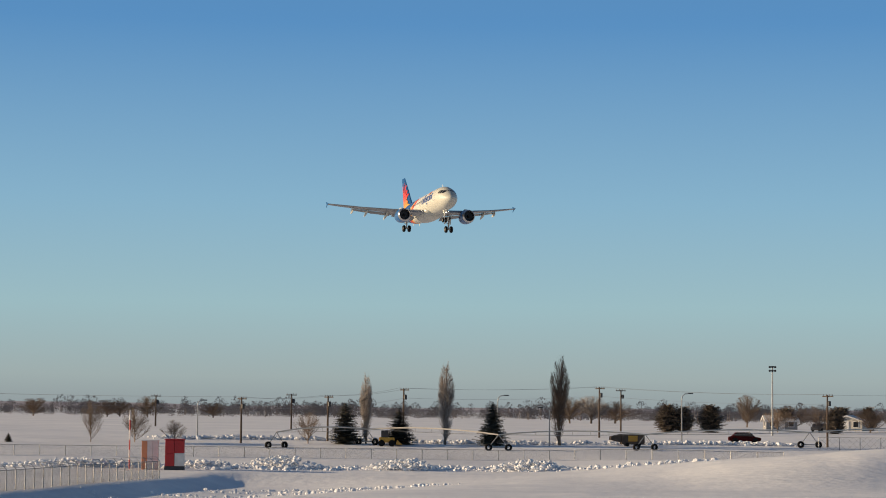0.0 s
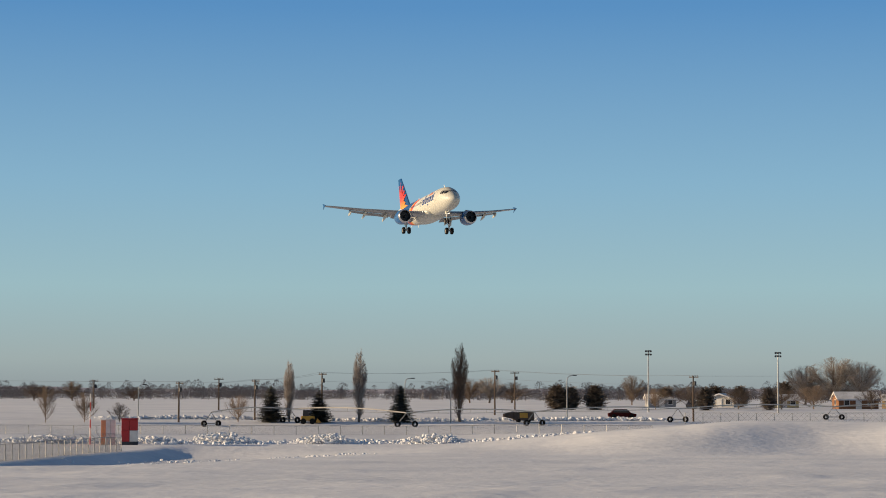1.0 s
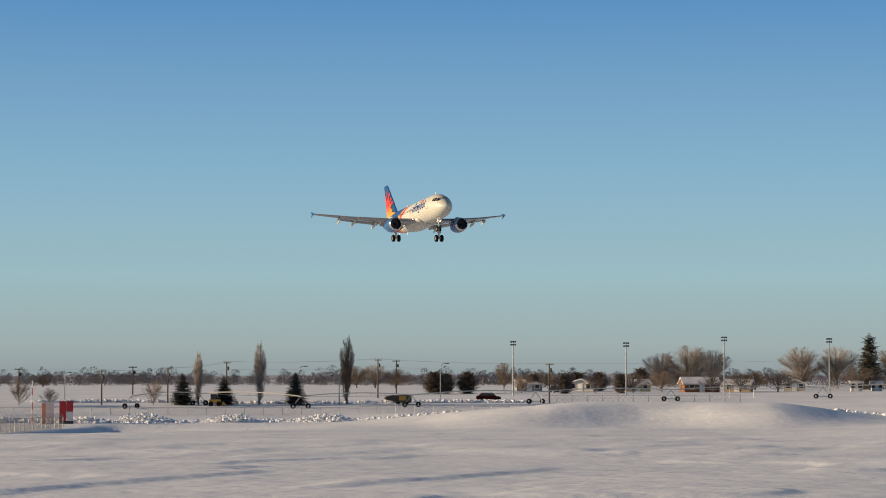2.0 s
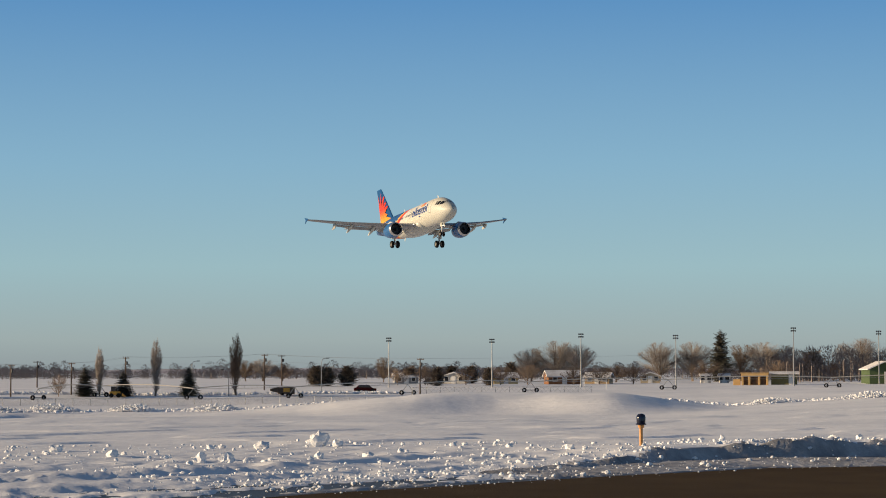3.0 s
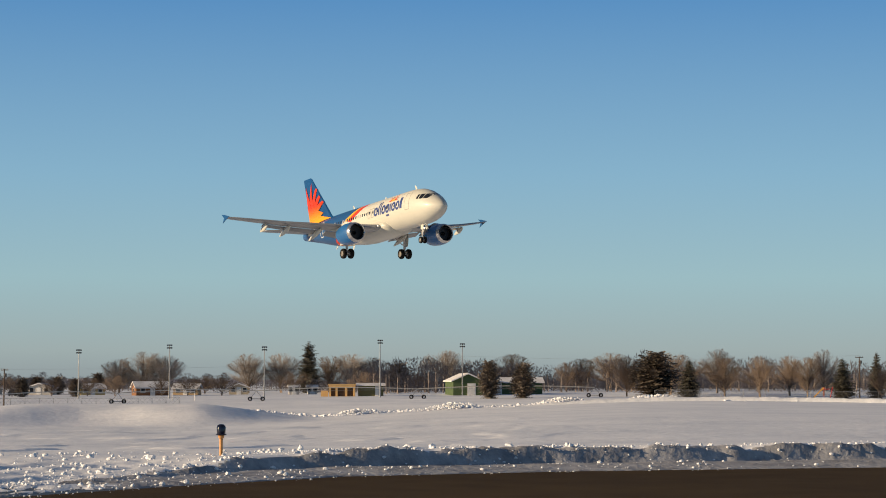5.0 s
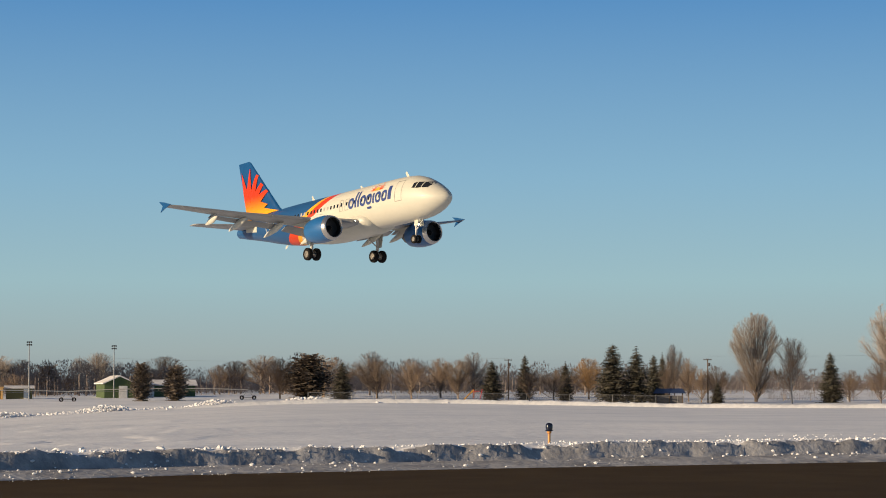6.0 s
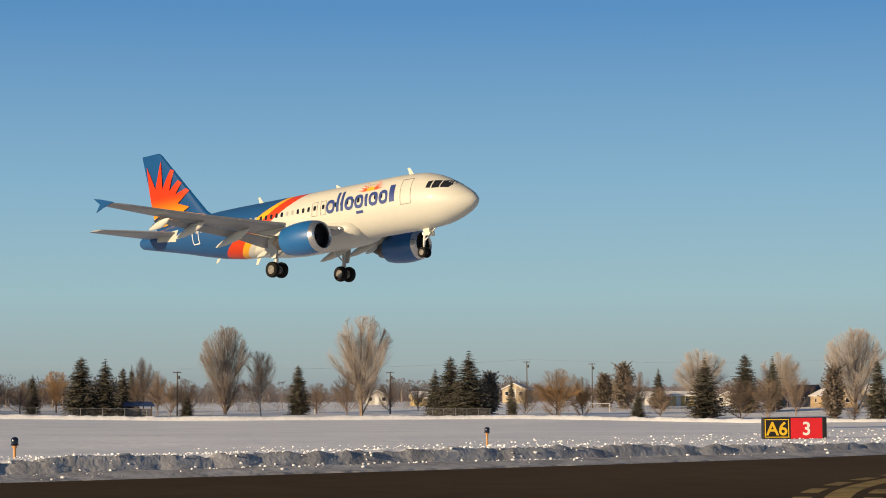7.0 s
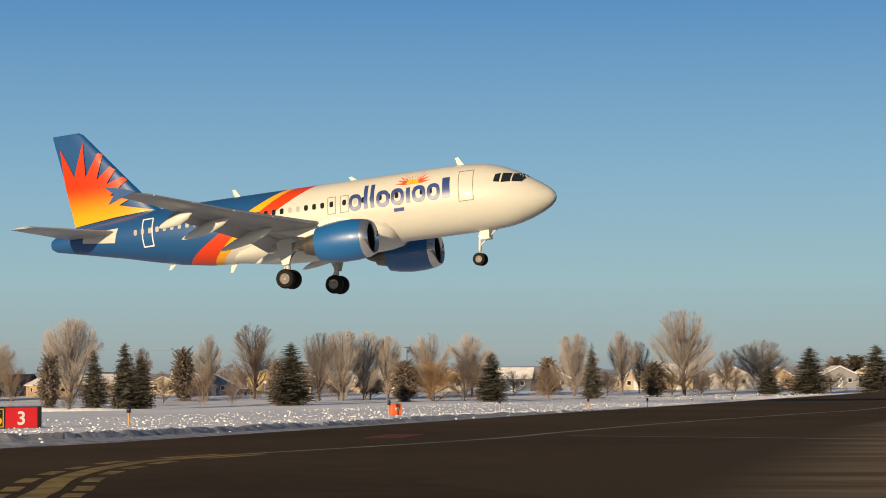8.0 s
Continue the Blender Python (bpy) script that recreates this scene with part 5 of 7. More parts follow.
def scatter_lumps():
    rng = random.Random(5)
    spots = []
    for i in range(20000):          # along the ploughed bank
        s = 88 + 260 * rng.random() ** 1.25
        if s < 114:
            if rng.random() < 0.45:
                continue
            d = 1.6 + abs(rng.gauss(0, 1)) * 1.7 if rng.random() < 0.9 else rng.uniform(0.2, 1.8)
        else:
            d = 1.2 + (12 if s < 126 else 19) * rng.random() ** 1.4 if rng.random() < 0.96 else rng.uniform(0.5, 2)
        if s > 126 and rng.random() < 0.62:
            continue
        size = 0.012 + 0.045 * rng.random() ** 3 + (0.05 * rng.random() if rng.random() < 0.03 else 0)
        spots.append((*edge_point(s, d), size * (1.05 if s > 128 else 0.9)))
    for i in range(1400):          # the churned snow where the pavement bends
        az, r = rng.uniform(-33, -5), 32 + 13 * rng.random() ** 1.1
        x, y = polar(az, r)
        d = float(edge_distance(np.array([x]), np.array([y]))[0][0])
        if d > 0.2:
            spots.append((x, y, 0.010 + 0.055 * rng.random() ** 4))
    for i in range(800):          # bits thrown on to the bare edge
        s = rng.uniform(84, 106)
        spots.append((*edge_point(s, 3.0 - 3.4 * rng.random()), 0.006 + 0.02 * rng.random() ** 3))
    x, y, s = (np.array(c) for c in zip(*spots))
    z = np.maximum(snow_height(x, y), 0.0)
    vs, fs = [], []
    for p in zip(x, y, z, s):
        lump(vs, fs, rng, p[:3], p[3])
    ob = mesh_part("snow_crumbs", vs, fs, SNOW_LUMP)
    tagged(ob, "scattered crumbs of ploughed snow", "snow crumbs", kind="stuff")
    # the ridge of broken snow before the wire fence
    vs, fs, spots = [], [], []
    for i in range(2600):
        az = rng.uniform(-33, 9)
        r = 262 + rng.gauss(0, 1.6) + 2.0 * math.sin(az)
        if -18.5 < az < -9.8:
            continue
        spots.append((*polar(az, r), 0.10 + 0.22 * rng.random() ** 3))
    for az, half, top in ((-26.2, 0.9, 0.9), (-24.0, 0.75, 0.75), (-21.8, 0.75, 0.75), (-6.6, 0.7, 0.6), (-4.0, 0.9, 0.75), (-1.0, 0.8, 0.7), (1.5, 1.0, 0.7), (-29.8, 1.2, 0.6), (-27.6, 0.8, 0.5)):
        for i in range(280):
            g = rng.gauss(0, 0.42)
            spots.append((*polar(az + half * g, 261.5 + rng.gauss(0, 1.3)), 0.09 + 0.17 * rng.random() ** 2, top * max(0, 1 - g * g) * rng.random()))
    for i in range(1300):          # the bank thrown up along the far road
        k = rng.random()
        x, y = -147 + 60 * k + rng.gauss(0, 0.5), 265 + 24 * k + rng.gauss(0, 0.35) + 2 * math.sin(9 * k)
        spots.append((x, y, 0.08 + 0.2 * rng.random() ** 2, 0.25 * rng.random()))
    for i in range(420):          # ruts by the shelter
        k, lane = rng.random(), rng.randrange(4)
        x, y = -108 + 17 * k + rng.gauss(0, 0.5), 211 - 5.0 * lane + 9 * k * k + 2.5 * math.sin(5 * k + lane) + rng.gauss(0, 0.35)
        spots.append((x, y, 0.05 + 0.16 * rng.random() ** 3))
    x, y = np.array([p[0] for p in spots]), np.array([p[1] for p in spots])
    z = snow_height(x, y)
    for p, h in zip(spots, z):
        lump(vs, fs, rng, (p[0], p[1], h + (p[3] if len(p) > 3 else 0)), p[2])
    ob = mesh_part("snow_ridge", vs, fs, SNOW_LUMP)
    tagged(ob, "low ridge of broken snow heaps before the fence", "snow heaps", kind="stuff")


scatter_lumps()

WET_ASPHALT = material("wet_asphalt", (0.020, 0.016, 0.013), 0.5, spots=(0.045, 0.035, 0.028), scale=0.8, fine=6, bump=0.01, bump_scale=14)


def wet_shoulder():
    """Bare wet asphalt showing through the churned snow at the bend."""
    s, d = np.arange(60, 114, 0.5), np.linspace(-0.3, 3.8, 9)
    mid = np.array([edge_point(v, 0.0) for v in s])
    nrm = np.array([edge_point(v, 1.0) for v in s]) - mid
    x, y = mid[:, 0][None] + d[:, None] * nrm[:, 0][None], mid[:, 1][None] + d[:, None] * nrm[:, 1][None]
    ob = grid_mesh("road_shoulder", x, y, x * 0 - 0.005, WET_ASPHALT)
    tagged(ob, "dark wet asphalt shoulder under churned snow", "road shoulder", kind="structure")


wet_shoulder()


def snow_chunk(az, r, wide, tall, seed, label="chunk of ploughed snow lying on the bank"):
    """A big lump, in rounded blocks pressed together."""
    rng = random.Random(seed)
    x, y = polar(az, r + (2.4 if az > -9 else 0))
    bm = bmesh.new()
    for i in range(3 if tall > 0.2 else 1):
        m = Matrix.Translation((rng.uniform(-0.3, 0.3) * wide * (i > 0), rng.uniform(-0.2, 0.2) * wide, tall * (0.42 if i == 0 else rng.uniform(0.2, 0.5)))) @ Matrix.Diagonal((wide * 0.42 * rng.uniform(0.6, 1), wide * 0.38, tall * rng.uniform(0.4, 0.58), 1))
        made = bmesh.ops.create_icosphere(bm, subdivisions=2, radius=1, matrix=m)["verts"]
        for v in made:
            q = v.co * (5 / wide) + Vector((seed, i, 0))
            v.co += v.co.normalized() * (noise.noise(q) * 0.34 + noise.noise(q * 2.7) * 0.2) * tall
    ob = smooth(part("snow_chunk", bm, SNOW_LUMP), 28)
    ob.matrix_basis = pose(x, y, ground_z(x, y) - 0.03, 0, 0, 0)
    tagged(ob, label, "snow chunk", "snow chunks on the bank")


snow_chunk(-19.0, 42.0, 0.40, 0.36, 1, "tall pale block of packed snow standing on the bank")
for k, (az, r, w, h) in enumerate(((-18.5, 41.8, 0.30, 0.20), (-20.55, 41.6, 0.36, 0.18), (-21.6, 42, 0.2, 0.13), (-21.9, 41.7, 0.2, 0.12), (-22.2, 36, 0.32, 0.2), (-21.5, 35, 0.24, 0.22), (-19.0, 37.0, 0.24, 0.16), (-17.7, 37.4, 0.26, 0.15), (-15.4, 40.6, 0.22, 0.12), (-12.3, 38, 0.26, 0.14),
                                   (-24.5, 38, 0.3, 0.16), (-26.0, 41, 0.34, 0.17), (-16.8, 38.6, 0.2, 0.12), (-13.9, 39.6, 0.2, 0.13), (-8.2, 38.6, 0.2, 0.16), (-5.3, 38.8, 0.22, 0.14), (-4.6, 39.2, 0.24, 0.15), (-2.5, 39.4, 0.22, 0.16), (1.6, 39.4, 0.2, 0.14), (3.0, 40.4, 0.18, 0.12), (-0.6, 38.9, 0.16, 0.1), (5.2, 41.5, 0.2, 0.11))):
    snow_chunk(az, r, w, h, 10 + k)


def field_berm():
    """The long low berm at the far side of the field."""
    az = np.arange(-4, 34, 0.06)
    k = np.linspace(-1, 1, 9)
    a, v = np.meshgrid(np.radians(az), k)
    r = 257 + 1.5 * np.sin(np.degrees(a) * 0.35) + 1.0 * v
    x, y = r * np.sin(a), r * np.cos(a)
    ends = smoothstep(-4, 1, np.degrees(a)) * smoothstep(34, 30, np.degrees(a))
    z = snow_height(x, y) - 0.03 + ends * (0.36 + 0.14 * rough(np.degrees(a) * 3, v * 0, 41) + 0.12 * rough(np.degrees(a) * 14, v * 2, 42)) * (1 - np.abs(v) ** 1.6)
    ob = grid_mesh("snow_berm", x, y, z, SNOW_LUMP)
    tagged(ob, "long low snow berm along the edge of the field", "snow berm", kind="structure")


field_berm()

# ---- marks on the pavement ----
def stripe(bm, pts, width, z=0.004):
    """A painted stripe along points."""
    pts = [Vector((*p, 0)) for p in pts]
    rows = []
    for i, p in enumerate(pts):
        d = (pts[min(i + 1, len(pts) - 1)] - pts[max(i - 1, 0)]).normalized()
        nrm = Vector((-d.y, d.x, 0))
        rows.append((bm.verts.new((p + nrm * width / 2) + Vector((0, 0, z))), bm.verts.new((p - nrm * width / 2) + Vector((0, 0, z)))))
    for a, b in zip(rows, rows[1:]):
        bm.faces.new((a[0], a[1], b[1], b[0]))


def curve_points(pts, n=8):
    out = []
    for i in range(len(pts) - 1):
        p0, p1, p2, p3 = (Vector((*pts[max(0, min(len(pts) - 1, i + k))], 0)) for k in (-1, 0, 1, 2))
        for k in range(n):
            t = k / n
            out.append(0.5 * (2 * p1 + (p2 - p0) * t + (2 * p0 - 5 * p1 + 4 * p2 - p3) * t * t + (3 * p1 - p0 - 3 * p2 + p3) * t**3))
    out.append(Vector((*pts[-1], 0)))
    return [(p.x, p.y) for p in out]


def pavement_marks():
    line = curve_points([(9.5, 17), (12.6, 22.4), (15.1, 26.3), (16.4, 28.1), (18.3, 30.9), (20.3, 33.4), (22.1, 35.3), (24.5, 37.4), (28.6, 39.4)])
    bm = bmesh.new()
    stripe(bm, line, 0.42)
    tagged(part("taxiway_line", bm, YELLOW_LINE), "worn yellow taxiway centre line on asphalt", "road marking", kind="structure")
    bm = bmesh.new()
    for side in (-0.55, 0.55):
        for k in range(2, len(line) - 6, 7):
            seg = []
            for i in range(k, k + 5):
                d = (Vector(line[i + 1]) - Vector(line[i - 1])).normalized()
                seg.append((line[i][0] - d.y * side, line[i][1] + d.x * side))
            stripe(bm, seg, 0.30)
    tagged(part("taxiway_dashes", bm, YELLOW_LINE), "worn yellow dashes along the centre line", "road marking", kind="structure")
    bm = bmesh.new()
    stripe(bm, curve_points([(28.6, 39.4), (34.3, 41.6), (41.4, 44.8), (47, 48.2), (60.8, 55.9), (81.3, 66), (100, 75.6), (180, 124)]), 0.30)
    stripe(bm, [(44, 44.8), (45.2, 40.4), (46.2, 36.6), (47.4, 33)], 0.25)
    tagged(part("edge_line", bm, WHITE_LINE), "faded pale line across the asphalt", "road marking", kind="structure")
    bm = bmesh.new()
    box(bm, (4.0, 1.2, 0.004), (40.6, 48.9, 0.004), Matrix.Rotation(radians(40), 4, "Z"))
    tagged(part("red_patch", bm, RED_LINE), "worn red painted panel on asphalt", "road marking", kind="structure")
    bm = bmesh.new()
    vs = [bm.verts.new((x, y, 0.002)) for x, y in ((22, 26), (16, 8), (60, 0), (130, 60), (96, 67), (50, 41))]
    bm.faces.new(vs)
    tagged(part("pale_patch", bm, CONCRETE), "pale frosted patch of pavement", "pavement patch", kind="structure")


def plough_streaks():
    """Bare asphalt with pale frosted streaks, thinning out towards one side."""
    m = material("frosted_concrete", (0.058, 0.037, 0.0155), 0.95, spots=(0.24, 0.175, 0.105), scale=0.45, fine=1.5)
    n, l = m.node_tree.nodes, m.node_tree.links
    turn = n.new("ShaderNodeMapping")
    turn.vector_type = "TEXTURE"
    turn.inputs["Rotation"].default_value[2], turn.inputs["Scale"].default_value[0] = radians(-48), 7.0
    source = n["Texture Coordinate"].outputs["Object"]
    for link in list(source.links):
        l.new(turn.outputs[0], link.to_socket)
    l.new(source, turn.inputs[0])
    xyz, lean, rise, mul = n.new("ShaderNodeSeparateXYZ"), n.new("ShaderNodeMath"), n.new("ShaderNodeMapRange"), n.new("ShaderNodeMath")
    l.new(turn.outputs[0], xyz.inputs[0])
    lean.operation, mul.operation = "MULTIPLY_ADD", "MULTIPLY"
    l.new(xyz.outputs["Y"], lean.inputs[0])
    lean.inputs[1].default_value = -0.0164
    l.new(xyz.outputs["X"], lean.inputs[2])
    l.new(lean.outputs[0], rise.inputs["Value"])
    rise.interpolation_type = "SMOOTHSTEP"
    rise.inputs["From Min"].default_value, rise.inputs["From Max"].default_value = -0.60, -0.15
    mix = n["Mix"]
    fac = mix.inputs["Factor"].links[0].from_socket
    l.new(fac, mul.inputs[0])
    l.new(rise.outputs["Result"], mul.inputs[1])
    l.new(mul.outputs[0], mix.inputs["Factor"])
    return m


CONCRETE = plough_streaks()
pavement_marks()


# ---- airfield furniture ----
ORANGE_POST = material("orange_post_paint", (0.62, 0.30, 0.09), 0.55, spots=(0.48, 0.22, 0.07), scale=5, fine=40)
BLUE_LENS = material("dark_blue_lens", (0.010, 0.012, 0.03), 0.15, scale=5)
SIGN_BLACK = material("sign_black", (0.012, 0.011, 0.010), 0.45, scale=3)
SIGN_RED = material("sign_red", (0.62, 0.015, 0.02), 0.4, spots=(0.55, 0.013, 0.018), scale=3)
SIGN_YELLOW = material("sign_yellow", (0.80, 0.50, 0.02), 0.4, scale=3)
SIGN_WHITE = material("sign_white", (0.82, 0.80, 0.76), 0.4, scale=3)
ORANGE_BOX = material("orange_box_paint", (0.68, 0.12, 0.02), 0.5, spots=(0.55, 0.10, 0.02), scale=3)


def edge_light(x, y, tall):
    ob = thing("taxiway_light", "dark blue taxiway light on an orange post in snow", "taxiway light", "taxiway edge lights", pose(x, y, min(max(ground_z(x, y), 0.16), float(land(np.array([x]), np.array([y]))[0]) + 0.22 * (y < 40) + 0.13 * (y > 40)) - 0.03))
    s = tall
    bm = bmesh.new()
    lathe(bm, [(0, 0.05), (0.03, 0.045), (0.05, 0.032), (s * 0.60, 0.032), (s * 0.62, 0.05), (s * 0.68, 0.058), (s * 0.70, 0.05)], (0, 0, 0), 14, "z", True)
    smooth(part("post", bm, ORANGE_POST, ob, "orange-painted post"))
    bm = bmesh.new()
    lathe(bm, [(s * 0.70, 0.095), (s * 0.72, 0.10), (s * 0.735, 0.085), (s * 0.74, 0.078), (s * 0.90, 0.085), (s * 0.96, 0.072), (s * 0.99, 0.045), (s, 0.01)], (0, 0, 0), 16, "z", True)
    smooth(part("lamp", bm, BLUE_LENS, ob, "dark blue glass lamp"))


for x, y, tall in ((-6.9, 37.7, 0.67), (6.9, 48.4, 0.64), (23.5, 61.5, 0.58), (42.4, 66.7, 0.72), (66.1, 80.1, 0.80), (84.5, 92, 0.82), (104, 104, 0.85), (128, 121, 0.85), (150, 136, 0.85), (172, 150, 0.85), (196, 165.5, 0.85), (218, 179, 0.85), (240, 193, 0.85)):
    edge_light(x, y, tall)


def lettering(text, size, mat, parent, at, name="legend"):
    cu = bpy.data.curves.new(name, "FONT")
    cu.body, cu.size, cu.align_x, cu.extrude = text, size, "CENTER", 0.004
    cu.offset = 0.012
    tmp = bpy.data.objects.new("tmp", cu)
    me = bpy.data.meshes.new_from_object(tmp)
    bpy.data.objects.remove(tmp)
    me.materials.clear()
    me.materials.append(mat)
    ob = new(name, me)
    ob.parent = parent
    ob.matrix_basis = at
    return ob


def guidance_sign():
    a, b = Vector((35.82, 66.17, 0)), Vector((37.92, 65.62, 0))
    mid, along = (a + b) / 2, (b - a)
    turn = math.degrees(math.atan2(along.y, along.x))
    ob = thing("guidance_sign", "black and red lit airfield sign reading A6 and 3, in snow", "airfield sign", "", pose(mid.x, mid.y, ground_z(mid.x, mid.y) - 0.10, 0, 0, turn))
    w, h, z = along.length, 0.78, 0.48
    bm = bmesh.new()
    box(bm, (w, 0.30, h), (0, 0.16, z), bevel=0.02)
    part("housing", bm, SIGN_BLACK, ob, "black sign housing")
    bm = bmesh.new()
    box(bm, (0.16, 0.34, h + 0.01), (0.5 * w + 0.06, 0.16, z), bevel=0.02)
    part("end_cap", bm, SIGN_BLACK, ob, "black end cap")
    for k, x in enumerate((-0.42 * w, 0.0, 0.42 * w)):
        bm = bmesh.new()
        rod(bm, (x, 0.16, 0), (x, 0.16, 0.12), 0.04)
        part("foot", bm, STEEL, ob)
    bm = bmesh.new()
    box(bm, (0.525 * w, 0.012, h * 0.94), (0.225 * w, 0.008, z))
    red = part("red_panel", bm, SIGN_RED, ob, "red panel")
    bm = bmesh.new()
    for x, zz, sx, sz in ((-0.27 * w, z + 0.40 * h, 0.41 * w, 0.03), (-0.27 * w, z - 0.40 * h, 0.41 * w, 0.03), (-0.465 * w, z, 0.03, 0.80 * h), (-0.075 * w, z, 0.03, 0.80 * h)):
        box(bm, (sx, 0.012, sz), (x, 0.004, zz))
    part("border", bm, SIGN_YELLOW, ob, "yellow border")
    stand = pose(0, 0, 0, 90, 0, 0)
    lettering("A6", 0.66, SIGN_YELLOW, ob, Matrix.Translation((-0.27 * w, -0.004, z - 0.235)) @ stand)
    lettering("3", 0.66, SIGN_WHITE, ob, Matrix.Translation((0.225 * w, -0.008, z - 0.235)) @ stand)


guidance_sign()


def orange_box():
    x, y = 66.95, 80.6
    ob = thing("equipment_box", "bright orange metal box standing in snow", "equipment box", "", pose(x, y, ground_z(x, y) - 0.02, 0, 0, -30))
    bm = bmesh.new()
    box(bm, (0.5, 0.44, 0.5), (0, 0, 0.3), bevel=0.03)
    part("body", bm, ORANGE_BOX, ob)
    bm = bmesh.new()
    box(bm, (0.56, 0.5, 0.08), (0, 0, 0.58), bevel=0.03)
    part("lid", bm, ORANGE_BOX, ob)
    bm = bmesh.new()
    box(bm, (0.18, 0.012, 0.10), (0.03, -0.225, 0.38))
    part("plate", bm, SIGN_WHITE, ob, "white plate")


orange_box()


# ---- poles and lamps ----
def pole_pose(x, y, turn=0):
    return pose(x, y, ground_z(x, y) - 0.05, 0, 0, turn)


def floodlight_pole(x, y, tall, heads=2):
    ob = thing("floodlight_pole", "tall thin steel mast with a cluster of floodlights", "light pole", "floodlight masts", pole_pose(x, y, math.degrees(math.atan2(-x, y))))
    bm = bmesh.new()
    rod(bm, (0, 0, 0), (0, 0, tall), 0.11, 0.06, 10)
    part("mast", bm, STEEL, ob)
    for k in range(heads):
        z = tall - 0.05 - 0.42 * k
        bm = bmesh.new()
        rod(bm, (-0.4, 0, z), (0.4, 0, z), 0.035, 0.035, 6)
        arm = part("crossarm", bm, DARK_STEEL, ob)
        for o in (-0.3, 0.0, 0.3):
            bm = bmesh.new()
            lathe(bm, [(0, 0.04), (0.10, 0.11), (0.2, 0.14), (0.21, 0.12)], (0, 0, 0), 10, "z", True)
            bmesh.ops.transform(bm, matrix=Matrix.Translation((o, -0.05, z)) @ Matrix.Rotation(radians(115), 4, "X"), verts=bm.verts[:])
            part("floodlight", bm, DARK_STEEL, arm, "dark floodlight head")


for x, y, tall in ((-96.8, 315.5, 7.9), (-81.1, 319.9, 7.7), (-67.4, 323.0, 8.5), (-52.8, 325.8, 8.2), (-34.7, 328.2, 9.2), (-22.7, 344.3, 8.7)):
    floodlight_pole(x, y, tall)


def utility_pole(x, y, tall, turn):
    ob = thing("utility_pole", "weathered wooden utility pole with a crossarm", "utility pole", "utility poles", pole_pose(x, y, turn))
    bm = bmesh.new()
    rod(bm, (0, 0, 0), (0, 0, tall), 0.11, 0.075, 8)
    part("post", bm, WOOD, ob)
    bm = bmesh.new()
    box(bm, (1.25, 0.09, 0.10), (0, 0.1, tall - 0.14), bevel=0.01)
    arm = part("crossarm", bm, WOOD, ob)
    for o in (-0.52, -0.18, 0.2, 0.52):
        bm = bmesh.new()
        lathe(bm, [(0, 0.02), (0.05, 0.05), (0.09, 0.03), (0.13, 0.05), (0.17, 0.015)], (o, 0.1, tall - 0.09), 8, "z", True)
        part("insulator", bm, STEEL, arm)
    bm = bmesh.new()
    lathe(bm, [(0, 0.14), (0.05, 0.16), (0.45, 0.16), (0.5, 0.1)], (0.24, 0, tall - 1.1), 10, "z", True)
    part("transformer", bm, DARK_STEEL, ob, "grey transformer can")


LINE = [(-190.0, 262.0, 4.4), (-135.7, 263.4, 4.5), (-130.6, 271.9, 4.6), (-123.8, 275.3, 5.4), (-110.8, 297.0, 5.45), (-84.1, 289.5, 5.2)]
for x, y, tall in LINE:
    utility_pole(x, y, tall, -20)
for x, y, tall in ((-172.1, 305.7, 3.9), (66.8, 302.7, 6.6), (40.2, 327.5, 6.45), (138.7, 343.0, 8.3), (103.4, 313.4, 6.7), (-150, 300, 4.2), (150, 340, 8), (196, 330, 8), (-120, 330, 5.2), (252, 300, 8.5)):
    utility_pole(x, y, tall, math.degrees(math.atan2(-x, y)) + 12)


def wire(a, b, sag, name="power_line"):
    bm = bmesh.new()
    a, b = Vector(a), Vector(b)
    n = 10
    pts = [a.lerp(b, k / n) - Vector((0, 0, 4 * sag * (k / n) * (1 - k / n))) for k in range(n + 1)]
    side = (b - a).cross(Vector((0, 0, 1))).normalized() * 0.009
    rise = Vector((0, 0, 0.009))
    loft(bm, [(p + side, p + rise, p - side, p - rise) for p in pts])
    bmesh.ops.recalc_face_normals(bm, faces=bm.faces[:])
    tagged(part(name, bm, STEEL), "thin sagging power line between poles", "power line", "power lines")


for (ax, ay, ah), (bx, by, bh) in zip(LINE, LINE[1:]):
    za, zb = ground_z(ax, ay) + ah, ground_z(bx, by) + bh
    for o, drop in ((-0.5, 0.0), (0.5, 0.0), (0.0, 1.0)):
        wire((ax + o, ay, za - drop), (bx + o, by, zb - drop), 0.25)
for a, b in (((66.8, 302.7, 6.0), (138.7, 343.0, 8.3)), ((138.7, 343, 8.3), (196, 330, 8.2)), ((196, 330, 8.2), (252, 300, 8.7)), ((40.2, 327.5, 6), (-22, 350, 6.2)), ((-22, 350, 6.2), (-84.1, 289.5, 3.6))):
    wire(a, b, 0.6)


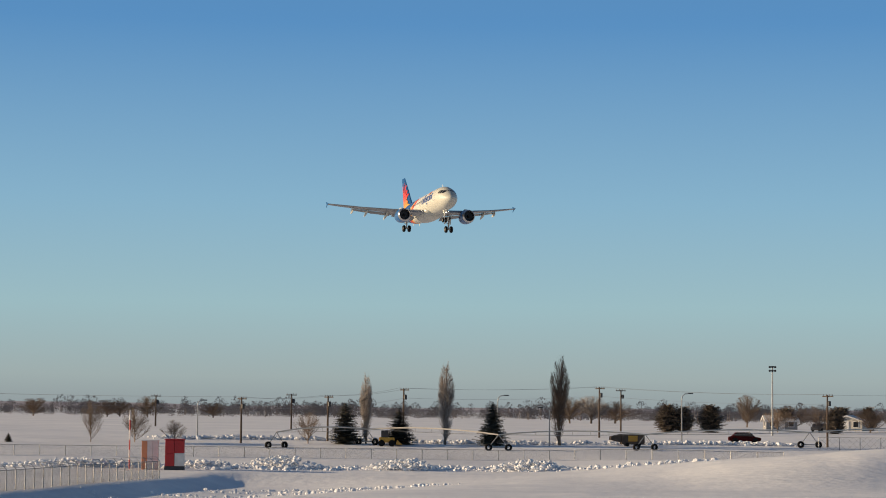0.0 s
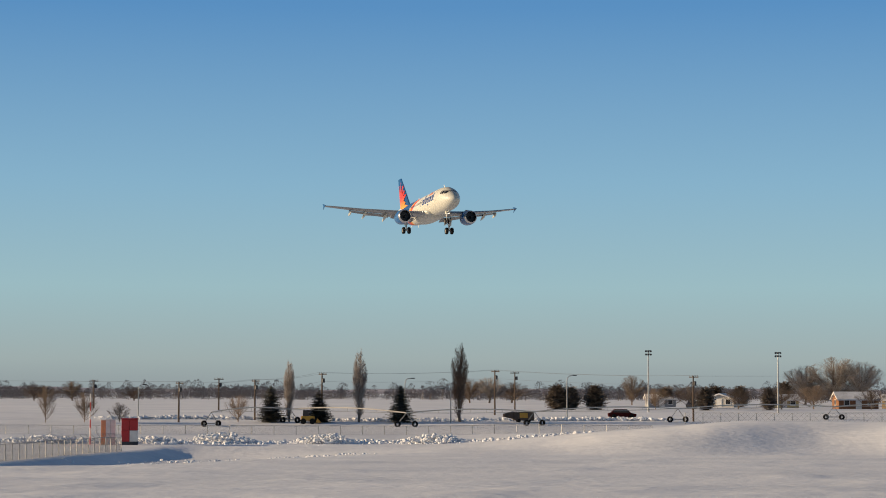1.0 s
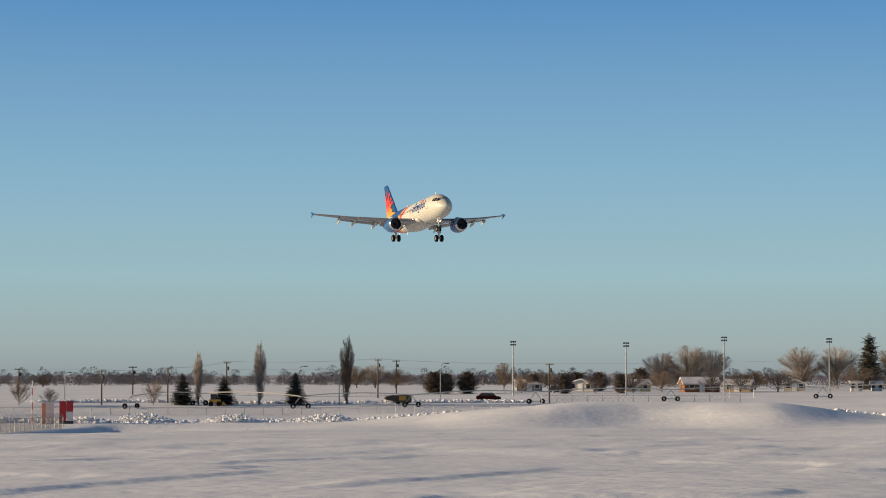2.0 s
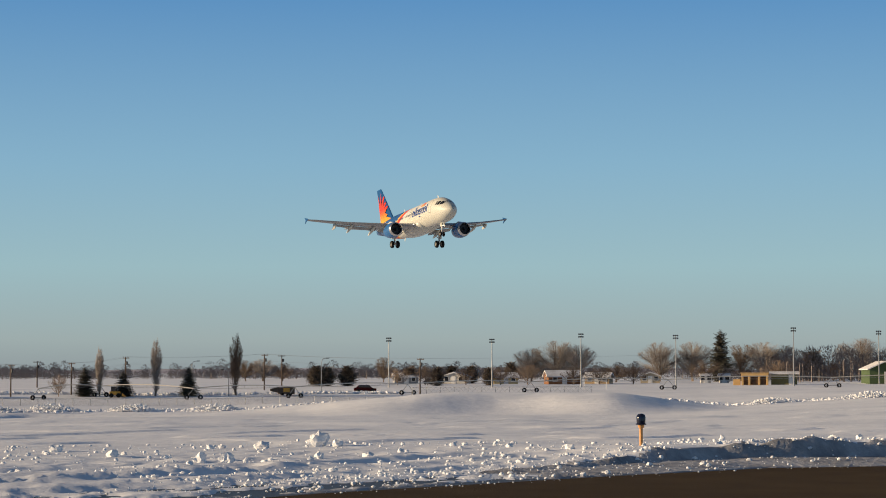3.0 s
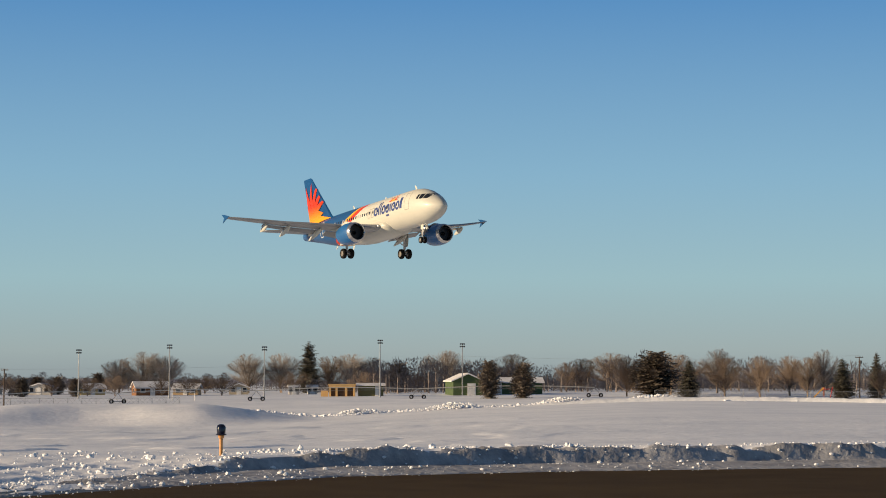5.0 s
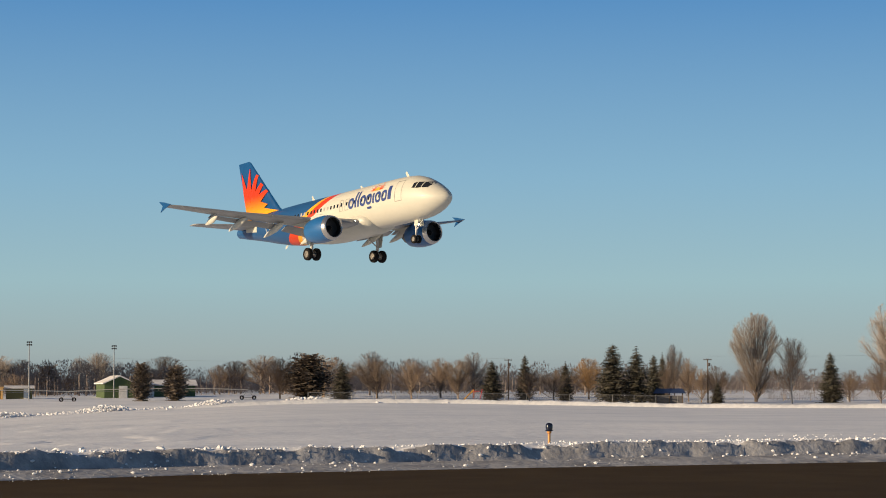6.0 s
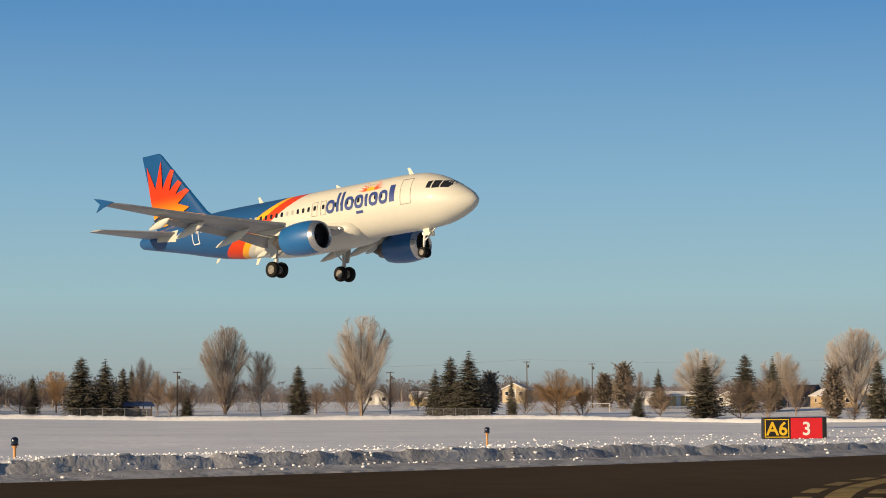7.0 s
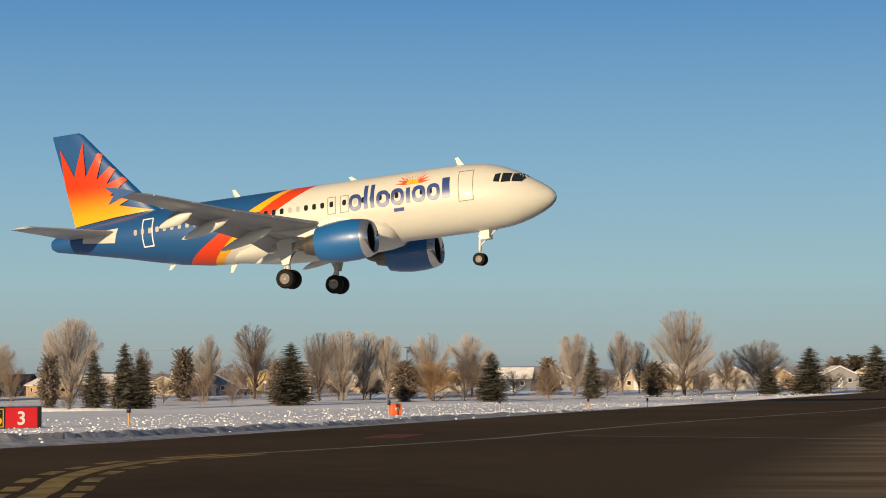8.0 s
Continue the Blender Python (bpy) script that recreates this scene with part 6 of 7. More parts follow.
def street_lamp(x, y, tall, reach):
    ob = thing("street_lamp", "grey street lamp with a curved arm", "street lamp", "street lamps", pole_pose(x, y, math.degrees(math.atan2(-x, y))))
    bm = bmesh.new()
    rod(bm, (0, 0, 0), (0, 0, tall * 0.86), 0.08, 0.05, 8)
    part("post", bm, STEEL, ob)
    bm = bmesh.new()
    pts = [(0, 0, tall * 0.86), (reach * 0.08, 0, tall * 0.94), (reach * 0.3, 0, tall * 0.985), (reach * 0.8, 0, tall)]
    for p, q in zip(pts, pts[1:]):
        rod(bm, p, q, 0.045, 0.04, 6)
    arm = part("arm", bm, STEEL, ob)
    bm = bmesh.new()
    box(bm, (0.5, 0.2, 0.11), (reach, 0, tall), bevel=0.03)
    part("lamp_head", bm, DARK_STEEL, arm)


for x, y, tall, reach in ((-99.4, 290.3, 5.1, 0.9), (-117.1, 283.8, 4.7, 0.9), (-108.5, 276.5, 3.8, -0.9), (-144.5, 269.8, 3.9, 0.7)):
    street_lamp(x, y, tall, reach)

# ---- fences ----
CHAIN = material("chain_link_wire", (0.13, 0.13, 0.135), 0.6, 0.3, spots=(0.08, 0.08, 0.085), scale=4)


def wire_fence(name, pts, tall, step, label, barbed=False, cell=0.16, gauge=0.008):
    """Posts with rails and a net of thin wires along straight runs."""
    ob = thing(name, label, "fence", "wire fences")
    post = None
    for (ax, ay), (bx, by) in zip(pts, pts[1:]):
        a, b = Vector((ax, ay, 0)), Vector((bx, by, 0))
        n = max(1, round((b - a).length / step))
        tops = []
        for k in range(n + 1):
            p = a.lerp(b, k / n)
            p.z = ground_z(p.x, p.y) - 0.05
            tops.append(p)
            if post is None:
                bm = bmesh.new()
                rod(bm, (0, 0, 0), (0, 0, tall), 0.035, 0.035, 8)
                if barbed:
                    rod(bm, (0, 0, tall), (-0.22, -0.12, tall + 0.28), 0.02, 0.02, 6)
                post = part("post", bm, STEEL, ob)
                post.location = p
            else:
                o = post.copy()
                scene.collection.objects.link(o)
                o.location = p
        for p, q in zip(tops, tops[1:]):
            bm = bmesh.new()
            rod(bm, p + Vector((0, 0, tall - 0.03)), q + Vector((0, 0, tall - 0.03)), 0.022, 0.022, 5)
            part("rail", bm, STEEL, ob)
        vs, fs = [], []
        for p, q in zip(tops, tops[1:]):
            m = max(2, int((q - p).length / cell))
            rise = int(tall / cell)
            for k in range(-rise, m):
                for lean in (1, -1):
                    s0 = (k if lean > 0 else k + rise) / m
                    s1 = (k + rise if lean > 0 else k) / m
                    c0, c1 = min(1, max(0, s0)), min(1, max(0, s1))
                    if abs(c0 - c1) < 1e-6:
                        continue
                    z0, z1 = tall * (c0 - s0) / (s1 - s0), tall * (c1 - s0) / (s1 - s0)
                    u, v = p.lerp(q, c0) + Vector((0, 0, z0 + 0.04)), p.lerp(q, c1) + Vector((0, 0, z1))
                    limb(vs, fs, u, v, gauge, gauge)
        mesh_part("mesh", vs, fs, CHAIN, ob, "woven steel wire mesh")
        if barbed:
            bm = bmesh.new()
            for w in (0.33, 0.66, 1.0):
                for p, q in zip(tops, tops[1:]):
                    o = Vector((-0.22 * w, -0.12 * w, tall + 0.28 * w))
                    rod(bm, p + o, q + o, 0.008, 0.008, 4)
            part("barbed_wire", bm, DARK_STEEL, ob)
    return ob


wire_fence("wire_fence", [polar(-33, 277), polar(-27, 276), polar(-20.5, 276), polar(-17.2, 275)], 0.98, 2.2, "long chain-link fence across the snowy field", cell=0.1, gauge=0.003)
wire_fence("wire_fence", [(-112.9, 212.2), (-107.6, 186), (-101.5, 156)], 1.30, 1.36, "chain-link fence with barbed wire arms along a snow bank", True, 0.1, 0.0045)
wire_fence("wire_fence", [polar(1.5, 303), polar(7.5, 302), polar(13.4, 300)], 1.25, 3.2, "chain-link fence before the park trees", cell=0.12, gauge=0.004)
wire_fence("wire_fence", [polar(19.1, 282), polar(21.0, 281)], 1.3, 1.6, "short chain-link fence before the spruces", cell=0.1, gauge=0.005)
wire_fence("wire_fence", [polar(-16.4, 296), polar(-11.5, 298)], 1.3, 1.9, "pipe-rail enclosure on the field", cell=0.5)

# ---- the equipment shelter ----
SHELTER_RED = material("shelter_red_paint", (0.50, 0.02, 0.02), 0.5, spots=(0.38, 0.016, 0.016), scale=2)
SHELTER_WHITE = material("shelter_white_paint", (0.75, 0.70, 0.66), 0.5, spots=(0.6, 0.55, 0.5), scale=2)
SHELTER_ORANGE = material("shelter_orange_paint", (0.75, 0.30, 0.14), 0.5, spots=(0.66, 0.24, 0.10), scale=2)


def shelter():
    x, y = -120.1, 225.9
    ob = thing("equipment_shelter", "red and white chequered airfield equipment shelter in snow", "shelter", "", pole_pose(x, y, 29))
    for k in range(2):
        for j in range(2):
            bm = bmesh.new()
            box(bm, (0.72, 1.5, 1.0), (-0.36 + 0.74 * k, 0, 0.85 + 1.01 * j), bevel=0.02)
            part("panel", bm, SHELTER_WHITE if k and not j else SHELTER_RED, ob, "painted side panel")
    bm = bmesh.new()
    box(bm, (1.6, 1.65, 0.08), (0, 0, 2.42), bevel=0.02)
    part("roof", bm, SHELTER_RED, ob, "red flat roof")
    bm = bmesh.new()
    box(bm, (1.55, 1.5, 0.34), (0.0, 0, 0.17), bevel=0.02)
    part("base", bm, DARK_STEEL, ob)
    ob = thing("chequered_cabinet", "orange and white striped cabinet beside the shelter", "cabinet", "", pole_pose(-122.1, 225.5, 29))
    for k, m in enumerate((SHELTER_ORANGE, SHELTER_WHITE, SHELTER_WHITE)):
        bm = bmesh.new()
        box(bm, (0.42, 1.0, 2.2), (-0.43 + 0.43 * k, 0, 1.15), bevel=0.02)
        part("panel", bm, m, ob, "painted stripe panel")
    bm = bmesh.new()
    box(bm, (1.4, 1.1, 0.07), (0, 0, 2.29), bevel=0.02)
    part("top", bm, SHELTER_WHITE, ob)
    ob = thing("marker_pole", "tall thin red and white banded pole", "marker pole", "", pole_pose(-123.7, 225.0))
    for k in range(6):
        bm = bmesh.new()
        rod(bm, (0, 0, 0.78 * k), (0, 0, 0.78 * k + 0.779), 0.055, 0.055, 8)
        part("band", bm, SHELTER_RED if k % 2 == 0 else SHELTER_WHITE, ob, "red band" if k % 2 == 0 else "white band")


shelter()

# ---- wheeled irrigation line ----
PIPE = material("dull_aluminium_pipe", (0.62, 0.58, 0.52), 0.5, 0.1, spots=(0.5, 0.46, 0.40), scale=1)


def irrigation_line():
    spots = [(-129.1, 258.6), (-124.5, 268.5), (-110.0, 267.2), (-98.1, 275.0), (-85.4, 287.6), (-70.2, 299.9), (-51.6, 311), (-27.8, 317.5), (-0.8, 322.0)]
    ob = thing("irrigation_line", "long wheeled irrigation pipe standing on the snowy field", "irrigation machine")
    tall = 1.5
    tops = [Vector((x, y, ground_z(x, y) + tall)) for x, y in spots]
    for p, q in zip(tops, tops[1:]):
        bm = bmesh.new()
        pts = [p.lerp(q, k / 8) + Vector((0, 0, 0.34 * 4 * (k / 8) * (1 - k / 8))) for k in range(9)]
        tube = []
        for a in pts:
            across = Vector((-(q - p).y, (q - p).x, 0)).normalized()
            tube.append([a + (across * math.cos(g) + Vector((0, 0, 1)) * math.sin(g)) * 0.07 for g in [1.0472 * i for i in range(6)]])
        loft(bm, tube)
        bmesh.ops.recalc_face_normals(bm, faces=bm.faces[:])
        span = part("pipe", bm, PIPE, ob, "arched aluminium water pipe")
        bm = bmesh.new()
        low = [p.lerp(q, k / 8) + Vector((0, 0, 0.34 * 4 * (k / 8) * (1 - k / 8) - 0.42 * math.sin(math.pi * k / 8))) for k in range(9)]
        for a, b in zip(low, low[1:]):
            rod(bm, a, b, 0.02, 0.02, 4)
        part("truss_chord", bm, STEEL, span, "thin steel truss rod")
        for k in range(1, 8):
            bm = bmesh.new()
            rod(bm, pts[k], low[k], 0.018, 0.018, 4)
            part("strut", bm, STEEL, span)
    for p, q in zip(tops, tops[1:] + [tops[-2]]):
        d = (q - p).normalized()
        n = Vector((-d.y, d.x, 0)).normalized()
        side = Vector((d.x, d.y, 0)).normalized()
        bm = bmesh.new()
        foot = [p - Vector((0, 0, tall - 0.3)) + side * 0.95 * s for s in (-1, 1)]
        for f in foot:
            rod(bm, f, p, 0.04, 0.04, 6)
        rod(bm, foot[0], foot[1], 0.05, 0.05, 6)
        tower = part("tower", bm, STEEL, ob, "A-shaped wheeled tower")
        for f in foot:
            bm = bmesh.new()
            lathe(bm, [(-0.13, 0.16), (-0.13, 0.3), (-0.09, 0.34), (0.09, 0.34), (0.13, 0.3), (0.13, 0.16)], (0, 0, 0), 16, "y")
            bmesh.ops.transform(bm, matrix=Matrix.Translation(f) @ Matrix.Rotation(math.atan2(side.y, side.x), 4, "Z"), verts=bm.verts[:])
            part("wheel", bm, RUBBER, tower, "black rubber wheel")


irrigation_line()

# ---- buildings ----
ROOF_SNOW = material("snowy_roof", (0.80, 0.79, 0.80), 0.8, spots=(0.55, 0.53, 0.52), scale=0.5, fine=3, bump=0.05, bump_scale=2)
ROOF_DARK = material("dark_shingles", (0.045, 0.05, 0.065), 0.8, spots=(0.12, 0.12, 0.13), scale=0.5, fine=5)
TIMBER = material("raw_timber", (0.72, 0.48, 0.22), 0.7, spots=(0.58, 0.36, 0.15), scale=0.8, fine=8)
PANE = material("window_pane", (0.02, 0.022, 0.028), 0.08, scale=1)
TRIM = material("white_trim", (0.75, 0.73, 0.70), 0.6, scale=2)
WALLS = {}


def siding(name, colour):
    if name not in WALLS:
        WALLS[name] = material(name + "_siding", colour, 0.7, spots=tuple(c * 0.82 for c in colour), scale=0.5, fine=5)
    return WALLS[name]


def gable_building(name, label, category, x, y, turn, w, d, eave, ridge, wall, roof, openings, along=True, overhang=0.35, group=""):
    """Walls, a pitched roof with eaves, windows and doors on the front (its -y side) and the gable (its -x side)."""
    ob = thing(name, label, category, group, pole_pose(x, y, turn))
    bm = bmesh.new()
    if along:    # ridge along x
        prof = [(-d / 2, 0), (d / 2, 0), (d / 2, eave), (0, ridge), (-d / 2, eave)]
        loft(bm, [[(s * w / 2, p, q) for p, q in prof] for s in (-1, 1)])
    else:        # gable to the front
        prof = [(-w / 2, 0), (w / 2, 0), (w / 2, eave), (0, ridge), (-w / 2, eave)]
        loft(bm, [[(p, s * d / 2, q) for p, q in prof] for s in (-1, 1)])
    bmesh.ops.recalc_face_normals(bm, faces=bm.faces[:])
    body = part("wall", bm, wall, ob)
    half = (d if along else w) / 2
    run = (w if along else d) / 2 + overhang
    rise = (ridge - eave) / half
    for s in (-1, 1):
        bm = bmesh.new()
        o = half + overhang
        sec = [(0, ridge + 0.02), (s * o, ridge - rise * o + 0.02), (s * o, ridge - rise * o + 0.20), (0, ridge + 0.22)]
        loft(bm, [[(e * run, p, q) if along else (p, e * run, q) for p, q in sec] for e in (-1, 1)])
        bmesh.ops.recalc_face_normals(bm, faces=bm.faces[:])
        part("roof", bm, roof, ob)
    for kind, face, u, z, ow, oh, mat in openings:
        at = {"f": lambda a: (u, -d / 2 - a, z), "l": lambda a: (-w / 2 - a, u, z), "r": lambda a: (w / 2 + a, u, z)}[face]
        size = (lambda a, b, c: (a, c, b)) if face == "f" else (lambda a, b, c: (c, a, b))
        bm = bmesh.new()
        box(bm, size(ow + 0.16, oh + 0.16, 0.06), at(0.02))
        fr = part(kind, bm, TRIM, ob)
        bm = bmesh.new()
        box(bm, size(ow, oh, 0.04), at(0.045))
        part("pane" if kind == "window" else "leaf", bm, mat, fr)
    return ob


def facing(x, y):
    return math.degrees(math.atan2(-x, y))


GREEN = siding("green_metal", (0.085, 0.12, 0.06))
gable_building("barn", "green metal barn with a pale sliding door and snowy roof", "barn", -23.0, 352.5, facing(-23, 350) + 6, 5.0, 14, 2.4, 3.5, GREEN, ROOF_SNOW,
               [("door", "f", 0.55, 0.95, 1.25, 1.9, TRIM), ("window", "r", -3, 1.4, 0.9, 0.7, PANE), ("window", "r", 2, 1.4, 0.9, 0.7, PANE)], False)
gable_building("barn_wing", "long low green shed beside the barn", "shed", -14.6, 357.5, facing(-14, 356) + 6, 9, 5, 2.0, 2.7, GREEN, ROOF_SNOW, [("door", "f", -3, 0.9, 1.0, 1.8, TRIM)])
gable_building("shed", "low olive shed with a snowy roof", "shed", -38.2, 346.5, facing(-38, 346), 4.2, 4, 1.75, 2.0, siding("olive", (0.17, 0.155, 0.075)), ROOF_SNOW, [("door", "f", 1.2, 0.8, 0.8, 1.6, TRIM)])


def timber_shed():
    x, y = -42.5, 342.3
    ob = thing("timber_shed", "unfinished shed of raw yellow timber with open front", "shed", "", pole_pose(x, y, facing(x, y)))
    for px in (-2.0, -0.9, 0.7, 2.0):
        for py in (-1.2, 1.2):
            bm = bmesh.new()
            box(bm, (0.34, 0.2, 1.9), (px, py, 0.95), bevel=0.015)
            part("post", bm, TIMBER, ob)
    bm = bmesh.new()
    box(bm, (4.6, 3.0, 0.16), (0, 0, 2.0), bevel=0.02)
    part("roof", bm, TIMBER, ob)
    bm = bmesh.new()
    box(bm, (4.4, 0.12, 0.34), (0, -1.35, 1.74), bevel=0.02)
    part("beam", bm, TIMBER, ob)
    # dark wood instead of raw timber: the open shed's inner shade as colour
    bm = bmesh.new()
    box(bm, (4.2, 0.1, 1.9), (0, 1.35, 0.95))
    part("back_wall", bm, WOOD, ob)
    bm = bmesh.new()
    box(bm, (1.2, 0.12, 1.0), (-2.9, -0.6, 0.5), bevel=0.02)
    part("low_wall", bm, TIMBER, ob)


timber_shed()


def picnic_shelter():
    x, y = polar(11.4, 306)
    ob = thing("picnic_shelter", "small park shelter with a dark blue roof", "shelter", "", pole_pose(x, y, facing(x, y)))
    blue = material("blue_metal_roof", (0.018, 0.035, 0.10), 0.4, spots=(0.03, 0.05, 0.12), scale=1)
    for px in (-1.9, 0, 1.9):
        for py in (-1.3, 1.3):
            bm = bmesh.new()
            box(bm, (0.16, 0.16, 1.5), (px, py, 0.75))
            part("post", bm, WOOD, ob)
    bm = bmesh.new()
    box(bm, (3.9, 2.6, 1.15), (0, 0.1, 0.6), bevel=0.02)
    part("block_wall", bm, ROOF_DARK, ob, "dark block wall")
    bm = bmesh.new()
    loft(bm, [[(-2.4, -1.7, 1.5), (2.4, -1.7, 1.5), (2.4, 1.7, 1.5), (-2.4, 1.7, 1.5)], [(-1.9, -0.1, 2.2), (1.9, -0.1, 2.2), (1.9, 0.1, 2.2), (-1.9, 0.1, 2.2)]])
    bmesh.ops.recalc_face_normals(bm, faces=bm.faces[:])
    part("roof", bm, blue, ob, "dark blue hipped metal roof")


picnic_shelter()

# houses: heading, distance, turn, width, depth, eave, ridge, wall, roof, gable to the front
CREAM, YELLOWISH, BLUEISH, GREY, BROWNISH, WHITEISH, TAN = (siding(n, c) for n, c in (("cream", (0.50, 0.42, 0.30)), ("pale_yellow", (0.56, 0.43, 0.20)), ("slate_blue", (0.10, 0.14, 0.21)), ("grey", (0.27, 0.27, 0.28)), ("brown", (0.22, 0.11, 0.06)), ("white", (0.52, 0.49, 0.45)), ("tan", (0.45, 0.33, 0.20))))
HOUSES = [
    (-12.3, 378, 10, 6.5, 5, 1.7, 2.9, BROWNISH, ROOF_SNOW, 0), (-11.3, 385, -8, 5, 5, 1.5, 2.4, TAN, ROOF_SNOW, 0), (-13.9, 388, 12, 5, 4, 1.5, 2.4, YELLOWISH, ROOF_SNOW, 0), (-15.2, 395, -12, 5, 5, 1.6, 2.5, WHITEISH, ROOF_SNOW, 1), (-16.6, 400, 6, 5, 4, 1.5, 2.3, GREY, ROOF_SNOW, 0), (-9.9, 392, 0, 4, 4, 1.6, 2.4, CREAM, ROOF_SNOW, 1), (-8.4, 380, 4, 2.0, 2, 1.7, 2.0, WHITEISH, ROOF_SNOW, 0), (-7.9, 382, 4, 1.8, 2, 1.6, 1.9, WHITEISH, ROOF_SNOW, 0),
    (19.25, 400, 10, 6, 5, 1.9, 3.2, YELLOWISH, ROOF_SNOW, 0), (17.9, 420, 0, 5, 5, 2.0, 3.4, WHITEISH, ROOF_SNOW, 1), (21.75, 440, -14, 5.5, 6, 3.6, 5.0, CREAM, ROOF_SNOW, 1), (25.2, 405, 15, 5, 5, 1.8, 3.0, GREY, ROOF_SNOW, 0), (26.1, 395, 8, 6.5, 5, 2.4, 3.2, YELLOWISH, ROOF_SNOW, 0),
    (29.3, 390, -15, 8, 6, 2.2, 3.9, BLUEISH, ROOF_DARK, 0), (30.3, 380, 20, 6, 6, 2.2, 3.7, TAN, ROOF_SNOW, 1), (31.6, 385, 10, 6, 6, 2.6, 3.9, CREAM, ROOF_SNOW, 0), (33.4, 385, -5, 5, 5, 2.2, 3.4, CREAM, ROOF_SNOW, 1), (32.2, 410, 0, 7, 6, 2.3, 4.0, BROWNISH, ROOF_DARK, 0), (34.55, 375, 24, 6.5, 6, 2.3, 3.9, BLUEISH, ROOF_SNOW, 1), (34.05, 385, 10, 5.5, 6, 2.3, 3.8, WHITEISH, ROOF_SNOW, 0),
    (36.3, 390, -18, 7, 6, 2.7, 4.4, YELLOWISH, ROOF_SNOW, 1), (37.2, 382, 16, 7, 6, 2.0, 3.6, BLUEISH, ROOF_SNOW, 1), (38.4, 390, 5, 6, 6, 2.4, 4.0, CREAM, ROOF_SNOW, 0), (39.7, 395, -10, 7, 6, 2.6, 4.1, TAN, ROOF_SNOW, 0), (41.1, 398, 12, 6, 6, 2.4, 4.0, WHITEISH, ROOF_SNOW, 1), (43.0, 395, -8, 6.5, 6, 2.6, 4.4, BLUEISH, ROOF_SNOW, 0), (44.0, 405, 10, 6, 6, 2.4, 4.0, GREY, ROOF_SNOW, 1), (46.2, 400, 14, 5, 6, 2.3, 3.8, CREAM, ROOF_SNOW, 1), (47.5, 402, -12, 6, 6, 3.4, 4.9, CREAM, ROOF_SNOW, 0), (48.9, 395, 8, 7, 6, 2.6, 4.2, WHITEISH, ROOF_SNOW, 1), (50.2, 405, -6, 6, 6, 2.4, 4.1, TAN, ROOF_SNOW, 1), (51.7, 410, 15, 7, 6, 2.5, 4.2, GREY, ROOF_SNOW, 1), (52.7, 415, -15, 7, 6, 2.5, 4.4, CREAM, ROOF_SNOW, 1), (53.6, 420, 0, 6, 6, 2.4, 4.0, WHITEISH, ROOF_SNOW, 0), (27.5, 400, 0, 5, 5, 2.0, 3.2, WHITEISH, ROOF_SNOW, 1)]
for az, r, turn, w, d, eave, ridge, wall, roof, front in HOUSES:
    x, y = polar(az, r)
    colour = wall.name.replace("_siding", "").replace("_", " ")
    gable_building("house", f"{colour} house with a {'snow-covered' if roof is ROOF_SNOW else 'dark shingle'} pitched roof", "house", x, y, facing(x, y) + turn, (1.05 if az > 28 else 0.9) * w, d, (0.95 if az > 28 else 0.82) * eave, (0.97 if az > 28 else 0.82) * ridge, wall, roof,
                   [("window", "f", -0.27 * w, 0.58 * eave, 0.7, 0.75, PANE), ("window", "f", 0.27 * w, 0.58 * eave, 0.7, 0.75, PANE), ("door", "f", 0.0, 0.42 * eave, 0.7, 0.8 * eave, TRIM), ("window", "l", 0.0, 0.58 * eave, 0.8, 0.7, PANE)], not front, 0.3, "houses beyond the field")


# ---- vehicles and small things by the road ----
CAR_RED = material("red_car_paint", (0.06, 0.006, 0.006), 0.9, spots=(0.04, 0.005, 0.005), scale=1, coat=0.05)
CAR_DARK = material("dark_car_paint", (0.02, 0.022, 0.03), 0.3, scale=1, coat=0.5)
MACHINE_YELLOW = material("yellow_machine_paint", (0.62, 0.32, 0.03), 0.5, spots=(0.45, 0.22, 0.03), scale=1)


def car(x, y, turn, paint, label):
    ob = thing("car", label, "car", "parked cars", pole_pose(x, y, turn))
    bm = bmesh.new()
    prof = [(-1.6, 0.25), (1.6, 0.25), (1.65, 0.6), (1.0, 0.72), (0.55, 1.15), (-0.9, 1.15), (-1.3, 0.75), (-1.65, 0.68)]
    loft(bm, [[(p, s * 0.68, q) for p, q in prof] for s in (-1, 1)])
    bmesh.ops.recalc_face_normals(bm, faces=bm.faces[:])
    bmesh.ops.bevel(bm, geom=bm.edges[:], offset=0.05, segments=2, affect="EDGES")
    part("body", bm, paint, ob)
    for s in (-1, 1):
        bm = bmesh.new()
        loft(bm, [[(0.85, s * (0.69 + e), 0.76), (0.5, s * (0.69 + e), 1.08), (-0.85, s * (0.69 + e), 1.08), (-1.15, s * (0.69 + e), 0.78)] for e in (0, 0.012)])
        part("side_window", bm, GLASS, ob)
        for wx in (-1.0, 1.05):
            bm = bmesh.new()
            lathe(bm, [(-0.1, 0.03), (-0.1, 0.26), (-0.06, 0.3), (0.06, 0.3), (0.1, 0.26), (0.1, 0.03)], (wx, s * 0.62, 0.3), 16, "y", True)
            part("wheel", bm, RUBBER, ob)


car(-93.7, 293.5, 22, CAR_RED, "small dark red car parked on the snowy road")
for az, r, turn, paint, label in ((-15.9, 372, 80, CAR_DARK, "dark car parked by the snowy yard"), (35.6, 372, 20, CAR_DARK, "dark car parked before a house"), (39.0, 372, -10, CAR_DARK, "dark car parked in a snowy drive")):
    car(*polar(az, r), turn, paint, label)


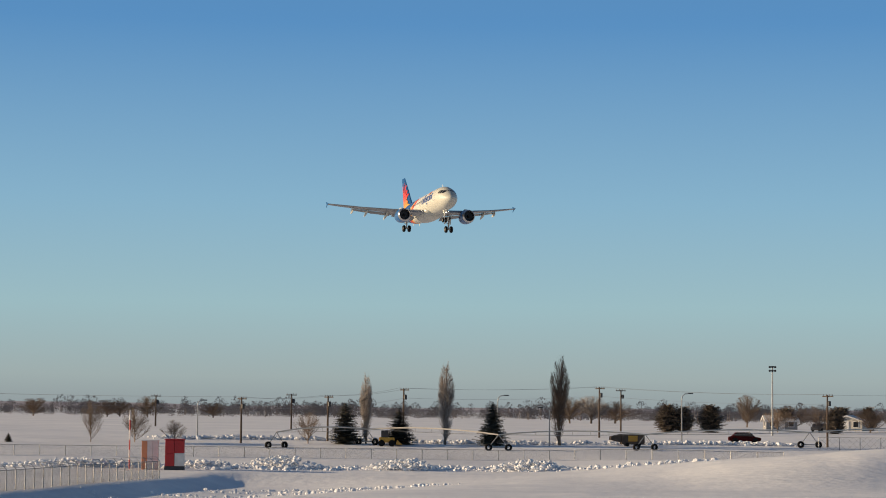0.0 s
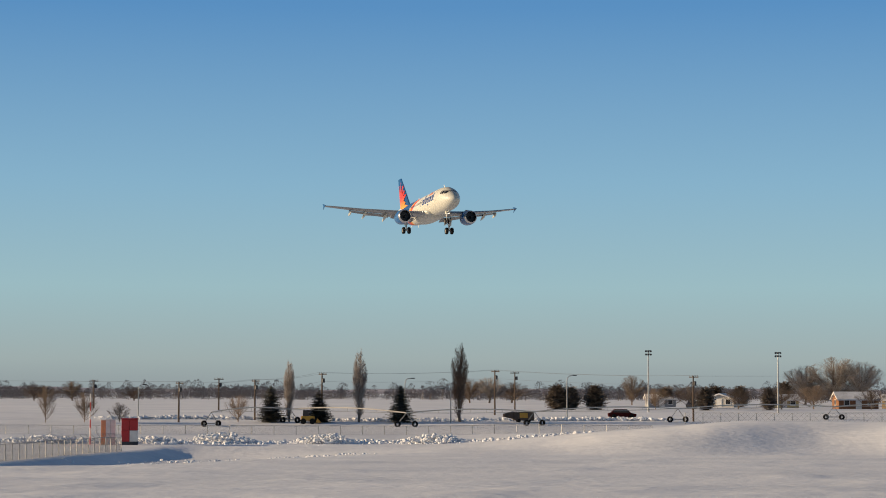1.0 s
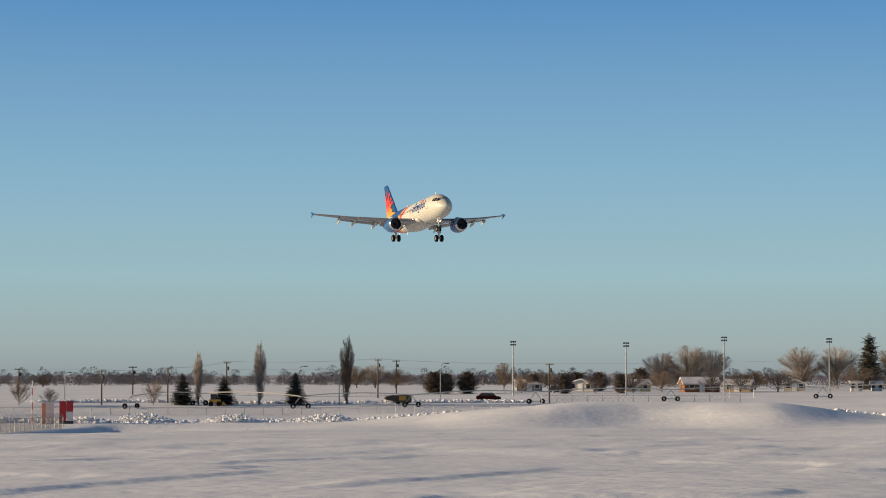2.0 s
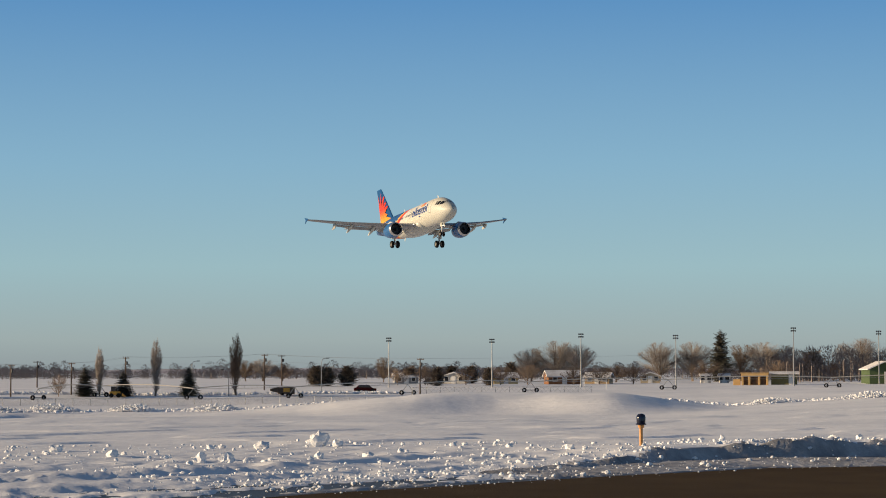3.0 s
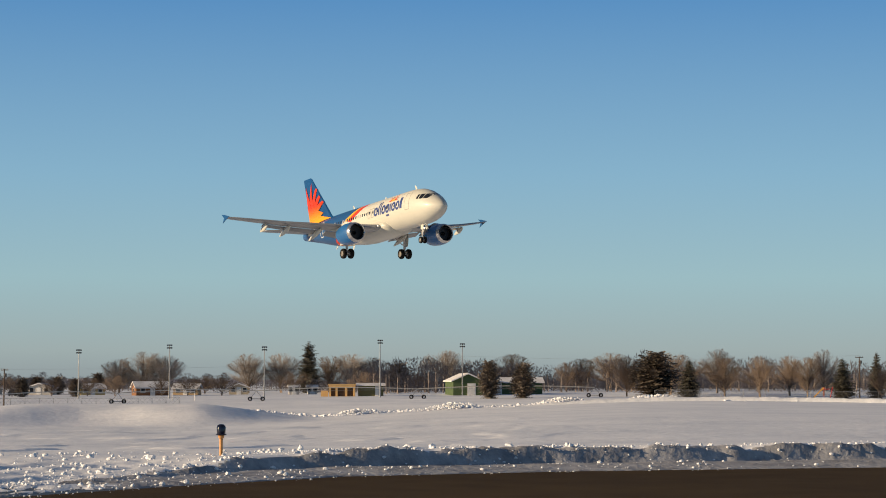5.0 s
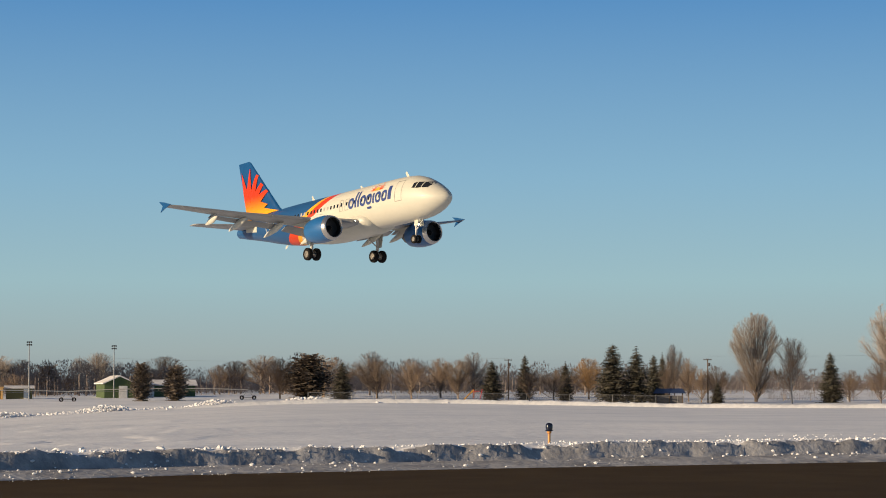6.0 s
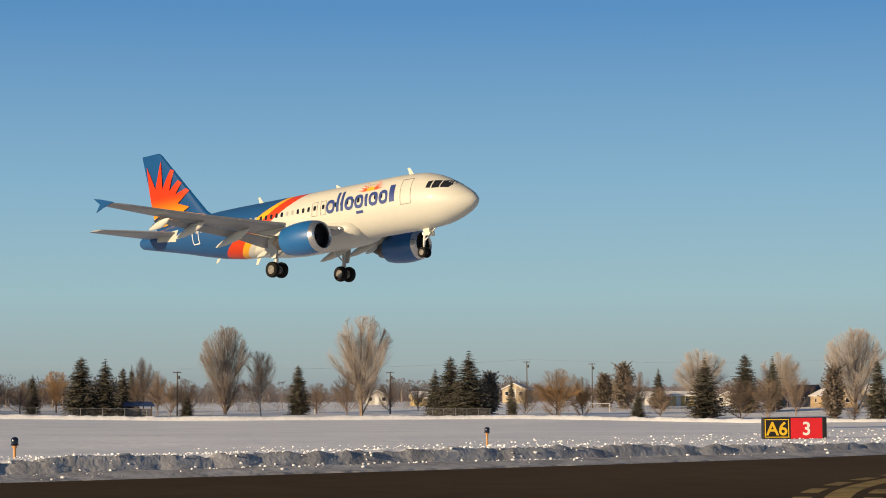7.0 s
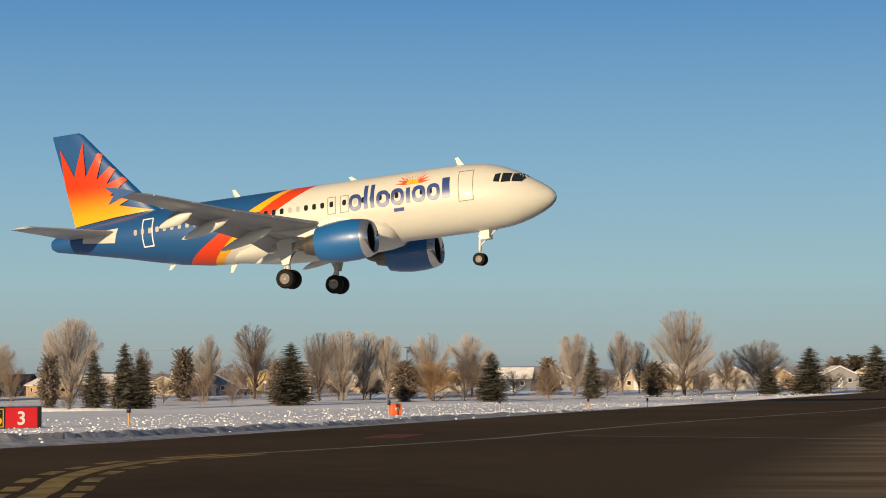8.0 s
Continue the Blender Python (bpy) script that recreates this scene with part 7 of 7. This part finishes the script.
def trailer():
    x, y = -101.6, 280.5
    ob = thing("box_trailer", "dark box trailer with an orange panel on snow", "trailer", "", pole_pose(x, y, facing(x, y) + 8))
    ob.scale = (0.76, 0.76, 0.8)
    bm = bmesh.new()
    box(bm, (3.0, 1.6, 1.25), (0.35, 0, 0.9), bevel=0.04)
    part("body", bm, WOOD, ob)
    bm = bmesh.new()
    box(bm, (1.2, 0.02, 0.7), (0.3, -0.82, 1.0))
    part("panel", bm, MACHINE_YELLOW, ob, "orange panel")
    bm = bmesh.new()
    loft(bm, [[(-2.6, s * 0.7, 1.2), (-1.2, s * 0.7, 1.55), (-1.2, s * 0.7, 0.5), (-2.6, s * 0.7, 0.8)] for s in (-1, 1)])
    bmesh.ops.recalc_face_normals(bm, faces=bm.faces[:])
    part("cover", bm, WOOD, ob, "dark sloping cover")
    for wx in (-0.4, 1.1):
        for s in (-1, 1):
            bm = bmesh.new()
            lathe(bm, [(-0.09, 0.03), (-0.09, 0.25), (0.09, 0.25), (0.09, 0.03)], (wx, s * 0.72, 0.26), 14, "y", True)
            part("wheel", bm, RUBBER, ob)


trailer()


def yellow_loader():
    x, y = -121.9, 267.6
    ob = thing("loader", "small yellow snow loader parked by a poplar", "loader", "", pole_pose(x, y, facing(x, y)))
    bm = bmesh.new()
    box(bm, (1.5, 0.9, 0.5), (0, 0, 0.65), bevel=0.06)
    part("chassis", bm, MACHINE_YELLOW, ob)
    bm = bmesh.new()
    box(bm, (0.7, 0.8, 0.7), (-0.2, 0, 1.2), bevel=0.05)
    part("cab", bm, GLASS, ob, "glazed dark cab")
    bm = bmesh.new()
    loft(bm, [[(0.9, s * 0.6, 0.2), (1.5, s * 0.6, 0.15), (1.4, s * 0.6, 0.3), (1.0, s * 0.6, 0.65)] for s in (-1, 1)])
    bmesh.ops.recalc_face_normals(bm, faces=bm.faces[:])
    part("bucket", bm, MACHINE_YELLOW, ob)
    for wx in (-0.5, 0.5):
        for s in (-1, 1):
            bm = bmesh.new()
            lathe(bm, [(-0.11, 0.03), (-0.11, 0.32), (0.11, 0.32), (0.11, 0.03)], (wx, s * 0.45, 0.33), 14, "y", True)
            part("wheel", bm, RUBBER, ob)


yellow_loader()


def goal(az, r):
    x, y = polar(az, r)
    ob = thing("football_goal", "white tubular football goal in the snowy park", "goal", "football goals", pole_pose(x, y, facing(x, y) + 10))
    for px in (-1.7, 1.7):
        bm = bmesh.new()
        rod(bm, (px, 0, 0), (px, 0, 1.45), 0.05, 0.05, 8)
        part("post", bm, SIGN_WHITE, ob)
    bm = bmesh.new()
    rod(bm, (-1.75, 0, 1.45), (1.75, 0, 1.45), 0.05, 0.05, 8)
    part("crossbar", bm, SIGN_WHITE, ob)


goal(24.0, 345)
goal(15.9, 330)
goal(-11.4, 318)


def slide():
    x, y = polar(5.95, 310)
    ob = thing("playground_slide", "yellow playground slide with a red frame in the park", "slide", "", pole_pose(x, y, facing(x, y)))
    bm = bmesh.new()
    for s in (-0.22, 0.22):
        loft(bm, [[(-0.9, s, 0.15), (-0.9, s + 0.05, 0.15), (-0.9, s + 0.05, 0.4), (-0.9, s, 0.4)], [(0.5, s, 1.5), (0.5, s + 0.05, 1.5), (0.5, s + 0.05, 1.75), (0.5, s, 1.75)]])
    loft(bm, [[(-0.9, -0.22, 0.15), (-0.9, 0.27, 0.15), (-0.9, 0.27, 0.22), (-0.9, -0.22, 0.22)], [(0.5, -0.22, 1.5), (0.5, 0.27, 1.5), (0.5, 0.27, 1.57), (0.5, -0.22, 1.57)]])
    bmesh.ops.recalc_face_normals(bm, faces=bm.faces[:])
    part("chute", bm, MACHINE_YELLOW, ob, "yellow chute")
    for px in (0.55, 1.4):
        for py in (-0.3, 0.3):
            bm = bmesh.new()
            rod(bm, (px, py, 0), (px + (0.4 if px > 1 else 0), py, 1.75), 0.05, 0.05, 6)
            part("leg", bm, SHELTER_RED, ob, "red frame leg")
    bm = bmesh.new()
    box(bm, (0.9, 0.7, 0.08), (0.95, 0, 1.45))
    part("platform", bm, SHELTER_RED, ob, "red platform")


slide()


motions()
